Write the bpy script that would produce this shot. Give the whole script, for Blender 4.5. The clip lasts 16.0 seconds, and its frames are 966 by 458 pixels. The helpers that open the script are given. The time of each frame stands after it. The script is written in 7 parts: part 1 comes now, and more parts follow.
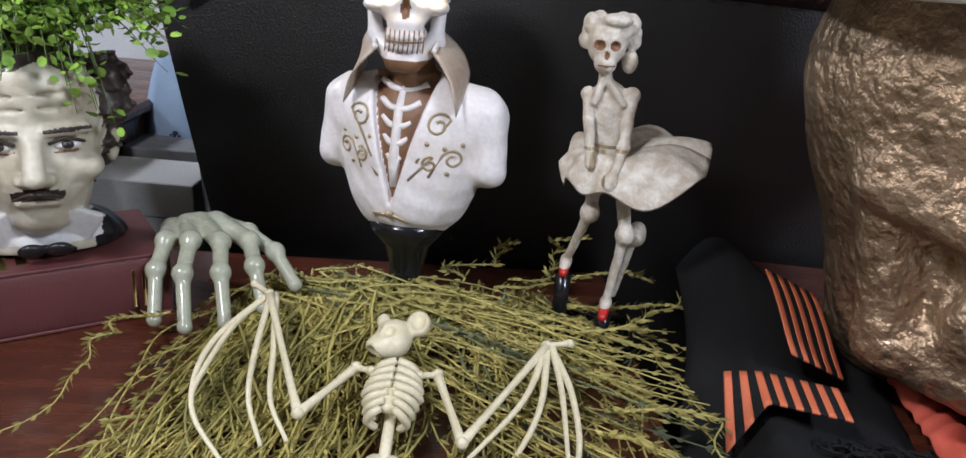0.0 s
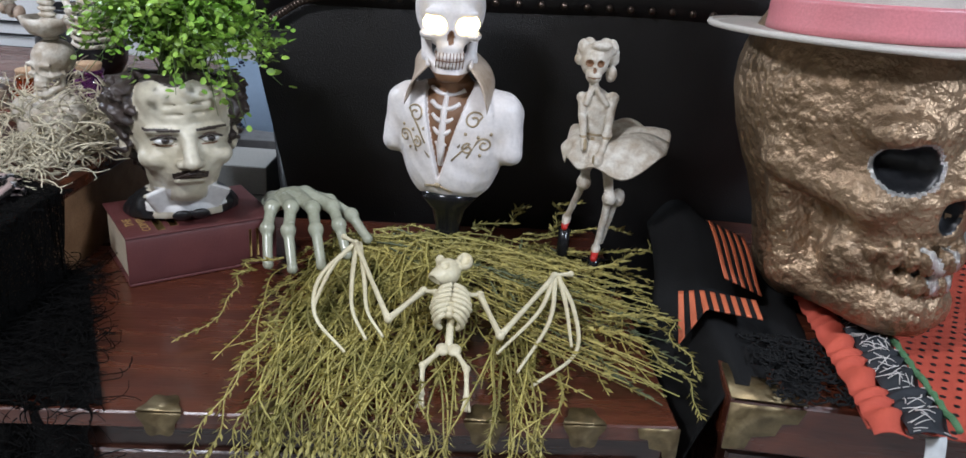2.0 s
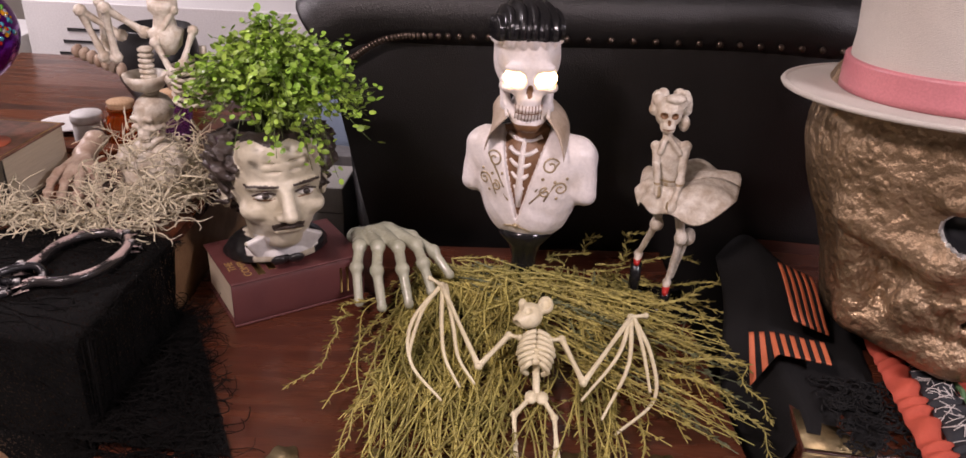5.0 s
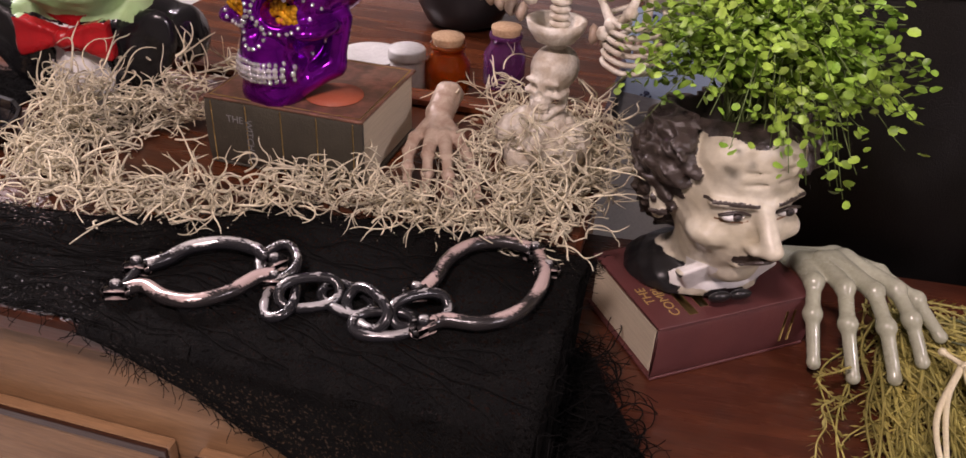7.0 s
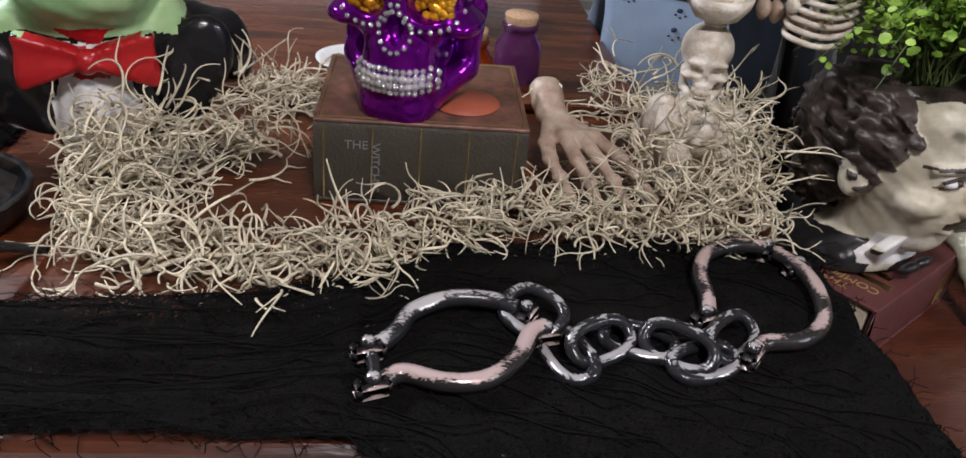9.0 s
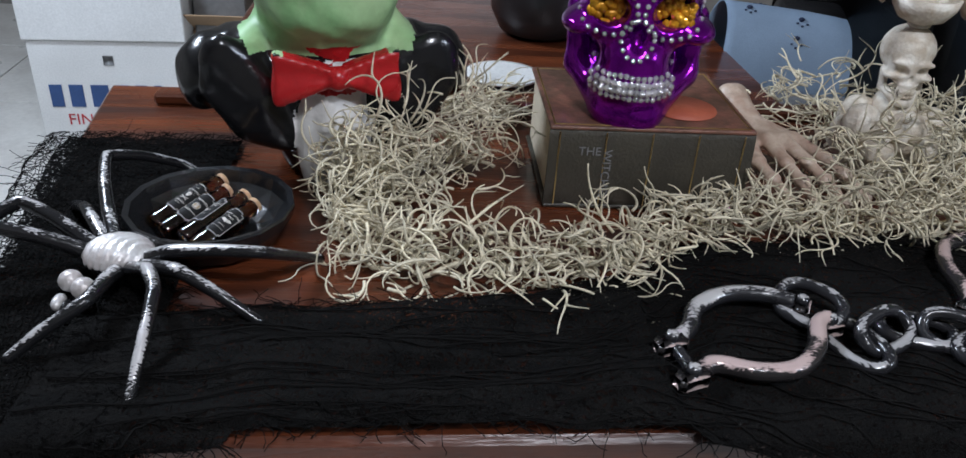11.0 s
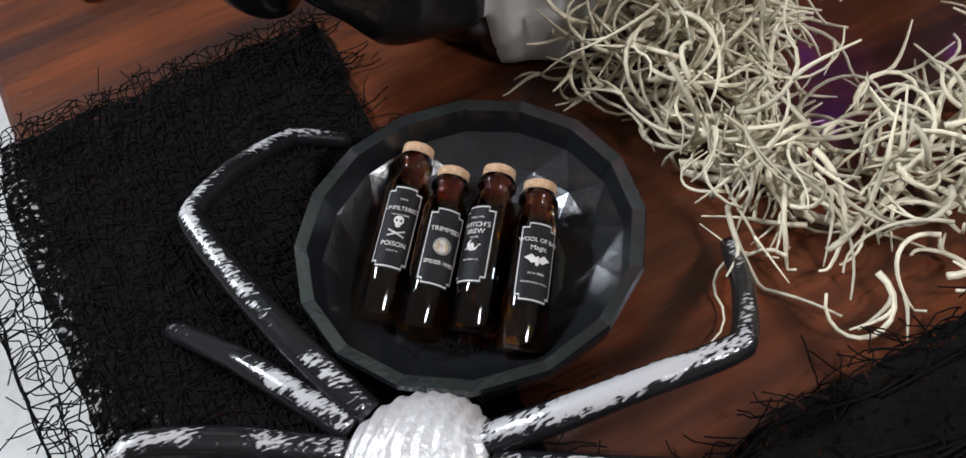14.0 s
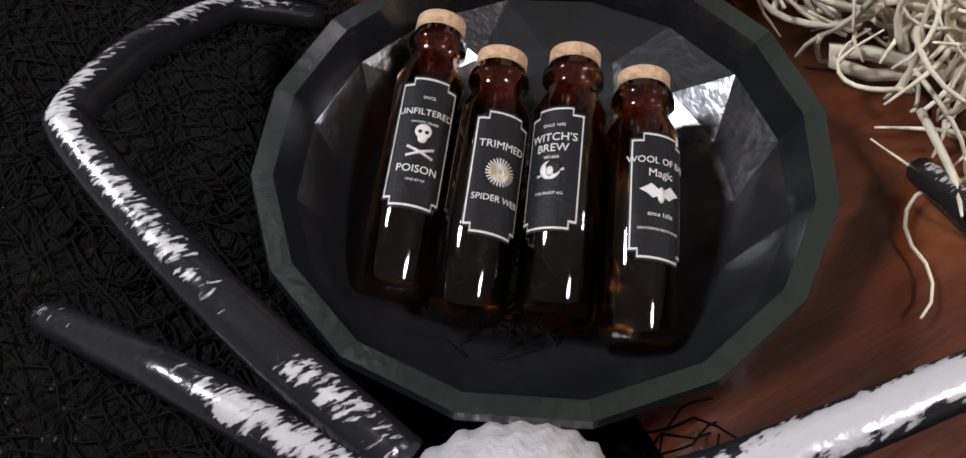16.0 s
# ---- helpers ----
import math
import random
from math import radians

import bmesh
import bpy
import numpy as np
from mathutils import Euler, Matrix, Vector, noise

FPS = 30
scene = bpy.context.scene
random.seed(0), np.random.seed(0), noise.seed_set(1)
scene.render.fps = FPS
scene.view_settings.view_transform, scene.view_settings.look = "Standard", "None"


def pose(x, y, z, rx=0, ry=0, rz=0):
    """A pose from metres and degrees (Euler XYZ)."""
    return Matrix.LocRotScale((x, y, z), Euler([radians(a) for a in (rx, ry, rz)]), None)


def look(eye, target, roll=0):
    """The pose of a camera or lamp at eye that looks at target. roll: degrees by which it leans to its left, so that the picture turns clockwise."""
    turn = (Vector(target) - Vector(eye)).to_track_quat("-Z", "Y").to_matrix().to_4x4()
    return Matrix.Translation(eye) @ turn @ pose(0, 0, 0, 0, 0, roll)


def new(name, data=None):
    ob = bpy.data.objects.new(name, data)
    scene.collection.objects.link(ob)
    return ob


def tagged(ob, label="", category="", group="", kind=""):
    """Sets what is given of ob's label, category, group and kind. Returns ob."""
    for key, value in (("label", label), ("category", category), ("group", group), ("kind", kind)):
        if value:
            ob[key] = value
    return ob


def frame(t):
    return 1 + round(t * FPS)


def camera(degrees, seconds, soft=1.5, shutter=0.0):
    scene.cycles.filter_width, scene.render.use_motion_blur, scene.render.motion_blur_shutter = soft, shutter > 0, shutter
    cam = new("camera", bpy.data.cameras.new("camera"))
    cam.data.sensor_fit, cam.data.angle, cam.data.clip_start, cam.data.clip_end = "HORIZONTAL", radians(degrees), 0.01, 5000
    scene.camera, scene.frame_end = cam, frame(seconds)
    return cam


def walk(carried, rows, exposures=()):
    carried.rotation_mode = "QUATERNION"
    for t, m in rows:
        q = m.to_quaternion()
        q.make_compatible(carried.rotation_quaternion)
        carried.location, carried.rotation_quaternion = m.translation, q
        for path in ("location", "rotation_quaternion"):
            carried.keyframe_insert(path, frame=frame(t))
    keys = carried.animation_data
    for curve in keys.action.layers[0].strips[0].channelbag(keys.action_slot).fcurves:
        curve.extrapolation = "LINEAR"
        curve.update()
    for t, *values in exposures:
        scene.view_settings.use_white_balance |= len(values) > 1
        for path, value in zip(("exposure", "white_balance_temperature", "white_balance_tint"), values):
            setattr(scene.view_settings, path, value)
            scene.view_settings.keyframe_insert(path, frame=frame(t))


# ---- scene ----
cam = camera(61.3, 16.0)
PATH = [
    (0, (0.191, 0.184, 1.1), (0.138, 2.054, 0.395), 4.5),
    (0.5, (0.192, 0.152, 1.127), (0.101, 2.044, 0.485), 5.1),
    (1, (0.178, 0.017, 1.188), (0.012, 1.881, 0.484), 3.8),
    (1.5, (0.144, -0.097, 1.194), (0.065, 1.761, 0.46), 3.6),
    (2, (0.151, -0.173, 1.205), (0.121, 1.682, 0.457), 4.0),
    (2.5, (0.156, -0.228, 1.223), (0.114, 1.626, 0.474), 4.0),
    (3, (0.148, -0.248, 1.228), (0.116, 1.599, 0.462), 2.9),
    (3.2, (0.151, -0.258, 1.241), (0.109, 1.589, 0.475), 2.8),
    (5.3, (0.028, -0.143, 1.393), (-0.109, 1.637, 0.492), 2.3),
    (5.5, (-0.019, -0.112, 1.396), (-0.193, 1.658, 0.482), 2.8),
    (6, (-0.162, -0.02, 1.377), (-0.508, 1.711, 0.438), 3.4),
    (6.5, (-0.317, 0.118, 1.336), (-0.712, 1.791, 0.314), 2.3),
    (7, (-0.447, 0.162, 1.307), (-0.849, 1.801, 0.232), 3.2),
    (7.5, (-0.631, 0.137, 1.307), (-0.739, 1.841, 0.265), -0.2),
    (8, (-0.788, 0.136, 1.274), (-0.764, 1.863, 0.265), 2.1),
    (8.2, (-0.828, 0.173, 1.257), (-0.756, 1.895, 0.242), 3.9),
    (10.3, (-1.132, 0.274, 1.197), (-0.815, 1.947, 0.148), 4.2),
    (10.5, (-1.147, 0.261, 1.199), (-0.89, 1.957, 0.17), 3.5),
    (11, (-1.215, 0.236, 1.192), (-1.038, 1.962, 0.197), 3.7),
    (11.5, (-1.271, 0.269, 1.188), (-1.119, 1.993, 0.185), 2.6),
    (12, (-1.319, 0.402, 1.193), (-1.276, 1.988, -0.024), -2.3),
    (12.5, (-1.373, 0.543, 1.19), (-1.326, 2.034, -0.143), -5.3),
    (13, (-1.405, 0.603, 1.17), (-1.331, 1.999, -0.26), -8.3),
    (13.5, (-1.438, 0.674, 1.152), (-1.248, 1.952, -0.375), -12.0),
    (14, (-1.468, 0.757, 1.099), (-1.167, 1.897, -0.515), -12.7),
    (14.5, (-1.472, 0.791, 1.048), (-1.13, 1.845, -0.616), -10.3),
    (15, (-1.486, 0.817, 1.011), (-1.095, 1.803, -0.685), -8.1),
    (15.5, (-1.49, 0.843, 0.996), (-1.059, 1.83, -0.689), -6.5),
    (16, (-1.494, 0.857, 0.979), (-1.053, 1.806, -0.725), -4.7),
]
walk(cam, [(t, look(eye, target, roll)) for t, eye, target, roll in PATH],
     exposures=[(0, -0.15, 5800, 15), (3.2, -0.35, 5650, 10), (5.3, -0.36, 7200, 38), (7.0, -0.40, 7200, 38), (8.2, -0.4, 6800, 28), (10.3, -0.56, 5650, 11), (12, -0.6, 5750, 12), (14, -0.52, 6050, 13), (16, -0.5, 6300, 18)])

# ---- world and lights ----
world = bpy.data.worlds.new("room_air")
scene.world = world
world.use_nodes = True
world.node_tree.nodes["Background"].inputs[0].default_value = (0.75, 0.82, 1.0, 1)
world.node_tree.nodes["Background"].inputs[1].default_value = 0.02


def area_lamp(name, eye, target, size, power, colour):
    data = bpy.data.lights.new(name, "AREA")
    data.shape, data.size, data.energy, data.color = "DISK", size, power, colour
    ob = new(name, data)
    ob.matrix_world = look(eye, target)
    return ob


area_lamp("ceiling_lamp_light", (-0.75, -0.25, 2.36), (-0.6, 0.4, 0.7), 0.32, 52, (1.0, 0.96, 0.92))
area_lamp("ceiling_lamp_light", (1.75, -0.45, 2.36), (0.9, 0.7, 0.7), 0.45, 68, (0.90, 0.95, 1.0))
# third lamp is added, for west-side daylight and a brighter floor
area_lamp("ceiling_lamp_light", (-2.5, 1.9, 2.36), (-2.2, 1.7, 0.0), 0.45, 84, (0.92, 0.97, 1.0))

# ---- materials ----


def mat(name, base, rough=0.5, metal=0.0, other=None, scale=8.0, fine=120.0, bump=0.15, amount=0.5, stretch=(1, 1, 1), spec=0.5,
        emit=0.0, glass=0.0, coat=0.0, contrast=(0.35, 0.65), random_tint=0.0, rough_var=0.12, fine_mix=0.18, depth=0.004):
    m = bpy.data.materials.new(name)
    m.use_nodes = True
    nt = m.node_tree
    n, l = nt.nodes, nt.links
    b = n["Principled BSDF"]
    b.inputs["Roughness"].default_value = rough
    b.inputs["Metallic"].default_value = metal
    b.inputs["Specular IOR Level"].default_value = spec
    b.inputs["Coat Weight"].default_value = coat
    b.inputs["Coat Roughness"].default_value = 0.12
    b.inputs["Transmission Weight"].default_value = glass
    base = (*base, 1)
    if other is None:
        other = tuple(c * 0.72 for c in base[:3])
    co = n.new("ShaderNodeTexCoord")
    mp = n.new("ShaderNodeMapping")
    mp.inputs["Scale"].default_value = stretch
    l.new(co.outputs["Object"], mp.inputs["Vector"])
    big = n.new("ShaderNodeTexNoise")
    big.inputs["Scale"].default_value, big.inputs["Detail"].default_value = scale, 5
    big.inputs["Distortion"].default_value = 0.4
    small = n.new("ShaderNodeTexNoise")
    small.inputs["Scale"].default_value, small.inputs["Detail"].default_value = fine, 4
    for t in (big, small):
        l.new(mp.outputs[0], t.inputs["Vector"])
    ramp = n.new("ShaderNodeMapRange")
    ramp.inputs[1].default_value, ramp.inputs[2].default_value = contrast
    ramp.inputs[4].default_value = amount
    l.new(big.outputs[0], ramp.inputs[0])
    mix = n.new("ShaderNodeMix")
    mix.data_type = "RGBA"
    mix.inputs[6].default_value, mix.inputs[7].default_value = base, (*other, 1)
    l.new(ramp.outputs[0], mix.inputs[0])
    hsv = n.new("ShaderNodeHueSaturation")
    val = n.new("ShaderNodeMapRange")
    val.inputs[3].default_value, val.inputs[4].default_value = 1 - fine_mix, 1 + fine_mix
    l.new(small.outputs[0], val.inputs[0])
    l.new(mix.outputs[2], hsv.inputs["Color"])
    if random_tint:
        info = n.new("ShaderNodeNewGeometry")
        rr = n.new("ShaderNodeMapRange")
        rr.inputs[3].default_value, rr.inputs[4].default_value = 1 - random_tint, 1 + random_tint
        l.new(info.outputs["Random Per Island"], rr.inputs[0])
        mul = n.new("ShaderNodeMath")
        mul.operation = "MULTIPLY"
        l.new(rr.outputs[0], mul.inputs[0])
        l.new(val.outputs[0], mul.inputs[1])
        l.new(mul.outputs[0], hsv.inputs["Value"])
    else:
        l.new(val.outputs[0], hsv.inputs["Value"])
    l.new(hsv.outputs[0], b.inputs["Base Color"])
    rg = n.new("ShaderNodeMapRange")
    rg.inputs[3].default_value, rg.inputs[4].default_value = max(rough - rough_var, 0.02), min(rough + rough_var, 1)
    l.new(big.outputs[0], rg.inputs[0])
    l.new(rg.outputs[0], b.inputs["Roughness"])
    if bump:
        bp = n.new("ShaderNodeBump")
        bp.inputs["Strength"].default_value, bp.inputs["Distance"].default_value = bump, depth
        l.new(small.outputs[0], bp.inputs["Height"])
        l.new(bp.outputs[0], b.inputs["Normal"])
    if emit:
        b.inputs["Emission Color"].default_value = base
        b.inputs["Emission Strength"].default_value = emit
    return m


def wood(name, base, dark, axis=0, rough=0.28, coat=0.3):
    st = [9, 9, 9]
    st[axis] = 1.1
    return mat(name, base, rough, other=dark, scale=3.2, fine=30, bump=0.14, amount=1.0, stretch=st, coat=coat, contrast=(0.3, 0.7), rough_var=0.14, fine_mix=0.4)


M = {}
M["tile"] = mat("floor_tile", (0.62, 0.61, 0.58), 0.3, other=(0.5, 0.48, 0.45), scale=3.5, fine=60, bump=0.03, amount=0.8)
M["grout"] = mat("grout", (0.3, 0.29, 0.27), 0.9)
M["wall"] = mat("wall_paint", (0.38, 0.35, 0.31), 0.8, bump=0.1, fine=200)
M["ceil"] = mat("ceiling_paint", (0.60, 0.59, 0.57), 0.9)
M["mahog"] = wood("red_mahogany", (0.105, 0.03, 0.014), (0.05, 0.013, 0.007))
M["deskwood"] = wood("desk_wood", (0.150, 0.040, 0.014), (0.028, 0.008, 0.004))
M["deskside"] = wood("desk_front_wood", (0.30, 0.17, 0.085), (0.2, 0.105, 0.05), rough=0.45, coat=0.05)
M["darkwood"] = wood("dark_wood", (0.05, 0.018, 0.010), (0.025, 0.009, 0.006))
M["brass"] = mat("aged_brass", (0.30, 0.235, 0.125), 0.42, 0.85, other=(0.13, 0.095, 0.05), scale=40, fine=300, amount=0.9)
M["leather"] = mat("black_leather", (0.005, 0.0045, 0.0045), 0.38, other=(0.009, 0.008, 0.008), scale=10, fine=420, bump=0.35)
M["nail"] = mat("nailhead", (0.10, 0.075, 0.06), 0.3, 0.9)
M["bone"] = mat("painted_bone", (0.74, 0.70, 0.61), 0.5, other=(0.46, 0.38, 0.28), scale=60, fine=260, bump=0.4, amount=0.9)
M["batbone"] = mat("pale_plastic_bone", (0.72, 0.66, 0.46), 0.42, other=(0.6, 0.52, 0.33), scale=30, fine=250, bump=0.05)
M["handbone"] = mat("grey_green_plastic", (0.40, 0.41, 0.31), 0.25, other=(0.3, 0.31, 0.22), scale=25, fine=200, bump=0.08, coat=0.3)
M["brownbone"] = mat("brownish_bone", (0.50, 0.40, 0.31), 0.4, other=(0.33, 0.22, 0.16), scale=45, fine=250, bump=0.2, amount=0.9)
M["porc"] = mat("glazed_white", (0.78, 0.74, 0.72), 0.38, other=(0.62, 0.54, 0.46), scale=14, fine=160, bump=0.12, amount=0.7, contrast=(0.45, 0.75))
M["gold"] = mat("bronze_paint", (0.38, 0.265, 0.165), 0.40, 0.7, other=(0.20, 0.135, 0.078), scale=13, fine=52, bump=1.0, amount=0.9, depth=0.013)
M["goldtrim"] = mat("antique_gold_paint", (0.42, 0.33, 0.20), 0.4, 0.4)
M["collar"] = mat("beige_collar_paint", (0.50, 0.41, 0.32), 0.45, other=(0.34, 0.25, 0.17), scale=30, fine=160, bump=0.2, amount=0.8)
M["silver"] = mat("glitter_silver", (0.62, 0.60, 0.57), 0.3, 0.9, fine=600, bump=0.8)
M["brownpaint"] = mat("brown_wash", (0.22, 0.11, 0.05), 0.5, other=(0.1, 0.045, 0.02), scale=30)
M["skin"] = mat("pale_painted_skin", (0.64, 0.60, 0.48), 0.4, other=(0.45, 0.40, 0.28), scale=16, fine=130, bump=0.12, amount=0.8)
M["hair"] = mat("dark_painted_hair", (0.035, 0.026, 0.022), 0.34, other=(0.08, 0.06, 0.05), scale=60, fine=260, bump=0.3)
M["white"] = mat("white_paint", (0.76, 0.75, 0.72), 0.5)
M["black"] = mat("black_paint", (0.014, 0.014, 0.015), 0.35, fine=200)
M["gloss"] = mat("black_gloss", (0.010, 0.010, 0.011), 0.2, fine=90, bump=0.15)
M["bookred"] = mat("maroon_book_cloth", (0.115, 0.034, 0.032), 0.5, other=(0.085, 0.024, 0.024), scale=20, fine=500, bump=0.2)
M["bookgreen"] = mat("worn_green_leather", (0.055, 0.049, 0.036), 0.4, other=(0.028, 0.024, 0.018), scale=25, fine=300, bump=0.3)
M["booktop"] = mat("brown_cover", (0.21, 0.09, 0.06), 0.42, other=(0.09, 0.05, 0.03), scale=55, fine=220, amount=1.0)
M["pages"] = mat("page_edges", (0.62, 0.54, 0.40), 0.8, other=(0.5, 0.42, 0.3), stretch=(1, 1, 30), scale=12, fine=60, bump=0.3)
M["moss"] = mat("dried_moss", (0.64, 0.58, 0.43), 0.75, other=(0.50, 0.44, 0.30), scale=12, fine=150, random_tint=0.3)
M["grass"] = mat("olive_garland", (0.46, 0.39, 0.12), 0.6, other=(0.24, 0.22, 0.06), scale=9, fine=150, amount=0.8, random_tint=0.35)
M["grassdark"] = mat("grey_green_garland", (0.16, 0.18, 0.09), 0.6, other=(0.05, 0.07, 0.04), scale=9, random_tint=0.35)
M["leaf"] = mat("fresh_green_leaf", (0.16, 0.33, 0.035), 0.42, other=(0.30, 0.46, 0.07), scale=14, fine=200, amount=1.0, random_tint=0.4)
M["stem"] = mat("green_stem", (0.10, 0.15, 0.04), 0.6)
M["gauze"] = mat("black_gauze", (0.003, 0.003, 0.003), 0.95, other=(0.007, 0.0065, 0.006), scale=40, fine=600, bump=1.0, amount=0.9, spec=0.1)
M["thread"] = mat("black_thread", (0.0055, 0.0052, 0.005), 0.9, spec=0.06)
M["legsilver"] = mat("brushed_silver_paint", (0.66, 0.65, 0.64), 0.4, 0.35, other=(0.5, 0.44, 0.42), scale=30, fine=260, bump=0.3, amount=0.8)
M["felt"] = mat("cream_felt", (0.60, 0.56, 0.50), 0.95, fine=700, bump=0.5, spec=0.1)
M["pinksatin"] = mat("pink_satin", (0.62, 0.22, 0.24), 0.35, fine=300)
M["orange"] = mat("orange_ribbon", (0.62, 0.15, 0.06), 0.6, fine=600)
M["redcloth"] = mat("red_orange_cloth", (0.52, 0.085, 0.045), 0.75, other=(0.42, 0.06, 0.035), scale=25, fine=700, bump=0.3)
M["blackcloth"] = mat("black_cloth", (0.010, 0.010, 0.010), 0.85, fine=500, bump=0.4, spec=0.2)
M["webcloth"] = mat("dark_web_cloth", (0.014, 0.016, 0.02), 0.7, fine=500)
M["greencloth"] = mat("green_glitter_edge", (0.10, 0.22, 0.10), 0.5, fine=600, bump=0.6)
M["greenskin"] = mat("green_latex_paint", (0.25, 0.46, 0.20), 0.5, other=(0.38, 0.52, 0.27), scale=14, fine=90, bump=0.2, amount=0.9)
M["redpaint"] = mat("red_gloss", (0.42, 0.014, 0.016), 0.28, other=(0.3, 0.008, 0.01), scale=25)
M["purple"] = mat("purple_foil", (0.26, 0.008, 0.38), 0.14, 0.85, other=(0.16, 0.004, 0.26), scale=30, fine=60, bump=0.25, amount=0.8)
M["gem"] = mat("crystal_gem", (0.85, 0.84, 0.86), 0.06, 0.75, other=(0.5, 0.5, 0.55), fine=900, bump=0.5, random_tint=0.3)
M["pearl"] = mat("pink_pearl", (0.74, 0.60, 0.58), 0.2, 0.1, coat=0.6, random_tint=0.2)
M["yellowgem"] = mat("amber_gem", (0.72, 0.36, 0.02), 0.06, 0.35, other=(0.5, 0.2, 0.0), scale=60, fine=200, bump=0.3, amount=0.9, random_tint=0.4)
M["redgem"] = mat("red_gem", (0.55, 0.02, 0.02), 0.1, 0.3, random_tint=0.3)
M["greengem"] = mat("green_gem", (0.08, 0.32, 0.05), 0.1, 0.3, random_tint=0.3)
M["teal"] = mat("teal_gem", (0.05, 0.32, 0.42), 0.12, 0.3, random_tint=0.3)
M["cork"] = mat("cork", (0.56, 0.37, 0.22), 0.85, other=(0.42, 0.25, 0.13), scale=200, fine=500, bump=0.5, amount=0.8)
M["amber"] = mat("amber_glass", (0.36, 0.125, 0.010), 0.04, glass=1.0, bump=0, fine_mix=0.02, rough_var=0.02)
M["orangeglass"] = mat("orange_glass", (0.85, 0.20, 0.02), 0.08, glass=0.85, bump=0, rough_var=0.03)
M["purpleglass"] = mat("violet_glass", (0.42, 0.12, 0.42), 0.06, glass=0.85, bump=0, rough_var=0.03)
M["label"] = mat("black_label", (0.008, 0.0075, 0.0075), 0.6, fine=300, spec=0.2)
M["labelwhite"] = mat("label_print", (0.62, 0.58, 0.54), 0.5)
M["card"] = mat("white_carton", (0.66, 0.66, 0.65), 0.7, other=(0.58, 0.58, 0.57), scale=6, fine=200)
# darker copy of the white carton, with the box's shade in its colour
M["shadedcard"] = mat("shaded_white_carton", (0.42, 0.41, 0.38), 0.75, other=(0.36, 0.35, 0.32), scale=6, fine=200)
M["greycard"] = mat("grey_printed_carton", (0.17, 0.17, 0.17), 0.8, other=(0.11, 0.11, 0.11), scale=50, fine=300)
M["brownbox"] = mat("brown_carton", (0.36, 0.24, 0.14), 0.8)
M["blueink"] = mat("blue_ink", (0.03, 0.07, 0.2), 0.6)
M["redink"] = mat("red_ink", (0.45, 0.025, 0.03), 0.6)
M["greyink"] = mat("grey_ink", (0.2, 0.2, 0.2), 0.6)
M["goldink"] = mat("gold_foil_print", (0.52, 0.35, 0.12), 0.45, 0.3)
M["bluecloth"] = mat("pale_blue_cloth", (0.23, 0.31, 0.42), 0.8, fine=500, bump=0.3)
M["navy"] = mat("navy_print", (0.02, 0.03, 0.07), 0.8)
M["glow"] = mat("lit_bulb", (1.0, 0.70, 0.26), 0.3, emit=13.0, bump=0)
M["lampglow"] = mat("lamp_diffuser", (1.0, 0.95, 0.88), 0.5, emit=3.0, bump=0)
M["redshoe"] = mat("red_shoe_paint", (0.5, 0.02, 0.015), 0.35)
M["coppercard"] = mat("orange_card", (0.40, 0.10, 0.05), 0.45)
M["paper"] = mat("white_paper", (0.74, 0.74, 0.72), 0.7)
M["facet"] = mat("black_grey_plastic", (0.010, 0.0105, 0.012), 0.2, spec=1.0, fine=300, bump=0.06)



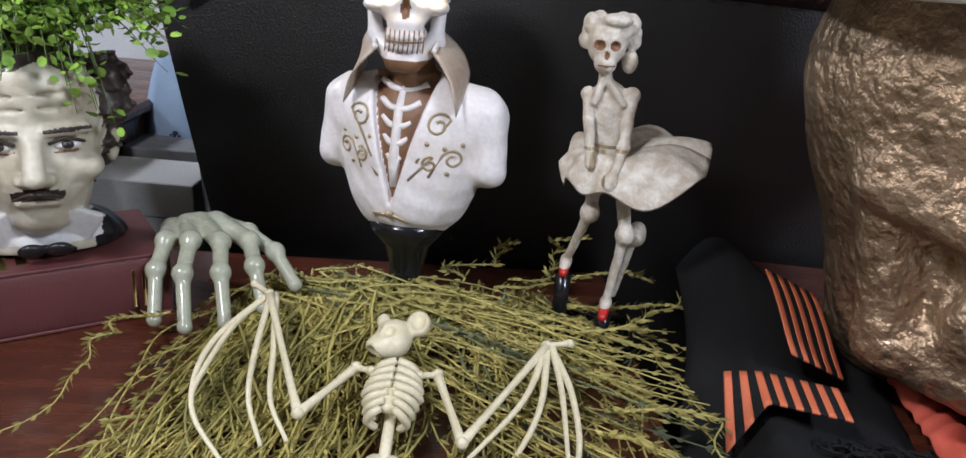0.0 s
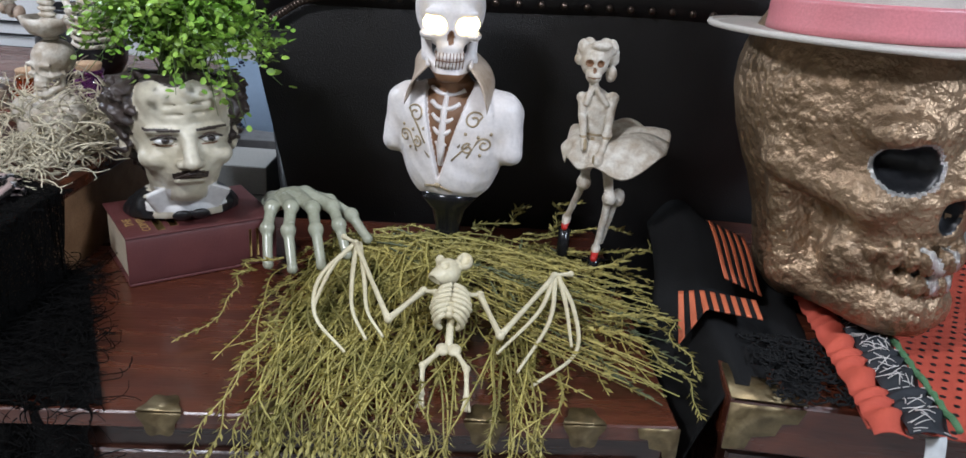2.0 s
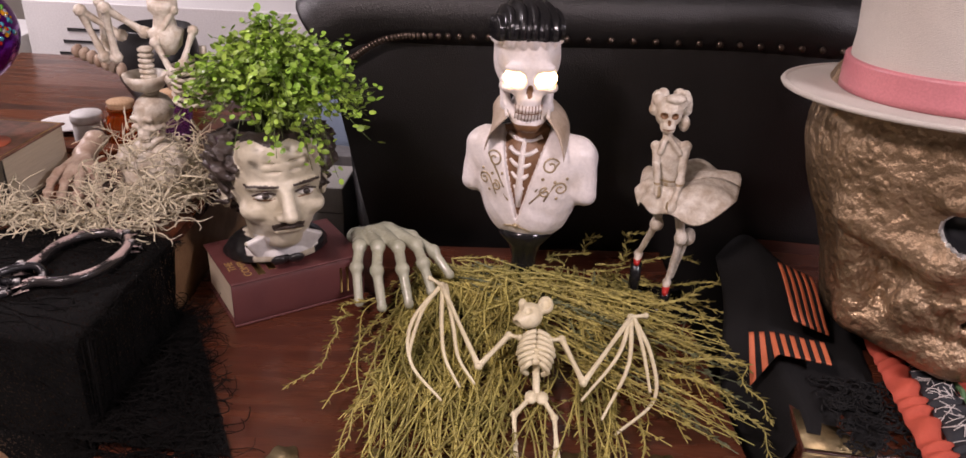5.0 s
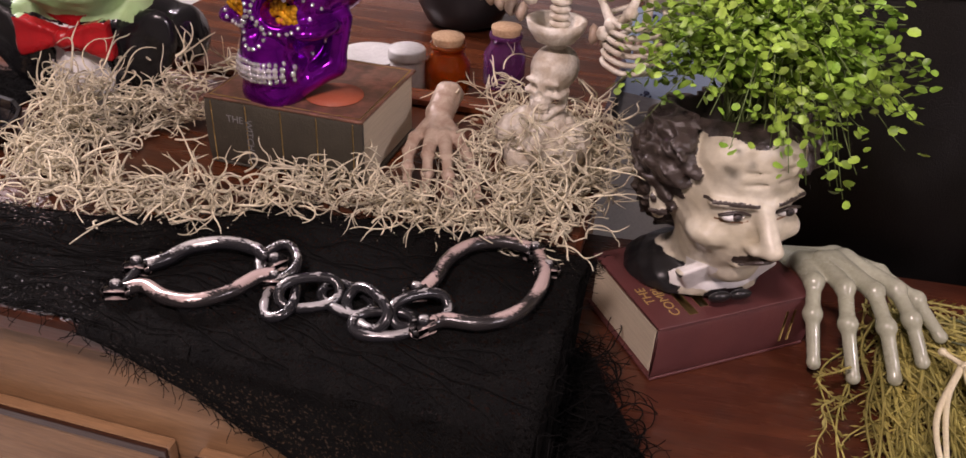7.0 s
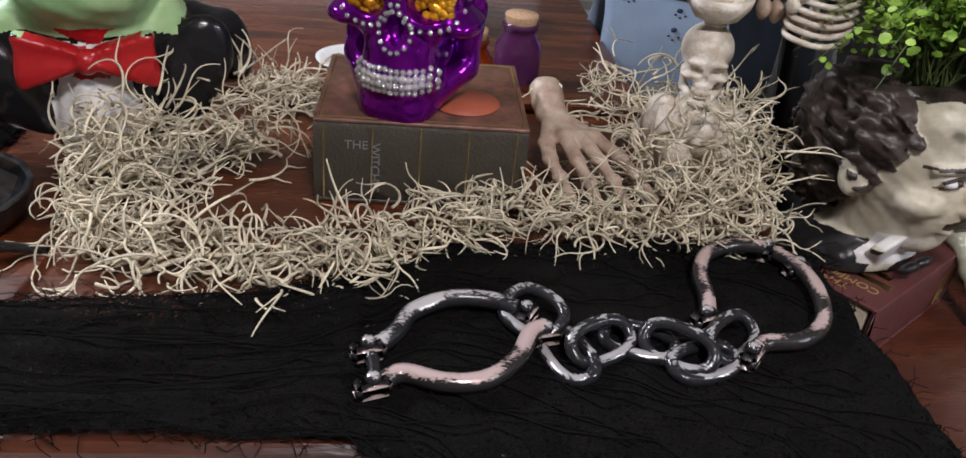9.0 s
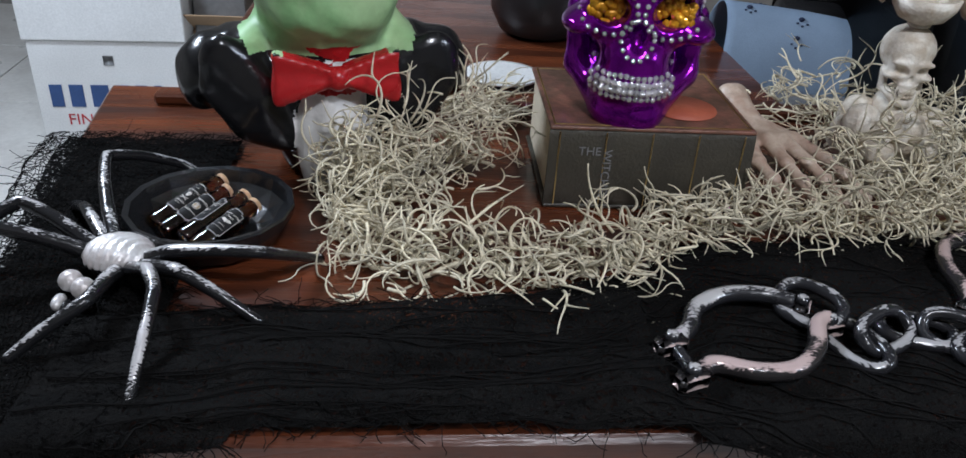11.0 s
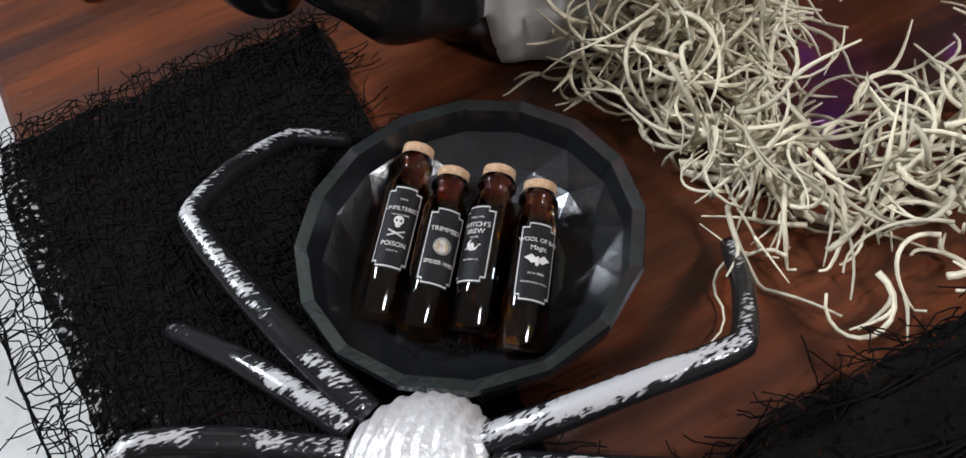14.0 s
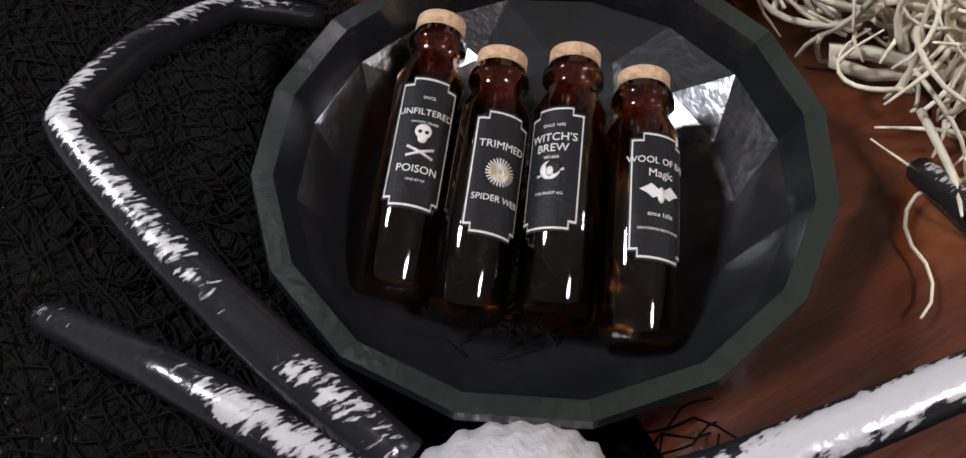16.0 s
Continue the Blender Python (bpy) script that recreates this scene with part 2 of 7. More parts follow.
def dry_brush(name, under, over, edge=0.42, soft=0.12, scale=140):
    """Dark plastic with lighter paint dragged over its raised upper sides."""
    m = mat(name, under, 0.22, 0.0, fine=120, bump=0.2)
    nt = m.node_tree
    n, l = nt.nodes, nt.links
    b = n["Principled BSDF"]
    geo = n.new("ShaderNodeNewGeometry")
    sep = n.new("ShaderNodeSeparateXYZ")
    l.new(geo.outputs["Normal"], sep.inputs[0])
    co = n.new("ShaderNodeTexCoord")
    mp = n.new("ShaderNodeMapping")
    mp.inputs["Scale"].default_value = (1, 3.2, 1)
    l.new(co.outputs["Object"], mp.inputs[0])
    streak = n.new("ShaderNodeTexNoise")
    streak.inputs["Scale"].default_value, streak.inputs["Detail"].default_value = scale, 6
    patch_ = n.new("ShaderNodeTexNoise")
    patch_.inputs["Scale"].default_value = 22
    l.new(mp.outputs[0], streak.inputs[0])
    l.new(co.outputs["Object"], patch_.inputs[0])
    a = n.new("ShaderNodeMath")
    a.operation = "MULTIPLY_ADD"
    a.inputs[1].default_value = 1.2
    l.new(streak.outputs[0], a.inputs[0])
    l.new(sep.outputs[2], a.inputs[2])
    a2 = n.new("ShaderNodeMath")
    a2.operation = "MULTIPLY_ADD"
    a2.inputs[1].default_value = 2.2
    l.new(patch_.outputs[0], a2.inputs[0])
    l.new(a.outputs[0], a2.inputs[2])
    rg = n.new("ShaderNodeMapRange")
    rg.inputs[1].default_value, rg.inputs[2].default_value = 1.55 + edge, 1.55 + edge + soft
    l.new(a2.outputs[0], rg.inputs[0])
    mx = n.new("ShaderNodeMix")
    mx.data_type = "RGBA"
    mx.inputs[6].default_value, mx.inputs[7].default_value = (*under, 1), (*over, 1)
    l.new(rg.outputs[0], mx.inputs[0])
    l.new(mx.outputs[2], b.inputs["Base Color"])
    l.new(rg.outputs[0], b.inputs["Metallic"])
    m2 = n.new("ShaderNodeMath")
    m2.operation = "MULTIPLY"
    m2.inputs[1].default_value = 0.35
    l.new(rg.outputs[0], m2.inputs[0])
    l.new(m2.outputs[0], b.inputs["Metallic"])
    return m


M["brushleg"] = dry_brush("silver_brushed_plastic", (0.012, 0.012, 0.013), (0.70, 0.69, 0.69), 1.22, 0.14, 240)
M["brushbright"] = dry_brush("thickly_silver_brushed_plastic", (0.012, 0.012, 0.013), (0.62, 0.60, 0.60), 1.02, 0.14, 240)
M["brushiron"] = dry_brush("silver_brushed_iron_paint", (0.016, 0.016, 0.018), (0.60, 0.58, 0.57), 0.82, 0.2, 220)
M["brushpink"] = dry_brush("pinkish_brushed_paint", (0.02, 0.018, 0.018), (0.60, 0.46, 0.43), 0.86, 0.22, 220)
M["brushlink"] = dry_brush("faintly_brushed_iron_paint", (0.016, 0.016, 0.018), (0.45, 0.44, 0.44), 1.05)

# ---- mesh tools ----


def chamfer_box(sx, sy, sz, c):
    """Corner-cut box about its centre: verts and faces."""
    hx, hy, hz = sx / 2, sy / 2, sz / 2
    v, idx = [], {}
    for i in (-1, 1):
        for j in (-1, 1):
            for k in (-1, 1):
                for a in range(3):
                    p = [i * (hx - c), j * (hy - c), k * (hz - c)]
                    p[a] = (i, j, k)[a] * (hx, hy, hz)[a]
                    idx[i, j, k, a] = len(v)
                    v.append(tuple(p))
    f = []
    S = (-1, 1)
    for s in S:
        f.append([idx[s, j, k, 0] for j, k in ((-1, -1), (1, -1), (1, 1), (-1, 1))][::s])
        f.append([idx[j, s, k, 1] for j, k in ((-1, -1), (-1, 1), (1, 1), (1, -1))][::s])
        f.append([idx[j, k, s, 2] for j, k in ((-1, -1), (1, -1), (1, 1), (-1, 1))][::s])
        for t in S:
            f.append([idx[s, t, -1, 0], idx[s, t, -1, 1], idx[s, t, 1, 1], idx[s, t, 1, 0]][::-s * t])
            f.append([idx[s, -1, t, 0], idx[s, -1, t, 2], idx[s, 1, t, 2], idx[s, 1, t, 0]][::s * t])
            f.append([idx[-1, s, t, 1], idx[-1, s, t, 2], idx[1, s, t, 2], idx[1, s, t, 1]][::-s * t])
            for u in S:
                f.append([idx[s, t, u, 0], idx[s, t, u, 1], idx[s, t, u, 2]][::s * t * u])
    return v, f


class Geo:
    """Collects pieces of one mesh."""

    def __init__(self):
        self.v, self.f, self.m, self.slots = [], [], [], []
        self.T = Matrix.Identity(4)

    def slot(self, key):
        if key not in self.slots:
            self.slots.append(key)
        return self.slots.index(key)

    def add(self, v, f, key):
        o, s = len(self.v), self.slot(key)
        self.v += [tuple(self.T @ Vector(p)) for p in v]
        self.f += [[i + o for i in q] for q in f]
        self.m += [s] * len(f)
        return self

    def box(self, c, s, key, bevel=0.002, rz=0, rx=0, ry=0):
        v, f = chamfer_box(*s, min(bevel, min(s) * 0.3))
        m = pose(*c, rx, ry, rz)
        return self.add([m @ Vector(p) for p in v], f, key)

    def tube(self, pts, r, key, n=6, closed=False, flat=1.0):
        pts = [Vector(p) for p in pts]
        k = len(pts)
        rs = list(r) if hasattr(r, "__len__") else [r] * k
        v, f, up = [], [], None
        for i, p in enumerate(pts):
            d = (pts[(i + 1) % k] - pts[i - 1]) if closed else (pts[min(i + 1, k - 1)] - pts[max(i - 1, 0)])
            d = d.normalized() if d.length > 1e-9 else Vector((0, 0, 1))
            if up is None:
                up = Vector((0, 0, 1)) if abs(d.z) < 0.9 else Vector((1, 0, 0))
            up = (up - d * up.dot(d)).normalized()
            side = d.cross(up)
            for j in range(n):
                a = 2 * math.pi * j / n
                v.append(p + (side * math.cos(a) + up * math.sin(a) * flat) * rs[i])
        for i in range(k if closed else k - 1):
            a, b = i * n, ((i + 1) % k) * n
            f += [[a + j, a + (j + 1) % n, b + (j + 1) % n, b + j] for j in range(n)]
        if not closed:
            f += [list(range(n))[::-1], list(range((k - 1) * n, k * n))]
        return self.add(v, f, key)

    def lathe(self, prof, key, n=24, m=None, close=False):
        """Turned shape from (radius, height) pairs."""
        m = m or Matrix.Identity(4)
        v = [m @ Vector((r * math.cos(2 * math.pi * j / n), r * math.sin(2 * math.pi * j / n), z)) for r, z in prof for j in range(n)]
        f = [[i * n + j, i * n + (j + 1) % n, (i + 1) * n + (j + 1) % n, (i + 1) * n + j] for i in range(len(prof) - 1) for j in range(n)]
        if prof[0][0] > 1e-6:
            f.append(list(range(n))[::-1])
        if prof[-1][0] > 1e-6:
            f.append(list(range((len(prof) - 1) * n, len(prof) * n)))
        return self.add(v, f, key)

    def ball(self, c, r, key, n=10, m=None):
        r = r if hasattr(r, "__len__") else (r, r, r)
        k = max(4, n // 2)
        v, f = [], []
        for i in range(k + 1):
            t = math.pi * i / k
            v += [(r[0] * math.sin(t) * math.cos(2 * math.pi * j / n), r[1] * math.sin(t) * math.sin(2 * math.pi * j / n), -r[2] * math.cos(t)) for j in range(n)]
        f = [[i * n + j, i * n + (j + 1) % n, (i + 1) * n + (j + 1) % n, (i + 1) * n + j] for i in range(k) for j in range(n)]
        m = Matrix.Translation(c) @ (m or Matrix.Identity(4))
        return self.add([m @ Vector(p) for p in v], f, key)

    def sheet(self, fn, nu, nv, key, thick=0.0):
        """A sheet from fn(u, v), u and v from 0 to 1, with thickness below."""
        v = [fn(i / nu, j / nv) for j in range(nv + 1) for i in range(nu + 1)]
        w = nu + 1
        f = [[j * w + i, j * w + i + 1, (j + 1) * w + i + 1, (j + 1) * w + i] for j in range(nv) for i in range(nu)]
        if thick:
            o = len(v)
            v += [(p[0], p[1], p[2] - thick) for p in v]
            f += [[q + o for q in reversed(g)] for g in f]
            rim = [i for i in range(w)] + [j * w + nu for j in range(1, nv + 1)] + [nv * w + i for i in range(nu - 1, -1, -1)] + [j * w for j in range(nv - 1, 0, -1)]
            f += [[a, b, b + o, a + o][::-1] for a, b in zip(rim, rim[1:] + rim[:1])]
        return self.add(v, f, key)

    def mesh(self, name, smooth=True):
        me = bpy.data.meshes.new(name)
        me.from_pydata([tuple(p) for p in self.v], [], self.f)
        for k in self.slots:
            me.materials.append(M[k])
        me.polygons.foreach_set("material_index", self.m)
        me.polygons.foreach_set("use_smooth", [smooth] * len(self.f))
        me.validate()
        return me


def part(name, geo, parent=None, label="", smooth=True):
    ob = new(name, geo.mesh(name, smooth))
    if parent is not None:
        ob.parent = parent
    if label:
        ob["label"] = label
    return ob


def thing(name, m, label, category, group="", kind=""):
    ob = new(name)
    ob.empty_display_size = 0.02
    ob.matrix_world = m
    return tagged(ob, label, category, group, kind)


def solid(name, geo, m, label, category, group="", kind="", smooth=True):
    ob = new(name, geo.mesh(name, smooth))
    ob.matrix_world = m
    return tagged(ob, label, category, group, kind)


def curve3(pts, n=12):
    """A smooth line through points (Catmull-Rom)."""
    p = [Vector(q) for q in pts]
    p = [p[0] * 2 - p[1]] + p + [p[-1] * 2 - p[-2]]
    out = []
    for i in range(1, len(p) - 2):
        for k in range(n):
            t = k / n
            a, b, c, d = p[i - 1:i + 3]
            out.append(0.5 * (2 * b + (c - a) * t + (2 * a - 5 * b + 4 * c - d) * t * t + (3 * b - a - 3 * c + d) * t ** 3))
    return out + [p[-2]]


# signed distances on arrays of points, for modelled figures
def ell(P, c, r):
    q = (P - np.array(c)) / np.array(r)
    k0 = np.sqrt((q * q).sum(-1)) + 1e-9
    k1 = np.sqrt(((q / np.array(r)) ** 2).sum(-1)) + 1e-9
    return k0 * (k0 - 1) / k1


def cap(P, a, b, ra, rb=None):
    a, b = np.array(a, float), np.array(b, float)
    rb = ra if rb is None else rb
    ba = b - a
    h = np.clip(((P - a) @ ba) / (ba @ ba + 1e-12), 0, 1)
    return np.sqrt(((P - a - h[..., None] * ba) ** 2).sum(-1)) - (ra + (rb - ra) * h)


def rbox(P, c, h, r):
    q = np.abs(P - np.array(c)) - (np.array(h) - r)
    return np.sqrt((np.maximum(q, 0) ** 2).sum(-1)) + np.minimum(q.max(-1), 0) - r


def join(a, b, k=0.01):
    h = np.clip(0.5 + 0.5 * (b - a) / k, 0, 1)
    return b + (a - b) * h - k * h * (1 - h)


def cut(a, b, k=0.006):
    return -join(-a, b, k)


def spin(P, deg, axis=2, about=(0, 0, 0)):
    t = radians(deg)
    c, s = math.cos(t), math.sin(t)
    Q = P - np.array(about)
    i, j = ((1, 2), (2, 0), (0, 1))[axis]
    R = Q.copy()
    R[..., i] = Q[..., i] * c + Q[..., j] * s
    R[..., j] = -Q[..., i] * s + Q[..., j] * c
    return R + np.array(about)


def wobble(P, s, a):
    x, y, z = P[..., 0] * s, P[..., 1] * s, P[..., 2] * s
    return a * (np.sin(x + 1.7 * np.sin(y * 0.8)) * np.sin(y * 1.1 + 1.3 * np.sin(z)) * np.sin(z * 0.9 + x * 0.5) + 0.5 * np.sin(2.3 * x + z) * np.sin(2.1 * y - 1.9 * z + 1.0))


def shape(geo, fn, lo, hi, step, paint, extra=None):
    """Surface of fn = 0 inside the bounds, as smooth quads; paint(x, y, z) gives the material."""
    lo, hi = np.array(lo, float), np.array(hi, float)
    n = (np.ceil((hi - lo) / step / 4).astype(int) + 1) * 4
    ax = [lo[i] + step * np.arange(n[i]) for i in range(3)]
    P = np.stack(np.meshgrid(*ax, indexing="ij"), -1)
    # coarse pass, then fine values only near the surface
    rough = fn(P[2::4, 2::4, 2::4])
    near = np.abs(rough) < step * 6.5
    D = np.repeat(np.repeat(np.repeat(rough, 4, 0), 4, 1), 4, 2)
    band = np.repeat(np.repeat(np.repeat(near, 4, 0), 4, 1), 4, 2)
    D[band] = fn(P[band])
    S = D < 0
    cnt = np.zeros(n - 1)
    acc = np.zeros((*(n - 1), 3))
    base = np.stack(np.meshgrid(*[np.arange(k - 1) for k in n], indexing="ij"), -1)
    offs = [(i, j, k) for i in (0, 1) for j in (0, 1) for k in (0, 1)]

    def at(A, o):
        return A[o[0]:n[0] - 1 + o[0], o[1]:n[1] - 1 + o[1], o[2]:n[2] - 1 + o[2]]
    for o in offs:
        for a in range(3):
            if o[a]:
                continue
            q = list(o)
            q[a] = 1
            d0, d1 = at(D, o), at(D, q)
            x = (d0 < 0) != (d1 < 0)
            t = np.where(x, d0 / np.where(x, d0 - d1, 1), 0)
            pos = base + np.array(o, float)
            pos[..., a] += t
            acc += np.where(x[..., None], pos, 0)
            cnt += x
    hit = cnt > 0
    ids = -np.ones(n - 1, int)
    ids[hit] = np.arange(hit.sum())
    V = lo + step * acc[hit] / cnt[hit][:, None]
    F = []
    for a in range(3):
        b, c = (a + 1) % 3, (a + 2) % 3
        sl0, sl1 = [slice(1, -1)] * 3, [slice(1, -1)] * 3
        sl0[a], sl1[a] = slice(0, -1), slice(1, None)
        s0, s1 = S[tuple(sl0)], S[tuple(sl1)]
        for flip, w in ((False, s0 & ~s1), (True, ~s0 & s1)):
            g = np.argwhere(w)
            if not len(g):
                continue
            g[:, b] += 1
            g[:, c] += 1
            quad = []
            for db, dc in ((-1, -1), (0, -1), (0, 0), (-1, 0)):
                h = g.copy()
                h[:, b] += db
                h[:, c] += dc
                quad.append(ids[h[:, 0], h[:, 1], h[:, 2]])
            q = np.stack(quad, 1)
            F.append(q[:, ::-1] if flip else q)
    F = np.concatenate(F)
    C = V[F].mean(1)
    keys = [paint(*c) for c in C.tolist()] if extra is None else [paint(*c, e) for c, e in zip(C.tolist(), extra(C).tolist())]
    o = len(geo.v)
    geo.v += [tuple(geo.T @ Vector(p)) for p in V]
    geo.f += (F + o).tolist()
    geo.m += [geo.slot(k) for k in keys]
    return geo


rnd = random.Random(7)

# ---- the room ----
FLOOR_TILE = 0.655
floor = solid("floor", Geo().box((-0.9, 1.4, -0.02), (7.2, 6.6, 0.03), "grout", 0.001), Matrix.Identity(4), "pale grey glossy floor tiles with grey joints", "floor", kind="structure", smooth=False)
for nm, c, s in (("wall_north", (-0.9, 4.75, 1.2), (7.4, 0.12, 2.5)), ("wall_south", (-0.9, -1.95, 1.2), (7.4, 0.12, 2.5)),
                 ("wall_west", (-4.55, 1.4, 1.2), (0.12, 6.7, 2.5)), ("wall_east", (2.75, 1.4, 1.2), (0.12, 6.7, 2.5))):
    solid(nm, Geo().box(c, s, "wall", 0.002), Matrix.Identity(4), "plain cream painted room wall", "wall", kind="structure", smooth=False)
solid("ceiling", Geo().box((-0.9, 1.4, 2.5), (7.4, 6.8, 0.1), "ceil", 0.002), Matrix.Identity(4), "plain white painted ceiling", "ceiling", kind="structure", smooth=False)
# fixtures are out of view; the one at (-2.5, 1.9) is added
for x, y in ((-0.75, -0.25), (-2.5, 1.9), (1.75, -0.45)):
    lamp = thing("ceiling_lamp", pose(x, y, 2.45), "round white ceiling lamp, lit, placed out of view", "lamp", "ceiling lamps")
    part("base_plate", Geo().lathe([(0.20, 0.0), (0.20, -0.02), (0.17, -0.03)], "white", 32), lamp)
    part("diffuser", Geo().lathe([(0.165, -0.03), (0.17, -0.045), (0.12, -0.065), (0.0, -0.07)], "lampglow", 32), lamp, "lit white diffuser")

# ---- furniture ----


def brass_corner(geo, w, h, key="brass"):
    """Scalloped brass plate in the x-z plane, corner at the origin."""
    pts = [(0, 0), (w, 0), (w * 0.92, -h * 0.3), (w * 0.72, -h * 0.34), (w * 0.66, -h * 0.6), (w * 0.36, -h * 0.68), (w * 0.3, -h * 0.95), (0, -h)]
    v = [(x, -0.002, z) for x, z in pts] + [(x, 0.0, z) for x, z in pts]
    k = len(pts)
    f = [list(range(k))[::-1], list(range(k, 2 * k))] + [[i, (i + 1) % k, k + (i + 1) % k, k + i] for i in range(k)]
    return geo.add(v, f, key)


def hinge_strap(geo, w, h, key="brass"):
    """Fan-shaped brass strap plate, centred, hanging from z = 0."""
    out = []
    for i in range(17):
        a = math.pi * i / 16
        r = 1 + 0.10 * math.cos(6 * a)
        out.append((w / 2 * r * math.cos(a), -h * r * math.sin(a)))
    k = len(out)
    v = [(x, -0.002, z) for x, z in out] + [(x, 0, z) for x, z in out]
    f = [list(range(k)), list(range(k, 2 * k))[::-1]] + [[i, i + k, (i + 1) % k + k, (i + 1) % k] for i in range(k)]
    return geo.add(v, f, key)


# long desk with drawers
desk = thing("desk", pose(-1.0935, 1.05, 0), "long reddish-brown wooden desk with pale drawer fronts", "desk")
part("tabletop", Geo().box((0, 0, 0.735), (1.127, 0.73, 0.03), "deskwood", 0.006), desk, "polished red-brown wooden top", smooth=False)
part("body", Geo().box((0, 0.005, 0.40), (1.09, 0.68, 0.636), "deskside", 0.003), desk, smooth=False)
for lx in (-0.53, 0.53):
    for ly in (-0.32, 0.32):
        part("leg", Geo().box((lx, ly, 0.04), (0.06, 0.06, 0.08), "darkwood", 0.004), desk, smooth=False)
for i in range(3):
    for j in range(2):
        d = part("drawer", Geo().box((-0.36 + i * 0.36, -0.345, 0.47 - j * 0.255), (0.325, 0.018, 0.23), "deskside", 0.003), desk, smooth=False)
        fr = Geo()
        for zz, hh in ((0.115, 0.012), (-0.115, 0.012)):
            fr.box((-0.36 + i * 0.36, -0.356, 0.47 - j * 0.255 + zz * 0.95), (0.325, 0.006, hh), "darkwood", 0.001)
        for xx in (-0.157, 0.157):
            fr.box((-0.36 + i * 0.36 + xx, -0.356, 0.47 - j * 0.255), (0.012, 0.006, 0.205), "darkwood", 0.001)
        part("moulding", fr, d, smooth=False)
        part("knob", Geo().lathe([(0.006, 0), (0.006, 0.012), (0.014, 0.018), (0.012, 0.026), (0, 0.028)], "brass", 14, pose(-0.36 + i * 0.36, -0.354, 0.47 - j * 0.255, 90)), d, "brass knob")

# raised lip along the desk's back edge
part("back_lip", Geo().box((0.04, 0.300, 0.7585), (1.04, 0.03, 0.017), "deskwood", 0.004), desk, smooth=False)
# the left end runs at a slant
for ob in desk.children:
    for v in ob.data.vertices:
        if v.co.x < -0.45 and ob.name.split(".")[0] in ("tabletop", "body"):
            v.co.x += 0.17 * max(0.0, 0.10 - v.co.y)
        elif v.co.x < -0.45 and v.co.y < -0.2:
            v.co.x += 0.09
# lower cabinet behind the desk
cab = thing("cabinet", pose(-1.07, 1.85, 0), "low reddish wooden cabinet behind the desk", "cabinet")
part("body", Geo().box((0, 0, 0.338), (0.98, 0.80, 0.674), "darkwood", 0.003), cab, smooth=False)
part("top", Geo().box((0, 0, 0.688), (1.01, 0.84, 0.026), "deskwood", 0.008), cab, "reddish polished top", smooth=False)

# middle chest of drawers with brass fittings
ANG = 4.8
mid = thing("chest", pose(-0.075, 1.0, 0, 0, 0, ANG), "dark red mahogany chest with brass corner plates and drawers", "chest")
part("top", Geo().box((0, -0.005, 0.588), (0.905, 0.66, 0.024), "mahog", 0.0025), mid, "polished red mahogany top", smooth=False)
part("body", Geo().box((0, 0, 0.288), (0.885, 0.63, 0.576), "darkwood", 0.003), mid, smooth=False)
for i in range(2):
    dx = -0.215 + i * 0.43
    d = part("drawer", Geo().box((dx, -0.318, 0.47), (0.395, 0.012, 0.13), "darkwood", 0.003), mid, smooth=False)
    part("backplate", hinge_strap(Geo(), 0.085, 0.026), d, "pierced brass backplate").location = (dx, -0.3245, 0.497)
    part("handle", Geo().tube(curve3([(dx - 0.03, -0.326, 0.488), (dx - 0.026, -0.342, 0.474), (dx, -0.346, 0.468), (dx + 0.026, -0.342, 0.474), (dx + 0.03, -0.326, 0.488)], 6), 0.003, "brass", 8), d, "brass bail handle")
for k, dx in enumerate((-0.195, -0.06, 0.205, 0.33)):
    g = Geo()
    hinge_strap(g, 0.050, 0.034)
    g.T = pose(0, 0, 0.0025, 90, 0, 0)
    hinge_strap(g, 0.050, 0.036)
    ob = part("hinge_plate", g, mid, "scalloped brass plate")
    ob.location = (dx, -0.338, 0.602)
g = brass_corner(Geo(), -0.055, 0.05)
part("corner_plate", g, mid, "scalloped brass corner plate").location = (0.4525, -0.3375, 0.600)

# chest beneath the hat-wearing skull
rc = thing("chest", pose(0.898, 1.02, 0, 0, 0, -4), "dark red wooden chest with large brass corner plates", "chest")
part("lid", Geo().box((0, 0, 0.600), (0.82, 0.66, 0.08), "mahog", 0.005), rc, "hinged red wooden lid", smooth=False)
part("body", Geo().box((0, 0, 0.277), (0.80, 0.64, 0.554), "darkwood", 0.004), rc, smooth=False)
for sx in (-1, 1):
    g = brass_corner(Geo(), 0.095 * -sx, 0.07)
    part("corner_plate", g, rc, "scalloped brass corner plate").location = (sx * 0.4105, -0.332, 0.636)
    g = Geo()
    g.T = pose(0, 0, 0, 90, 0, 0)
    brass_corner(g, 0.095 * -sx, 0.085)
    part("corner_plate", g, rc).location = (sx * 0.4105, -0.332, 0.6435)

# black leather sofa behind
sofa = thing("sofa", pose(0.40, 1.40, 0), "black leather chesterfield sofa with rolled back and nailheads", "sofa")


def back_panel(u, v):
    x = -0.69 + 1.38 * u
    return (x, 0.004 * math.sin(9 * u) - 0.015 * math.sin(math.pi * v), 0.08 + 0.95 * v)


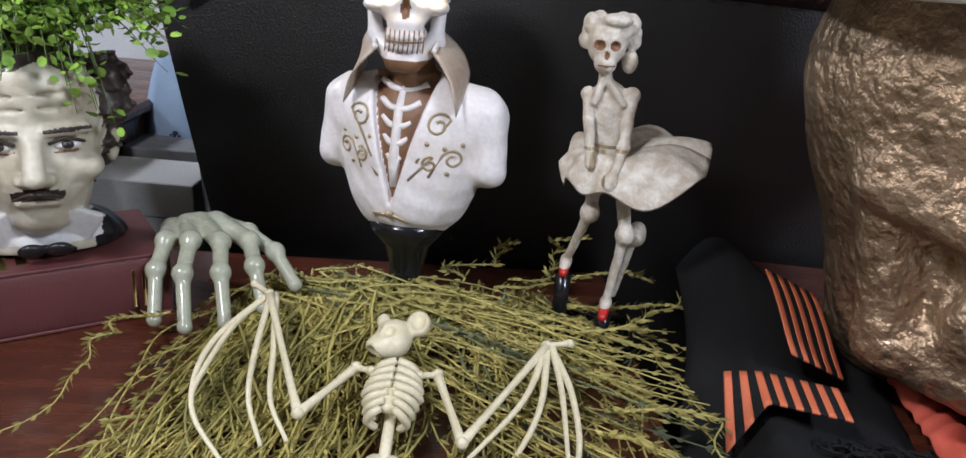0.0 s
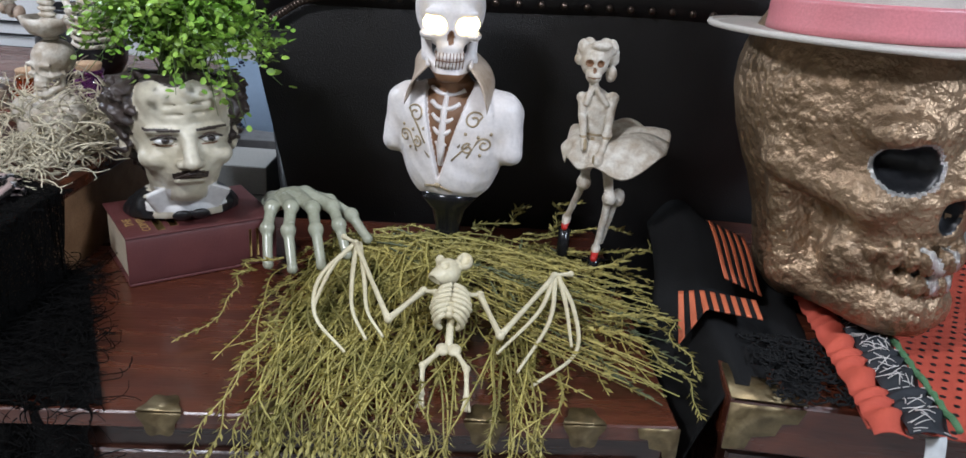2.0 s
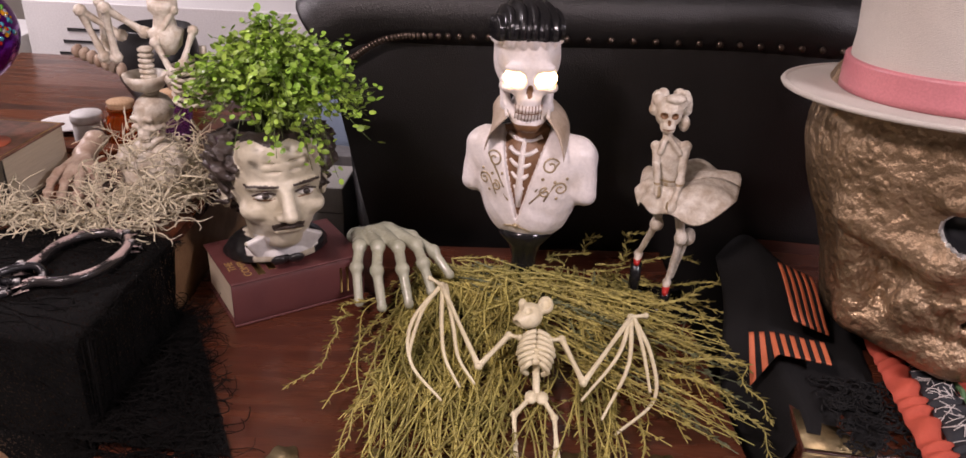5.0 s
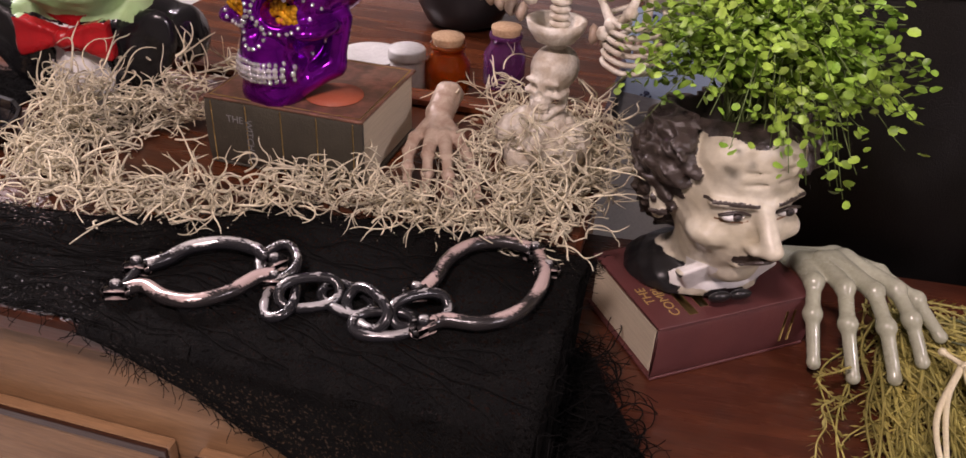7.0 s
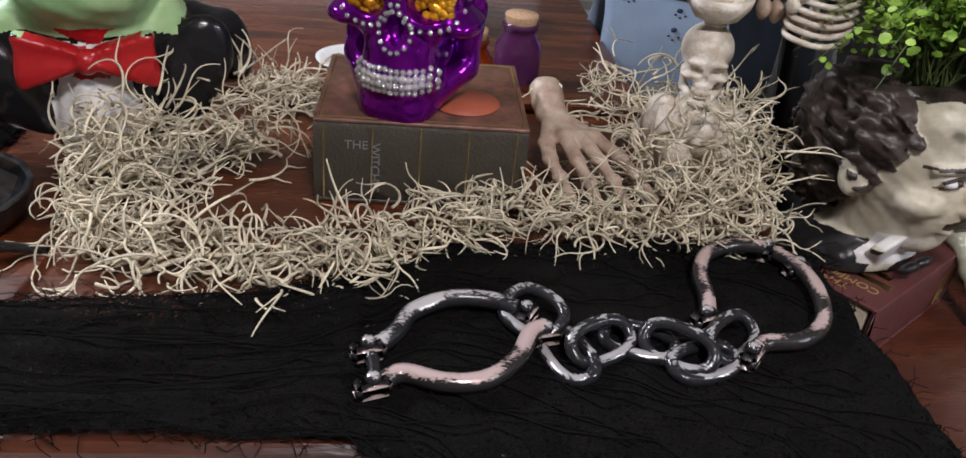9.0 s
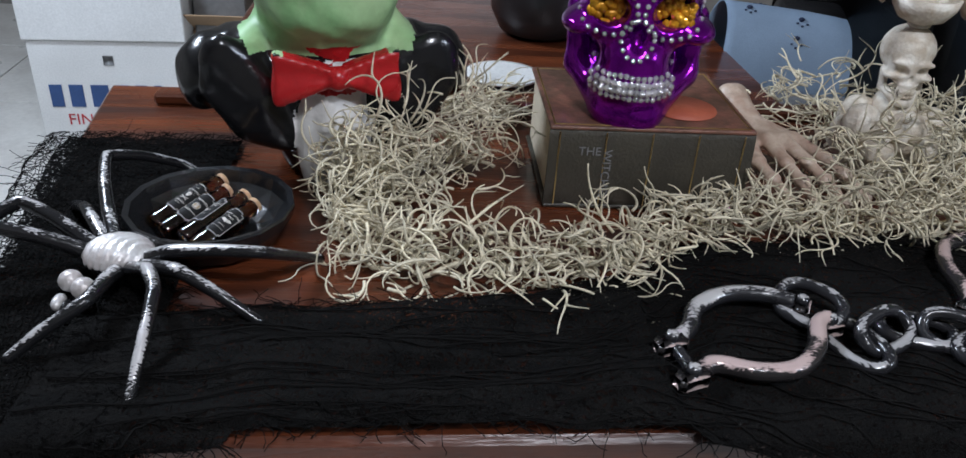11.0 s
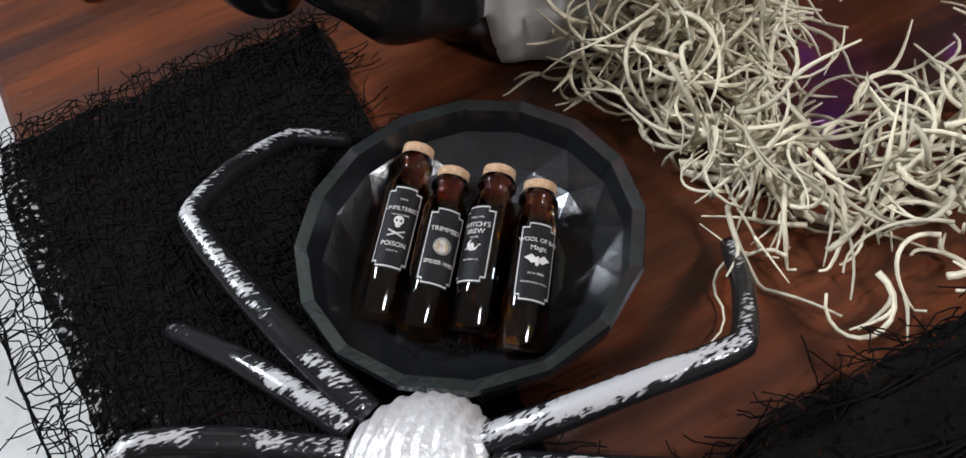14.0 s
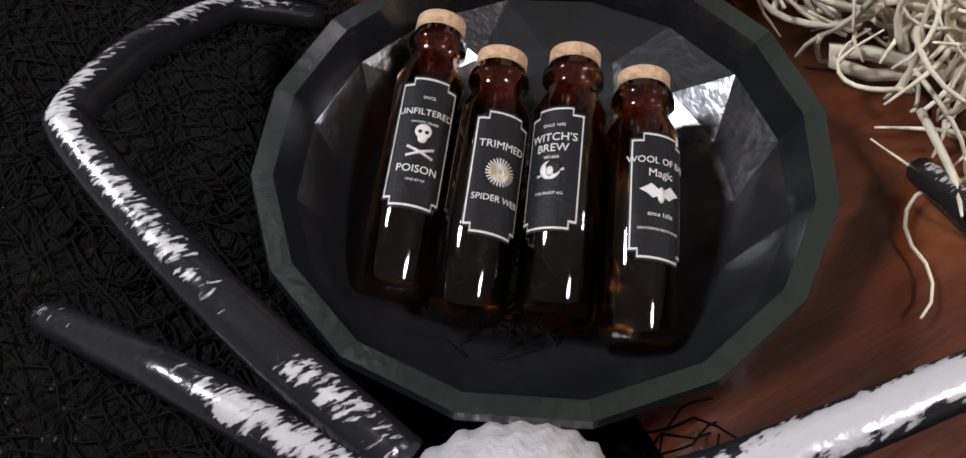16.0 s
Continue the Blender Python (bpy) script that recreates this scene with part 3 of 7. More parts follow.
part("back", Geo().box((0, 0.10, 0.50), (1.36, 0.17, 1.0), "leather", 0.03).sheet(back_panel, 30, 16, "leather"), sofa)
roll = curve3([(-0.70, 0.00, 1.00), (-0.62, 0.0, 1.045), (-0.48, 0, 1.055), (0.0, 0, 1.065), (0.45, 0, 1.06), (0.72, 0, 1.05)], 10)
part("rolled_top", Geo().tube([(p.x, p.y + 0.055, p.z) for p in roll], 0.075, "leather", 18), sofa)
nail_mesh = Geo().ball((0, 0, 0), (0.0075, 0.005, 0.0075), "nail", 8).mesh("nailhead")
for i in range(64):
    t = i / 63 * (len(roll) - 1)
    a, b = roll[int(t)], roll[min(int(t) + 1, len(roll) - 1)]
    p = a.lerp(b, t - int(t))
    nail = new("nailhead", nail_mesh)
    nail.parent = sofa
    nail.location = (p.x, -0.022, p.z - 0.03)
for ob in sofa.children:
    if ob.name.split(".")[0] in ("back", "rolled_top"):
        for v in ob.data.vertices:
            if v.co.x < -0.5:
                v.co.x += 0.02 - 0.22 * max(0.0, v.co.z - 0.6)
part("seat", Geo().box((0, 0.50, 0.25), (1.30, 0.66, 0.42), "leather", 0.05), sofa)
for sx in (-0.66, 0.66):
    part("arm", Geo().tube(curve3([(sx, 0.12, 0.93), (sx * 0.98, 0.5, 0.95), (sx, 0.85, 0.93)], 8), 0.085, "leather", 16).box((sx, 0.5, 0.45), (0.13, 0.7, 0.84), "leather", 0.03), sofa)
part("front_roll", Geo().tube(curve3([(-0.30, 0.86, 0.98), (-0.1, 0.83, 1.0), (0.3, 0.84, 0.98), (0.72, 0.83, 0.95)], 8), 0.07, "leather", 16).box((0.2, 0.84, 0.45), (1.0, 0.1, 0.9), "leather", 0.03), sofa)

# ---- figures on the chests ----


def skull_field(P, s, tall=1.0, teeth=True, jaw=True, solid_jaw=False):
    """Skull about one s wide, looking to -y, eyes at height 0."""
    Q = P / np.array([s, s, s * tall])
    d = ell(Q, (0, 0.14, 0.28), (0.5, 0.62, 0.5))
    d = join(d, ell(Q, (0, -0.26, 0.0), (0.34, 0.28, 0.36)), 0.12)
    for sx in (-1, 1):
        d = join(d, ell(Q, (sx * 0.33, -0.24, -0.13), (0.13, 0.22, 0.075)), 0.07)
        d = join(d, ell(Q, (sx * 0.2, -0.44, 0.16), (0.19, 0.10, 0.065)), 0.06)
        if jaw:
            d = join(d, cap(Q, (sx * 0.36, 0.02, -0.12), (sx * 0.33, -0.06, -0.45), 0.08), 0.05)
            d = join(d, cap(Q, (sx * 0.33, -0.06, -0.45), (sx * 0.1, -0.42, -0.62), 0.085, 0.1), 0.06)
    d = join(d, ell(Q, (0, -0.38, -0.28), (0.2, 0.18, 0.13)), 0.06)
    if jaw:
        d = join(d, ell(Q, (0, -0.43, -0.62), (0.17, 0.1, 0.1)), 0.06)
    if solid_jaw:
        d = join(d, ell(Q, (0, -0.12, -0.30), (0.25, 0.24, 0.32)), 0.05)
    for sx in (-1, 1):
        d = cut(d, ell(Q, (sx * 0.19, -0.55, 0.0), (0.125, 0.22, 0.105)), 0.03)
        d = cut(d, ell(Q, (sx * 0.50, -0.26, 0.1), (0.09, 0.2, 0.18)), 0.08)
        d = cut(d, ell(Q, (sx * 0.30, -0.34, -0.33), (0.09, 0.16, 0.10)), 0.05)
    d = cut(d, ell(Q, (0, -0.60, -0.14), (0.06, 0.14, 0.095)), 0.02)
    if teeth:
        for i in range(8):
            a = (i - 3.5) / 3.5
            x, y = 0.175 * a, -0.555 + 0.10 * a * a
            d = join(d, ell(Q, (x, y, -0.385), (0.026, 0.035, 0.058)), 0.012)
            if jaw:
                d = join(d, ell(Q, (x, y + 0.01, -0.485), (0.025, 0.033, 0.05)), 0.012)
    return d * s * 0.9


def front(fn, x, z, y0=-0.3, y1=0.1, n=400):
    """First y at which the field is entered, seen from the front."""
    ys = np.linspace(y0, y1, n)
    d = fn(np.stack([np.full(n, x), ys, np.full(n, z)], -1))
    k = np.argmax(d < 0)
    return float(ys[k]) if (d < 0).any() else y1


# white singer bust with lit eyes
def bust_body(P):
    d = ell(P, (0, 0.005, 0.222), (0.092, 0.062, 0.105))
    d = join(d, ell(P, (0, 0.0, 0.165), (0.06, 0.05, 0.042)), 0.03)
    d = join(d, cap(P, (-0.078, 0.01, 0.277), (0.078, 0.01, 0.277), 0.036), 0.03)
    for sx in (-1, 1):
        d = join(d, cap(P, (sx * 0.088, 0.01, 0.275), (sx * 0.100, 0.0, 0.215), 0.029, 0.023), 0.012)
    d = d + wobble(P, 70, 0.0012)
    w = np.clip((P[..., 2] - 0.166) * 0.27, 0, 0.05)
    vee = np.maximum(np.abs(P[..., 0] + 0.006) - w, np.maximum(P[..., 1] - 0.0, np.maximum(P[..., 2] - 0.325, 0.168 - P[..., 2])))
    return cut(d, np.maximum(vee, -(d + 0.012)), 0.004)


def bust_all(P):
    d = bust_body(P)
    d = join(d, cap(P, (0, 0.012, 0.28), (0, 0.005, 0.36), 0.027), 0.012)
    k = skull_field(P - np.array([0, 0.0, 0.42]), 0.108, 1.15)
    d = np.minimum(d, k)
    hair = ell(P, (-0.004, 0.008, 0.492), (0.062, 0.066, 0.046)) + 0.0035 * np.sin(P[..., 0] * 330 + 3 * np.sin(P[..., 1] * 40)) * (P[..., 2] > 0.47)
    hair = join(hair, ell(P, (0, 0.035, 0.44), (0.058, 0.05, 0.07)), 0.02)
    return np.minimum(d, hair)


def bust_paint(x, y, z):
    if z > 0.478 + 0.25 * max(0, -y - 0.03) or (y > 0.03 and z > 0.39):
        return "gloss"
    if z < 0.345 and abs(x + 0.006) < (z - 0.168) * 0.27 - 0.001 and y < 0.01 and z > 0.17:
        return "brownpaint"
    qx, qy, qz = x / 0.108, y / 0.108, (z - 0.42) / 0.1242
    if (qx / 0.06) ** 2 + ((qy + 0.6) / 0.16) ** 2 + ((qz + 0.14) / 0.095) ** 2 < 1.15:
        return "brownpaint"
    if qz > -0.6 and ((abs(qx) - 0.30) / 0.09) ** 2 + ((qy + 0.34) / 0.16) ** 2 + ((qz + 0.33) / 0.10) ** 2 < 1.25:
        return "brownpaint"
    return "porc"


g = Geo()
for i in range(9):
    a = (i - 4) / 3.5
    x, y = 0.0189 * a, 0.108 * (-0.582 + 0.10 * a * a)
    g.tube([(x, y, 0.380), (x, y - 0.0005, 0.366), (x, y, 0.354)], 0.0007, "brownpaint", 5)
g.tube([(0.0215 * k / 6, 0.108 * (-0.588 + 0.125 * (k / 6) ** 2), 0.3665) for k in range(-6, 7)], 0.0008, "brownpaint", 5)
shape(g, bust_all, (-0.14, -0.11, 0.11), (0.14, 0.10, 0.55), 0.0026, bust_paint)
for i, z in enumerate((0.305, 0.285, 0.265, 0.245, 0.225)):
    w = (z - 0.168) * 0.21
    ys = front(bust_body, -0.006, z) + 0.001
    g.tube(curve3([(-0.006 - w, ys + 0.006, z + 0.008), (-0.006 - w * 0.4, ys - 0.001, z), (-0.006 + w * 0.4, ys - 0.001, z), (-0.006 + w, ys + 0.006, z + 0.008)], 5), 0.0042, "porc", 6)
g.tube([(-0.006, front(bust_body, -0.006, z), z) for z in (0.31, 0.28, 0.25, 0.22, 0.19)], [0.005, 0.006, 0.006, 0.008, 0.004], "porc", 8)
for sx in (-1, 1):
    for cx, cz, turn0, size, flip in ((0.050, 0.272, 0.5, 0.015, 1), (0.068, 0.232, 2.6, 0.012, -1), (0.044, 0.226, 1.2, 0.010, 1)):
        pts = []
        for i in range(26):
            a = turn0 + flip * i * 0.32
            r = size * (1 - i / 34)
            pts.append((sx * (cx + r * math.cos(a)) - 0.003, cz + r * math.sin(a)))
        pts = [(sx * (cx - 0.022) - 0.003, cz - 0.045)] + pts if size > 0.0145 else [(sx * (cx - 0.025) - 0.003, cz - 0.022)] + pts
        g.tube([(x, front(bust_body, x, z) - 0.0005, z) for x, z in pts], [0.0018] * (len(pts) - 1) + [0.003], "goldtrim", 6)
    for cx, cz in ((0.056, 0.245), (0.036, 0.25), (0.075, 0.25), (0.06, 0.215)):
        g.ball((sx * cx, front(bust_body, sx * cx, cz), cz), 0.0032, "goldtrim", 8)
for i in range(7):
    a = (i - 3) * 0.42
    g.tube([(-0.006, front(bust_body, -0.006, 0.158) - 0.001, 0.158), (-0.006 + 0.026 * math.sin(a + 1.57) * (1 if i % 2 else -1), front(bust_body, -0.006, 0.158) + 0.003, 0.158 + 0.010 * math.cos(i * 1.1))], [0.0022, 0.0008], "goldtrim", 5)
g.ball((-0.006, front(bust_body, -0.006, 0.158) - 0.002, 0.158), 0.005, "goldtrim", 8)
for sx in (-1, 1):
    g.ball((sx * 0.0232, -0.048, 0.424), (0.0215, 0.010, 0.0165), "glow", 14)
for sx in (-1, 1):
    def flap(u, v, sx=sx):
        top = Vector((0.040 - 0.006 * u, 0.034 - 0.078 * u, 0.374 - 0.018 * u))
        low = Vector((0.066 + 0.004 * u, 0.030 - 0.082 * u, 0.330 - 0.040 * u))
        p = top.lerp(low, v)
        return (sx * (p.x + 0.008 * math.sin(math.pi * v)), p.y - 0.004 * math.sin(math.pi * v), p.z)
    g.sheet(flap, 10, 8, "collar", 0.004)
    g.tube([Vector(flap(k / 10, 0)) for k in range(11)], 0.0035, "porc", 6)
g.lathe([(0.052, 0.0), (0.055, 0.008), (0.048, 0.02), (0.024, 0.035), (0.022, 0.07), (0.03, 0.10), (0.052, 0.127), (0.05, 0.14), (0.0, 0.15)], "gloss", 28)
# the head sits a little to one side and the shoulders turn under it
turned = []
for x, y, z in g.v:
    k = min(1.0, max(0.0, (z - 0.31) / 0.06))
    a = radians(-18) * (1 - k)
    turned.append((x * math.cos(a) - y * math.sin(a) - 0.012 * k, x * math.sin(a) + y * math.cos(a), z))
g.v = turned
solid("bust_statue", g, pose(0.066, 1.168, 0.60, 0, 0, 6), "white glazed skeleton singer bust with glowing yellow eyes on black pedestal", "statue")

# small white dancer skeleton in a blown skirt


def dancer(P):
    d = ell(P, (0.0, 0.0, 0.326), (0.022, 0.025, 0.026))
    for i in range(18):
        a = i * 0.52
        up = 0.3 + 0.7 * math.sin(i * 1.9)
        d = join(d, ell(P, (0.004 + 0.025 * math.cos(a), 0.012 + 0.018 * math.sin(a), 0.331 + 0.016 * up), (0.0098, 0.0098, 0.0105)), 0.002)
    d = join(d, ell(P, (0.007, -0.012, 0.351), (0.017, 0.012, 0.008)), 0.002)
    d = join(d, ell(P, (0.028, 0.004, 0.306), (0.009, 0.010, 0.013)), 0.003)
    d = join(d, ell(P, (-0.001, -0.017, 0.306), (0.0125, 0.0125, 0.0125)), 0.004)
    for sx in (-1, 1):
        d = cut(d, ell(P, (sx * 0.0085 - 0.001, -0.029, 0.325), (0.0062, 0.012, 0.006)), 0.001)
        d = join(d, cap(P, (0.001, -0.011, 0.290), (sx * 0.016 + 0.008, -0.016, 0.262), 0.0045), 0.002)
    d = cut(d, ell(P, (-0.001, -0.031, 0.315), (0.003, 0.009, 0.0045)), 0.001)
    d = join(d, cap(P, (0.001, 0, 0.302), (0.004, 0, 0.276), 0.0075), 0.004)
    d = join(d, ell(P, (0.010, 0, 0.252), (0.025, 0.016, 0.032)), 0.006)
    d = join(d, cap(P, (0.012, 0, 0.245), (0.017, 0, 0.195), 0.019, 0.021), 0.008)
    d = join(d, ell(P, (0.034, -0.004, 0.270), (0.010, 0.010, 0.010)), 0.004)
    d = np.minimum(d, cap(P, (0.034, -0.006, 0.268), (0.030, -0.026, 0.218), 0.0080, 0.0060))
    d = join(d, ell(P, (0.030, -0.026, 0.216), (0.0080, 0.0080, 0.0080)), 0.002)
    d = join(d, cap(P, (0.030, -0.026, 0.216), (0.021, -0.044, 0.190), 0.0058, 0.005), 0.003)
    d = join(d, ell(P, (0.017, -0.047, 0.180), (0.009, 0.009, 0.012)), 0.004)
    d = join(d, ell(P, (-0.014, -0.004, 0.268), (0.009, 0.009, 0.009)), 0.004)
    d = np.minimum(d, cap(P, (-0.014, -0.006, 0.268), (-0.006, -0.034, 0.195), 0.0070, 0.0055))
    d = join(d, ell(P, (0.018, 0.0, 0.180), (0.030, 0.028, 0.026)), 0.008)
    for (hx, hz), (kx, kz), (fx, fy, fz) in (((0.006, 0.165), (0.003, 0.132), (-0.014, 0.030, 0.052)), ((0.040, 0.160), (0.047, 0.108), (0.038, 0.004, 0.010))):
        d = join(d, cap(P, (hx, 0, hz), (kx, -0.012, kz), 0.0095, 0.007), 0.006)
        d = join(d, ell(P, (kx, -0.014, kz), (0.0115, 0.0115, 0.0125)), 0.004)
        d = join(d, cap(P, (kx, -0.012, kz), (fx, fy, fz), 0.0065, 0.0048), 0.005)
        d = join(d, cap(P, (fx, fy, fz), (fx - 0.004, fy - 0.018, fz - 0.011), 0.0075, 0.0055), 0.005)
    d = join(d, ell(P, (0.064, 0.004, 0.104), (0.011, 0.012, 0.016)), 0.004)
    d = join(d, cap(P, (0.062, 0.006, 0.100), (0.046, 0.012, 0.020), 0.0055, 0.0045), 0.004)
    return d + wobble(P, 160, 0.0005)


def skirt(u, v):
    """Skirt blown up behind and to one side, low in front."""
    a = 2 * math.pi * u
    c, sn = math.cos(a), math.sin(a)
    reach = 0.052 + 0.064 * max(0.0, c) ** 1.3 + 0.010 * max(0.0, sn)
    hem = 0.170 + 0.036 * max(0.0, c) ** 2 + 0.040 * max(0.0, sn) - 0.016 * max(0.0, math.cos(a + 0.95)) ** 4
    w = v ** 0.85
    rr = 0.021 + (reach - 0.021) * w
    ruff = 0.0075 * math.sin(7 * a + 1.2 * math.sin(2 * a)) * v ** 1.5
    z = 0.204 + (hem - 0.204) * v ** 1.6 + 0.014 * math.sin(math.pi * v ** 0.9) * max(0.3, c) + ruff
    return (0.018 + (rr + 0.4 * ruff) * c, (rr + 0.6 * ruff) * sn * 0.95, z)


def dancer_paint(x, y, z):
    if (z < 0.047 and x < 0.0 and y < 0.024) or (z < 0.008):
        return "redshoe"
    for sx in (-1, 1):
        if ((x - sx * 0.0085 + 0.001) / 0.0062) ** 2 + ((z - 0.325) / 0.006) ** 2 < 0.95 and y < -0.012:
            return "brownpaint"
    if (x + 0.001) ** 2 / 0.003 ** 2 + ((z - 0.315) / 0.0045) ** 2 < 1 and y < -0.012 or (abs(z - 0.3035) < 0.0011 and y < -0.022 and abs(x) < 0.010):
        return "brownpaint"
    if 0.211 < z < 0.2145 and y < -0.010 and abs(x - 0.008) < 0.03 or (abs(x - 0.002) < 0.009 and 0.175 < z < 0.21 and y < -0.018):
        return "goldtrim"
    return "bone"


g = Geo()
shape(g, dancer, (-0.06, -0.07, -0.02), (0.10, 0.07, 0.375), 0.0018, dancer_paint)
g.sheet(skirt, 72, 14, "bone", 0.0026)
g.box((0.015, 0.02, -0.045), (0.13, 0.09, 0.03), "gloss", 0.008)
g.tube([(-0.016, 0.024, -0.04), (-0.016, 0.024, 0.036)], 0.010, "gloss", 8)
g.tube([(0.036, -0.004, -0.04), (0.036, -0.004, -0.002)], 0.010, "gloss", 8)
solid("dancer_statue", g, pose(0.285, 1.10, 0.66, 0, 0, 0), "small ivory skeleton dancer with billowing skirt and red shoes", "statue")

# planter shaped as a man's head


def face(P):
    d = ell(P, (0, 0.0, 0.185), (0.073, 0.086, 0.098))
    d = join(d, ell(P, (0, -0.028, 0.105), (0.051, 0.058, 0.066)), 0.03)
    d = join(d, ell(P, (0, -0.062, 0.052), (0.024, 0.022, 0.02)), 0.02)
    d = join(d, ell(P, (0, -0.05, 0.235), (0.055, 0.035, 0.04)), 0.03)
    d = join(d, cap(P, (0, 0.0, 0.0), (0, -0.01, 0.08), 0.052, 0.045), 0.02)
    for sx in (-1, 1):
        d = cut(d, ell(P, (sx * 0.031, -0.095, 0.158), (0.021, 0.018, 0.012)), 0.012)
        d = join(d, cap(P, (sx * 0.014, -0.086, 0.176), (sx * 0.052, -0.068, 0.177), 0.0052), 0.008)
        d = join(d, ell(P, (sx * 0.045, -0.052, 0.125), (0.02, 0.022, 0.018)), 0.015)
        d = join(d, ell(P, (sx * 0.076, 0.005, 0.145), (0.008, 0.017, 0.027)), 0.006)
        d = join(d, ell(P, (sx * 0.012, -0.092, 0.116), (0.0085, 0.011, 0.008)), 0.006)
        d = cut(d, cap(P, (sx * 0.022, -0.093, 0.116), (sx * 0.036, -0.076, 0.082), 0.002), 0.007)
    d = join(d, cap(P, (0, -0.084, 0.168), (0, -0.108, 0.120), 0.0085, 0.0115), 0.010)
    d = join(d, cap(P, (-0.016, -0.082, 0.084), (0.016, -0.082, 0.084), 0.006), 0.006)
    d = cut(d, cap(P, (-0.02, -0.088, 0.088), (0.02, -0.088, 0.088), 0.0015), 0.004)
    # forehead lines, frown and bags under the eyes
    for zz, ww in ((0.205, 0.034), (0.222, 0.028)):
        d = cut(d, cap(P, (-ww, -0.084, zz - 0.003), (ww, -0.084, zz + 0.002), 0.0015), 0.006)
    for sx in (-1, 1):
        d = cut(d, cap(P, (sx * 0.006, -0.094, 0.176), (sx * 0.008, -0.090, 0.196), 0.0012), 0.005)
        d = cut(d, cap(P, (sx * 0.018, -0.086, 0.142), (sx * 0.044, -0.074, 0.140), 0.0015), 0.006)
        d = cut(d, cap(P, (sx * 0.040, -0.074, 0.100), (sx * 0.046, -0.060, 0.070), 0.004), 0.014)
    return d + wobble(P, 110, 0.0006)


def head_hair(P):
    h = ell(P, (0, 0.028, 0.20), (0.088, 0.085, 0.098))
    h = join(h, ell(P, (0, 0.06, 0.13), (0.072, 0.05, 0.07)), 0.03)
    for sx in (-1, 1):
        h = join(h, ell(P, (sx * 0.074, -0.012, 0.225), (0.022, 0.035, 0.055)), 0.02)
        h = join(h, ell(P, (sx * 0.074, -0.006, 0.165), (0.012, 0.016, 0.03)), 0.01)
    h = h + wobble(P, 75, 0.008) + wobble(P + 0.7, 150, 0.004) + 0.003 * np.sin(P[..., 2] * 210 + 5 * np.sin(P[..., 0] * 60) + 4 * np.sin(P[..., 1] * 70))
    return cut(h, ell(P, (0, -0.09, 0.19), (0.064, 0.07, 0.13)), 0.01)


def poet(P):
    d = join(face(P), head_hair(P), 0.003)
    for sx in (-1, 1):
        d = join(d, cap(P, (sx * 0.003, -0.099, 0.100), (sx * 0.022, -0.089, 0.091), 0.0050, 0.0022), 0.002)
    coat = ell(P, (0, 0.01, 0.0), (0.086, 0.082, 0.062)) + wobble(P, 80, 0.002)
    d = join(d, np.maximum(coat, -P[..., 2] + 0.001), 0.004)
    for sx in (-1, 1):
        q = spin(P, sx * 28, 1, (sx * 0.03, 0, 0.03))
        d = np.minimum(d, rbox(q, (sx * 0.030, -0.052, 0.040), (0.020, 0.008, 0.024), 0.004))
    d = np.minimum(d, np.minimum(ell(P, (-0.013, -0.083, 0.012), (0.014, 0.008, 0.011)), ell(P, (0.013, -0.083, 0.012), (0.014, 0.008, 0.011))))
    d = np.maximum(d, P[..., 2] - 0.272 - 0.003 * np.sin(P[..., 0] * 90))
    return cut(d, ell(P, (0, 0.02, 0.29), (0.055, 0.058, 0.06)), 0.004)


def poet_paint(x, y, z, hairy):
    if z < 0.026 and abs(x) < 0.03 and y < -0.068:
        return "black"
    if z < 0.066 and y < -0.03 and abs(x) < 0.058 and z > 0.012 + abs(x) * 0.1 and y < -0.032 + 0.0:
        if z < 0.040 or abs(x) > 0.026:
            return "white"
    if z < 0.05 and (y > -0.05 or abs(x) > 0.05):
        return "black"
    if y < -0.066 and 0.083 < z < 0.108 and abs(x) < 0.026 and z > 0.0885 and z < 0.1065 - 0.30 * abs(x) and y < -0.078:
        return "hair"
    if y < -0.055 and abs(z - (0.1755 + 0.06 * abs(x))) < 0.0031 - 0.03 * abs(abs(x) - 0.03) and 0.011 < abs(x) < 0.056:
        return "hair"
    if y < -0.055 and abs(x) < 0.05 and abs(abs(x) - 0.031) < 0.019 and abs(z - 0.158) < 0.0115 and (abs(abs(x) - 0.031) / 0.019) ** 2 + ((z - 0.158) / 0.0115) ** 2 < 1:
        return "brownpaint" if z > 0.166 or z < 0.151 else "skin"
    if z > 0.256 + 0.006 * math.sin(x * 120):
        return "hair"
    return "hair" if hairy else "skin"


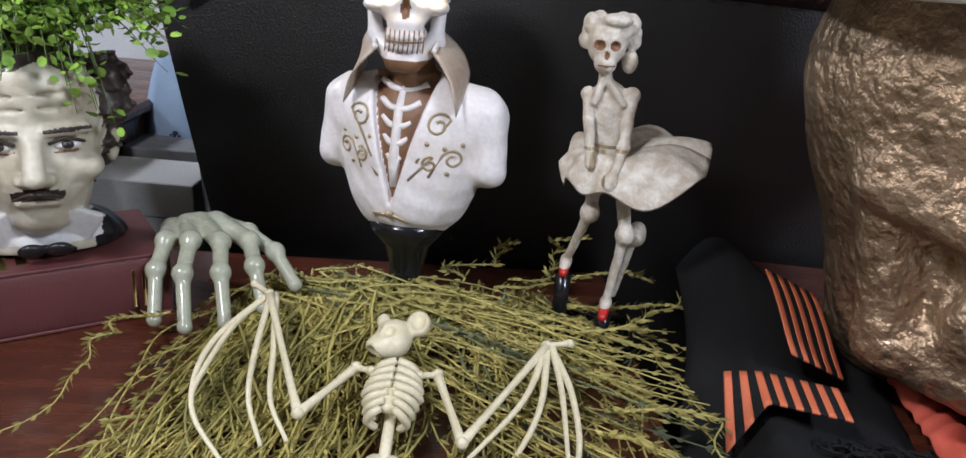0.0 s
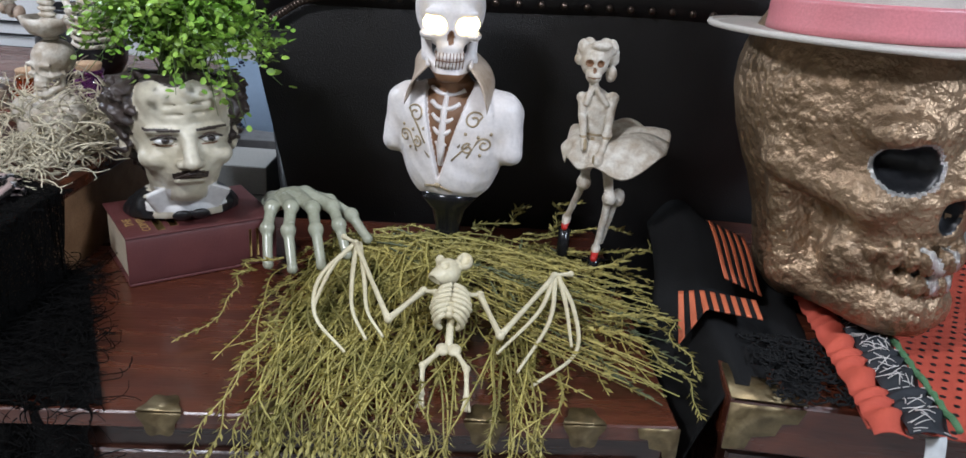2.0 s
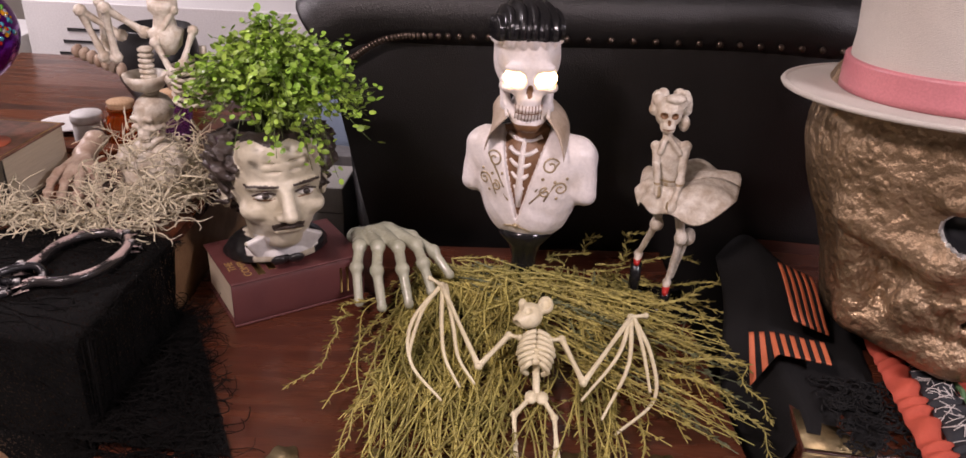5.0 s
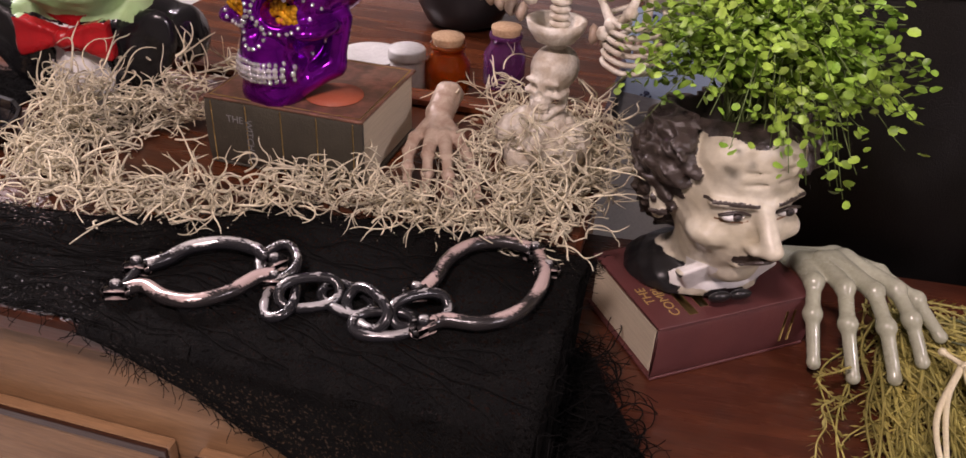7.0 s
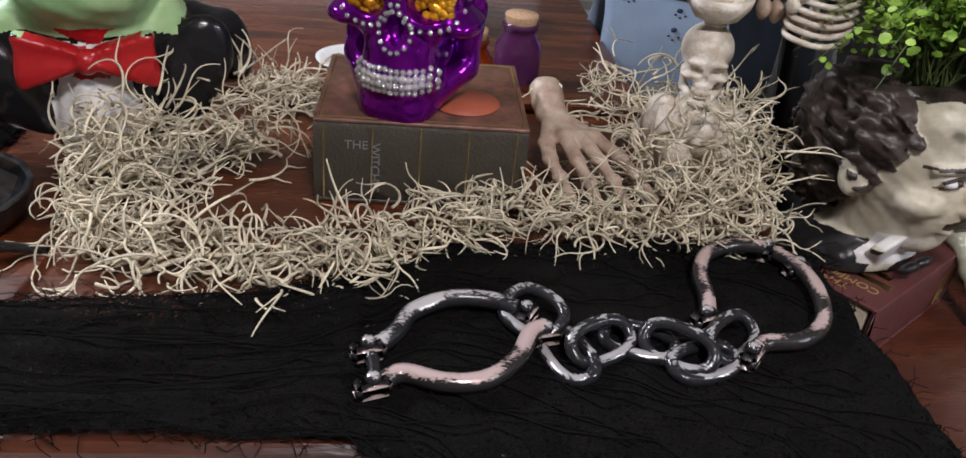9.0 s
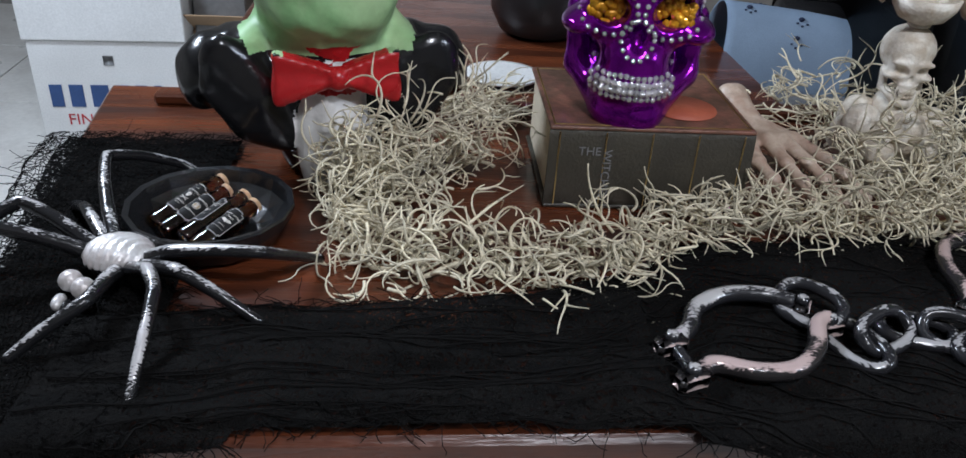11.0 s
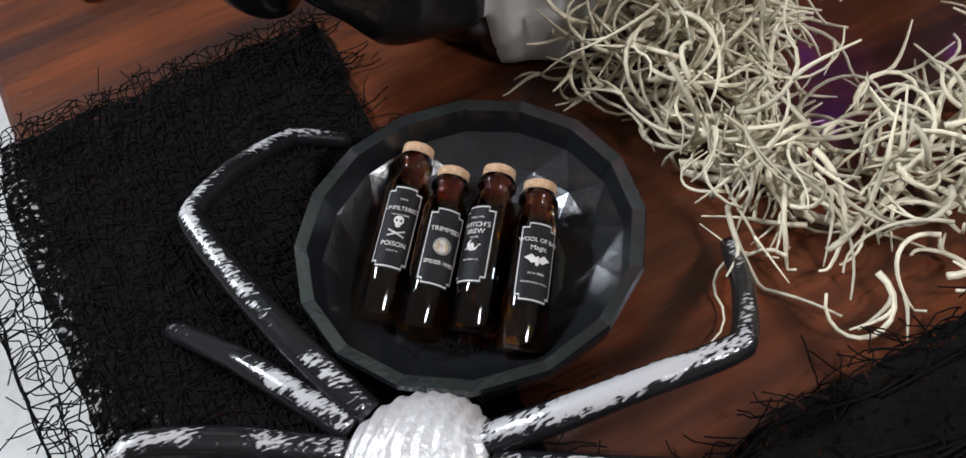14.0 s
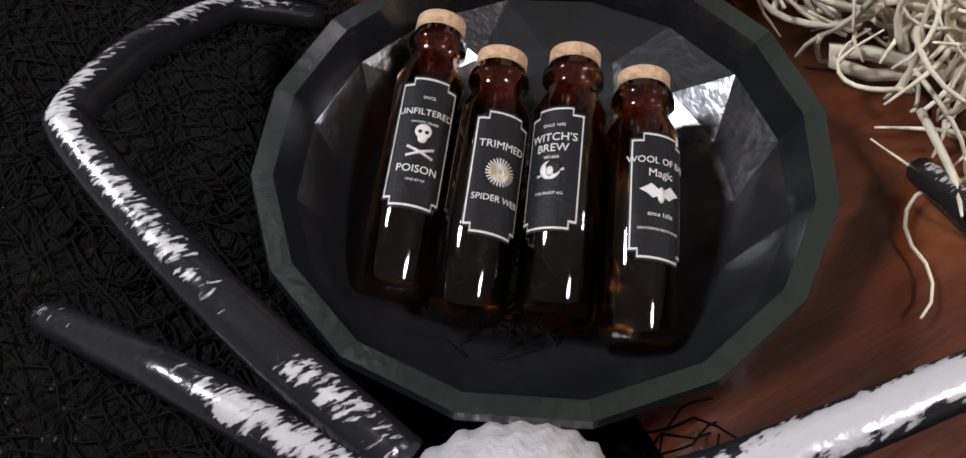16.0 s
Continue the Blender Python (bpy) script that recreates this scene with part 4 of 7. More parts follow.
g = Geo()
shape(g, poet, (-0.115, -0.125, -0.005), (0.115, 0.125, 0.29), 0.0024, poet_paint, lambda C: head_hair(C) < face(C) - 0.0005)
for sx in (-1, 1):
    g.ball((sx * 0.031, -0.0745, 0.158), (0.0140, 0.0090, 0.0072), "white", 14)
    g.ball((sx * 0.031 + 0.001, -0.0815, 0.1585), (0.0062, 0.003, 0.0058), "hair", 12)
    g.ball((sx * 0.031 + 0.001, -0.0837, 0.1585), (0.0028, 0.0015, 0.0028), "black", 10)
    g.tube(curve3([(sx * 0.015, -0.081, 0.160), (sx * 0.031, -0.084, 0.1675), (sx * 0.048, -0.074, 0.161)], 5), 0.0022, "hair", 6)
HEAD = pose(-0.364, 1.078, 0.687, -8, 0, 30) @ Matrix.Diagonal((1.09, 1.10, 0.865, 1))
g.v = [(x, y + 0.042 * max(0.0, 1 - z / 0.10), z) for x, y, z in g.v]
solid("head_planter", g, HEAD, "painted pottery planter of a moustached man's head with dark hair", "planter")

# leafy plant growing from the head
r = random.Random(3)
stems, leaves = Geo(), Geo()
for i in range(215):
    a = r.uniform(0, 2 * math.pi)
    out = r.uniform(0.03, 1.0) ** 0.7
    reach = 0.17 * out
    droop = r.uniform(-0.02, 0.09) * out
    if i < 12:
        a, reach, droop = r.uniform(-1.4, -0.5), r.uniform(0.08, 0.13), r.uniform(0.10, 0.15)
    root = Vector((r.uniform(-0.03, 0.03), r.uniform(-0.03, 0.04), -0.01))
    top = r.uniform(0.06, 0.15) * (1.15 - 0.5 * out)
    tip = Vector((reach * math.cos(a) * 1.05, reach * math.sin(a) * 0.85, top + 0.02 - droop))
    mid = Vector((tip.x * 0.5, tip.y * 0.5, top * 0.95 + 0.02))
    pts = curve3([root, mid, tip], 7)
    stems.tube(pts, [0.0016 * (1 - k / 20) for k in range(len(pts))], "stem", 4)
    for k in range(24):
        t = r.uniform(0.25, 1.0) * (len(pts) - 1)
        p = pts[int(t)].lerp(pts[min(int(t) + 1, len(pts) - 1)], t - int(t)) + Vector((r.gauss(0, 0.008), r.gauss(0, 0.008), r.gauss(0, 0.007)))
        s = r.uniform(0.0036, 0.0076)
        q = Euler((r.gauss(0.3, 0.55), r.gauss(0, 0.55), r.uniform(0, 6.28))).to_matrix()
        ring = [(s * math.cos(b) * 0.85, s * math.sin(b) + s * 0.6, 0.25 * s * abs(math.cos(b))) for b in [2 * math.pi * j / 7 for j in range(7)]]
        leaves.add([p + q @ Vector(v) for v in ring] + [p + q @ Vector((0, s * 0.6, -0.12 * s))], [[j, (j + 1) % 7, 7] for j in range(7)], "leaf")
plant = thing("potted_plant", pose(-0.364, 1.098, 0.918), "bushy bright green plant with tiny round leaves in the head planter", "plant")
tagged(part("stem_tangle", stems, plant), kind="stuff")
tagged(part("foliage", leaves, plant, "small bright green leaves"), kind="stuff")


def book(name, m, w, d, h, cover, page, label, top=None):
    """Closed hardback lying flat: w along x, d along y, spine at the front (-y)."""
    t = thing(name, m, label, "book")
    part("front_cover", Geo().box((0, 0, h - 0.002), (w, d, 0.004), top or cover, 0.001), t, smooth=False)
    part("back_cover", Geo().box((0, 0, 0.002), (w, d, 0.004), cover, 0.001), t, smooth=False)

    def sp(u, v):
        a = math.pi * (v - 0.5)
        return ((u - 0.5) * w, -d / 2 + 0.004 - 0.006 * math.cos(a), h / 2 + (h / 2 - 0.0008) * math.sin(a))
    part("spine", Geo().sheet(sp, 6, 10, cover).box((0, -d / 2 + 0.004, h / 2), (w - 0.001, 0.004, h - 0.009), cover, 0.001), t)
    part("page_block", Geo().box((0, 0.004, h / 2), (w - 0.010, d - 0.016, h - 0.009), page, 0.001), t, "cream page edges", smooth=False)
    return t


def letters(body, size, key, parent, m, align="CENTER", extrude=0.0002):
    cu = bpy.data.curves.new("lettering", "FONT")
    cu.body, cu.size, cu.align_x, cu.align_y, cu.extrude = body, size, align, "CENTER", extrude
    cu.resolution_u = 3
    tmp = bpy.data.objects.new("lettering", cu)
    me = bpy.data.meshes.new_from_object(tmp)
    bpy.data.objects.remove(tmp)
    me.materials.clear()
    me.materials.append(M[key])
    ob = new("lettering", me)
    ob.parent = parent
    ob.matrix_local = m
    return ob


b1 = book("thick_book", pose(-0.372, 1.105, 0.601, 0, 0, 36.5), 0.24, 0.172, 0.084, "bookred", "pages", "thick maroon hardback book lying flat under the planter")
letters("THE\nCOMPLETE", 0.019, "goldink", b1, pose(-0.092, -0.022, 0.0843, 0, 0, 90))
for k in range(2):
    part("title_bar", Geo().box((-0.062 + 0.022 * k, -0.018, 0.0844), (0.013, 0.11 - 0.02 * k, 0.0005), "goldink", 0.0001), b1)
for k in range(2):
    part("spine_bar", Geo().box((0.075 + 0.012 * k, -0.0883, 0.042), (0.004, 0.0006, 0.05), "goldink", 0.0001), b1)

# skeleton hand resting on the garland


def hand_field(palm, fingers, r0):
    def fn(P):
        d = None
        for ln in palm:
            for a, b in zip(ln, ln[1:]):
                c = cap(P, a, b, r0 * 1.12, r0 * 1.05)
                d = c if d is None else join(d, c, r0 * 0.8)
        for ln in fingers:
            for i, (a, b) in enumerate(zip(ln, ln[1:])):
                d = join(d, cap(P, a, b, r0 * (0.86 - 0.08 * i), r0 * (0.8 - 0.1 * i)), r0 * 0.3)
                d = join(d, ell(P, a, (r0 * 1.12,) * 3), r0 * 0.35)
            d = join(d, ell(P, ln[-1], (r0 * 0.72,) * 3), r0 * 0.3)
        return d
    return fn


WRIST = (-0.262, 1.215, 0.664)
PALM = [[WRIST, (-0.245, 1.165, 0.692), (-0.232, 1.115, 0.696)], [WRIST, (-0.222, 1.160, 0.702), (-0.196, 1.105, 0.703)],
        [WRIST, (-0.205, 1.165, 0.704), (-0.160, 1.110, 0.703)], [WRIST, (-0.190, 1.178, 0.702), (-0.130, 1.130, 0.699)],
        [WRIST, (-0.200, 1.195, 0.694), (-0.145, 1.170, 0.694)]]
FINGERS = [[(-0.232, 1.115, 0.696), (-0.230, 1.078, 0.672), (-0.219, 1.040, 0.624)], [(-0.196, 1.105, 0.703), (-0.190, 1.062, 0.678), (-0.174, 1.022, 0.628)],
           [(-0.160, 1.110, 0.703), (-0.145, 1.066, 0.682), (-0.127, 1.026, 0.636)], [(-0.130, 1.130, 0.699), (-0.112, 1.092, 0.683), (-0.092, 1.060, 0.644)],
           [(-0.145, 1.170, 0.694), (-0.100, 1.138, 0.684), (-0.066, 1.108, 0.654)]]
g = Geo()
shape(g, hand_field(PALM, FINGERS, 0.0115), (-0.30, 0.98, 0.60), (-0.03, 1.26, 0.74), 0.0022, lambda x, y, z: "handbone")
solid("skeleton_hand", g, Matrix.Identity(4), "glossy grey-green plastic skeleton hand with bent fingers", "decoration")

# garland of olive sprigs
r = random.Random(11)
strands, sprigs = Geo(), Geo()


def sprig(pts, key, w=0.0019, leaf=0.0075):
    k = len(pts)
    ph = [r.uniform(0, 6.28) for _ in range(4)]
    am = r.uniform(0.006, 0.022)
    pts = [p + Vector((am * math.sin(ph[0] + i * 0.24) + 0.5 * am * math.sin(ph[3] + i * 0.45) + 0.35 * am * math.sin(ph[1] + i * 0.8), am * 0.7 * math.sin(ph[2] + i * 0.26) if p.y > 0.69 else 0.0, 0.25 * am * abs(math.sin(ph[3] + i * 0.35)))) for i, p in enumerate(pts)]
    strands.tube(pts, [w * (1 - 0.55 * i / k) for i in range(k)], key, 4)
    for i in range(1, k - 1):
        d = (pts[i + 1] - pts[i - 1]).normalized()
        side = d.cross(Vector((0, 0, 1)))
        side = side.normalized() if side.length > 0.01 else Vector((1, 0, 0))
        for sg in (-1, 1):
            u = (d * 0.75 + side * sg * 0.55 + Vector((0, 0, r.uniform(-0.1, 0.4)))).normalized()
            n = u.cross(d).normalized() * 0.0023
            a = pts[i] + d * r.uniform(-0.003, 0.003)
            s = leaf * r.uniform(0.7, 1.25)
            sprigs.add([a, a + u * s * 0.5 + n, a + u * s, a + u * s * 0.5 - n, a + u * s * 0.45 + Vector((0, 0, 0.0012))], [[0, 1, 4], [1, 2, 4], [2, 3, 4], [3, 0, 4]], key)


def mound(x, y):
    return 0.603 + 0.018 * math.exp(-((x - 0.06) / 0.17) ** 2 - ((y - 0.98) / 0.17) ** 2) + 0.040 * math.exp(-((x - 0.10) / 0.22) ** 2 - ((y - 1.13) / 0.09) ** 2)


CLUMP = [(-0.15 + 0.40 * r.random(), r.gauss(0, 0.05), r.random()) for _ in range(34)]
for i in range(270):
    clump = CLUMP[i % 34]
    u = clump[2] if i % 5 else r.random()
    # roots lie across the back, tips fan out over the front edge and to the side
    rx, ry = clump[0] + r.gauss(0, 0.012), 1.08 + 0.15 * r.random()
    if u < 0.62:
        ex = 0.005 + rx * 0.92 + clump[1] + r.gauss(0, 0.018)
        ey, ez = (0.69, 0.612) if r.random() < 0.45 else (0.625, 0.57 - 0.07 * r.random())
        ey += r.uniform(-0.01, 0.10) if ez > 0.6 else 0
    elif u < 0.9:
        ex, ey, ez = 0.30 + 0.13 * r.random(), 0.72 + 0.40 * r.random(), 0.612 + 0.03 * r.random()
    else:
        ex, ey, ez = -0.20 + 0.06 * r.random(), 0.74 + 0.28 * r.random(), 0.607
    a = Vector((rx, ry, mound(rx, ry) + 0.012 * r.random()))
    c = Vector((ex, ey, ez))
    mx, my = rx + (ex - rx) * 0.4 + r.gauss(0, 0.03), ry + (ey - ry) * 0.45 + r.gauss(0, 0.02)
    b = Vector((mx, my, mound(mx, my) + 0.014 * r.random()))
    pts = [a, b]
    if ez < 0.6:
        pts.append(Vector((ex * 0.95 + mx * 0.05, 0.672 + r.uniform(-0.012, 0.004), 0.612)))
    pts.append(c)
    sprig(curve3(pts, 34 // len(pts)), "grassdark" if u > 0.86 and ex > 0.3 else "grass", leaf=0.0135)
for x0, y0, x1, y1, z1 in ((0.30, 1.05, 0.49, 1.14, 0.70), (0.28, 1.12, 0.50, 1.10, 0.66), (0.20, 1.15, 0.42, 1.22, 0.66), (0.32, 0.9, 0.46, 0.80, 0.62), (-0.19, 1.0, -0.26, 0.80, 0.607),
                           (0.30, 0.85, 0.44, 0.70, 0.61), (-0.12, 0.8, -0.18, 0.60, 0.56), (0.22, 1.18, 0.30, 1.26, 0.70), (0.12, 1.16, 0.2, 1.24, 0.68)):
    sprig(curve3([(x0, y0, 0.65), ((x0 + x1) / 2, (y0 + y1) / 2 + 0.02, 0.66), (x1, y1, z1)], 16), "grass", leaf=0.0135)
gar = thing("garland", pose(0, 0, 0), "bushy garland of dry olive-green sprigs hanging over the chest edge", "garland")
tagged(part("stem_tangle", strands, gar), kind="stuff")
tagged(part("foliage", sprigs, gar), kind="stuff")

# bat skeleton lying on the garland
g = Geo()


def bone(a, b, w=0.0032, key="batbone"):
    a, b = Vector(a), Vector(b)
    pts = [a, a.lerp(b, 0.12), a.lerp(b, 0.5), a.lerp(b, 0.88), b]
    g.tube(pts, [w * 1.25, w, w * 0.8, w, w * 1.25], key, 8)
    g.ball(a, w * 1.4, key, 8)
    g.ball(b, w * 1.4, key, 8)


bone((0.070, 0.861, 0.680), (0.052, 0.872, 0.676), 0.004)
bone((0.052, 0.872, 0.676), (0.010, 0.804, 0.661), 0.0048)
bone((0.010, 0.804, 0.661), (-0.068, 0.973, 0.700), 0.0044)
bone((0.118, 0.861, 0.680), (0.136, 0.872, 0.676), 0.004)
bone((0.136, 0.872, 0.676), (0.169, 0.787, 0.657), 0.0048)
bone((0.169, 0.787, 0.657), (0.248, 0.930, 0.690), 0.0044)
bone((-0.068, 0.973, 0.700), (-0.09, 0.990, 0.702), 0.0038)
bone((0.246, 0.930, 0.690), (0.272, 0.933, 0.693), 0.0038)
for ln in ([(-0.069, 0.978, 0.698), (-0.106, 0.89, 0.676), (-0.094, 0.806, 0.656), (-0.039, 0.741, 0.640)], [(-0.069, 0.978, 0.698), (-0.092, 0.92, 0.684), (-0.100, 0.835, 0.664), (-0.092, 0.80, 0.655)],
           [(-0.067, 0.978, 0.698), (-0.058, 0.892, 0.677), (-0.044, 0.823, 0.660), (-0.015, 0.768, 0.646)], [(-0.062, 0.978, 0.698), (-0.04, 0.894, 0.677), (-0.023, 0.825, 0.660), (0.007, 0.776, 0.648)],
           [(0.247, 0.932, 0.688), (0.224, 0.85, 0.668), (0.166, 0.759, 0.645)], [(0.249, 0.932, 0.688), (0.239, 0.834, 0.662), (0.195, 0.728, 0.638)],
           [(0.252, 0.932, 0.688), (0.275, 0.86, 0.669), (0.274, 0.773, 0.648), (0.213, 0.704, 0.632)], [(0.254, 0.932, 0.688), (0.264, 0.863, 0.67), (0.269, 0.785, 0.650)]):
    pts = curve3(ln, 8)
    g.tube(pts, [0.0042 - 0.0022 * i / len(pts) for i in range(len(pts))], "batbone", 8)
for i in range(7):
    t = i / 6
    w, y, z = 0.028 - 0.008 * abs(t - 0.45) * 2, 0.862 - 0.062 * t, 0.690 - 0.016 * t
    gapx = 0.001 + 0.010 * max(0, t - 0.45)
    for sx in (-1, 1):
        g.tube(curve3([(0.096 + sx * gapx, y, z + 0.004), (0.096 + sx * w * 0.7, y - 0.003, z), (0.096 + sx * w, y + 0.001, z - 0.012), (0.096 + sx * w * 0.6, y + 0.006, z - 0.022)], 5), 0.0042, "batbone", 6)
g.ball((0.096, 0.835, 0.672), (0.022, 0.032, 0.012), "batbone", 12)
g.tube([(0.096, 0.87, 0.678), (0.098, 0.80, 0.656), (0.100, 0.76, 0.646)], 0.0055, "batbone", 8)
for sx in (-1, 1):
    g.ball((0.100 + sx * 0.008, 0.755, 0.648), (0.010, 0.015, 0.006), "batbone", 10)
    bone((0.100 + sx * 0.010, 0.752, 0.648), (0.098 + sx * 0.029, 0.719, 0.642), 0.0042)
    bone((0.098 + sx * 0.029, 0.719, 0.642), (0.102 + sx * 0.029, 0.672, 0.630), 0.0036)
    for k in (-1, 0, 1):
        g.tube([(0.102 + sx * 0.029, 0.672, 0.630), (0.102 + sx * 0.029 + k * 0.005, 0.652, 0.622)], [0.003, 0.0018], "batbone", 6)


def bat_head(P):
    d = ell(P, (0, 0, 0), (0.020, 0.024, 0.018))
    d = join(d, ell(P, (-0.014, -0.012, -0.002), (0.014, 0.013, 0.011)), 0.008)
    d = cut(d, ell(P, (-0.022, -0.020, -0.005), (0.014, 0.006, 0.009)), 0.003)
    d = cut(d, ell(P, (-0.004, -0.006, 0.018), (0.007, 0.007, 0.008)), 0.002)
    d = cut(d, ell(P, (-0.018, 0.002, 0.012), (0.006, 0.006, 0.007)), 0.002)
    ear = ell(P, (0.024, 0.020, 0.006), (0.013, 0.018, 0.010))
    ear = cut(ear, ell(P, (0.024, 0.017, 0.016), (0.009, 0.013, 0.010)), 0.002)
    d = join(d, ear, 0.005)
    return join(d, ell(P, (-0.014, 0.020, 0.006), (0.007, 0.010, 0.006)), 0.004)


g.T = pose(0.084, 0.910, 0.692, 14, 0, 0)
shape(g, bat_head, (-0.045, -0.04, -0.03), (0.05, 0.05, 0.03), 0.0018, lambda x, y, z: "batbone")
solid("bat_skeleton", g, pose(0.0, 0.036, -0.012), "cream plastic bat skeleton with spread finger-bone wings", "decoration")

# big bronze skull with top hat


def bronze(P):
    d = ell(P, (0, 0.02, 0.06), (0.166, 0.19, 0.172))
    d = join(d, cap(P, (0, 0.06, -0.05), (0, 0.05, -0.20), 0.112, 0.085), 0.05)
    d = join(d, ell(P, (0, -0.10, -0.06), (0.092, 0.082, 0.11)), 0.04)
    d = join(d, ell(P, (0, -0.055, -0.14), (0.095, 0.10, 0.10)), 0.03)
    d = join(d, ell(P, (0, -0.155, -0.205), (0.052, 0.035, 0.04)), 0.02)
    d = join(d, cap(P, (0, -0.165, 0.005), (0, -0.186, -0.038), 0.013, 0.015), 0.015)
    for sx in (-1, 1):
        d = join(d, ell(P, (sx * 0.068, -0.142, 0.046), (0.062, 0.036, 0.024)), 0.02)
        d = join(d, cap(P, (sx * 0.095, -0.135, -0.055), (sx * 0.142, -0.01, -0.028), 0.020, 0.026), 0.036)
        d = join(d, cap(P, (sx * 0.112, 0.0, -0.07), (sx * 0.094, -0.02, -0.19), 0.03, 0.034), 0.02)
        d = join(d, cap(P, (sx * 0.094, -0.02, -0.19), (sx * 0.04, -0.14, -0.205), 0.034, 0.036), 0.02)
        d = cut(d, ell(P, (sx * 0.116, -0.080, -0.108), (0.030, 0.034, 0.034)), 0.015)
        d = join(d, ell(P, (sx * 0.088, -0.098, -0.142), (0.022, 0.026, 0.032)), 0.024)
    for sx in (-1, 1):
        d = cut(d, ell(P, (sx * 0.070, -0.180, 0.0), (0.038, 0.075, 0.033)), 0.008)
    d = cut(d, ell(P, (0, -0.200, -0.062), (0.020, 0.05, 0.028)), 0.006)
    for i in range(10):
        a = (i - 4.5) / 4.5
        x, y = 0.072 * a, -0.187 + 0.055 * a * a
        d = join(d, ell(P, (x, y, -0.122 + 0.006 * a * a), (0.0095, 0.013, 0.021)), 0.004)
        d = join(d, ell(P, (x * 0.95, y + 0.006, -0.160 + 0.006 * a * a), (0.009, 0.012, 0.018)), 0.004)
    crease = np.abs(np.sin(P[..., 0] * 41 + 3 * np.sin(P[..., 2] * 33) + 2 * np.sin(P[..., 1] * 27)))
    return d + wobble(P, 45, 0.0012) + wobble(P + 0.3, 120, 0.0007) + 0.0016 * np.exp(-(crease / 0.13) ** 2)


def bronze_paint(x, y, z):
    for sx in (-1, 1):
        e = ((x - sx * 0.070) / 0.038) ** 2 + ((y + 0.18) / 0.075) ** 2 + (z / 0.033) ** 2
        if e < 1.12:
            return "black"
        if y < -0.10 and e < 1.38:
            return "silver"
    if ((x / 0.020) ** 2 + ((y + 0.2) / 0.05) ** 2 + ((z + 0.062) / 0.028) ** 2) < 1.1:
        return "black"
    if y < -0.15 and -0.175 < z < -0.105 and abs(x) < 0.03 and math.sin(x * 190 + z * 60) > 0.2:
        return "silver"
    return "gold"


g = Geo()
shape(g, bronze, (-0.20, -0.23, -0.30), (0.20, 0.24, 0.25), 0.0045, bronze_paint)
solid("bronze_skull", g, pose(0.670, 1.0, 0.925, 0, 0, 23), "large crinkled bronze-painted skull with glittered eye sockets", "decoration")
hat = thing("top_hat", pose(0.670, 1.0, 1.064, -2.5, -1.5, 0), "cream felt top hat with pink satin band on the skull", "hat")


def brim(u, v):
    a, rr = 2 * math.pi * u, 0.15 + 0.088 * v
    return (rr * math.cos(a), rr * math.sin(a) * 0.84, 0.006 + 0.010 * v ** 2 * abs(math.cos(a)) - 0.004 * v)


part("brim", Geo().sheet(brim, 64, 6, "felt", 0.005), hat)
part("brim_edging", Geo().tube([Vector(brim(k / 72, 1.0)) + Vector((0, 0, -0.0025)) for k in range(72)], 0.0045, "felt", 6, closed=True), hat, "braided edge trim")
part("crown", Geo().lathe([(0.158, 0.0), (0.152, 0.02), (0.146, 0.08), (0.148, 0.15), (0.154, 0.19), (0.145, 0.198), (0.0, 0.2)], "felt", 48), hat)
part("band", Geo().lathe([(0.1605, 0.006), (0.1585, 0.016), (0.1565, 0.045), (0.156, 0.05), (0.150, 0.05)], "pinksatin", 48), hat, "pink satin hat band")
part("buckle", Geo().ball((0.075, -0.145, 0.035), (0.018, 0.008, 0.016), "gem", 10), hat, "glittering buckle")

# clothing spread beneath the skull


def striped(fn, n, label):
    t = thing("striped_ribbon", Matrix.Identity(4), label, "ribbon", "striped ribbons")
    for k in range(n):
        part("stripe", Geo().sheet(lambda u, v: fn((k + u) / n, v), 3, 8, "orange" if k % 2 == 0 else "blackcloth", 0.0025), t)
    return t


def strip_a(u, v):
    return (0.484 + 0.064 * u + 0.016 * v, 1.035 - 0.085 * v + 0.01 * u, 0.762 - 0.055 * v - 0.03 * u + 0.003 * math.sin(5 * v))


def strip_b(u, v):
    bend = max(0.0, 0.3 - u)
    return (0.436 + 0.108 * u - 0.006 * v, 0.955 - (0.060 + 0.05 * (0.35 - min(u, 0.35))) * v - 0.03 * u, 0.682 - 0.16 * bend * v - 0.03 * bend)


striped(strip_a, 9, "orange and black striped ribbon folded beside the skull")
striped(strip_b, 15, "orange and black striped ribbon over the chest corner")


def jacket(u, v):
    x, y = 0.41 + 0.22 * u, 1.14 - 0.40 * v
    z = 0.652 + 0.10 * math.exp(-((u - 0.25) / 0.35) ** 2) * (1 - v) ** 2.6
    if x < 0.475:
        z -= (0.475 - x) * 2.4 * v
    return (x + 0.008 * math.sin(9 * v), y + 0.01 * math.sin(7 * u), z + 0.006 * math.sin(13 * u + 5 * v) * (1 - 0.5 * v) - 0.02 * v * u)


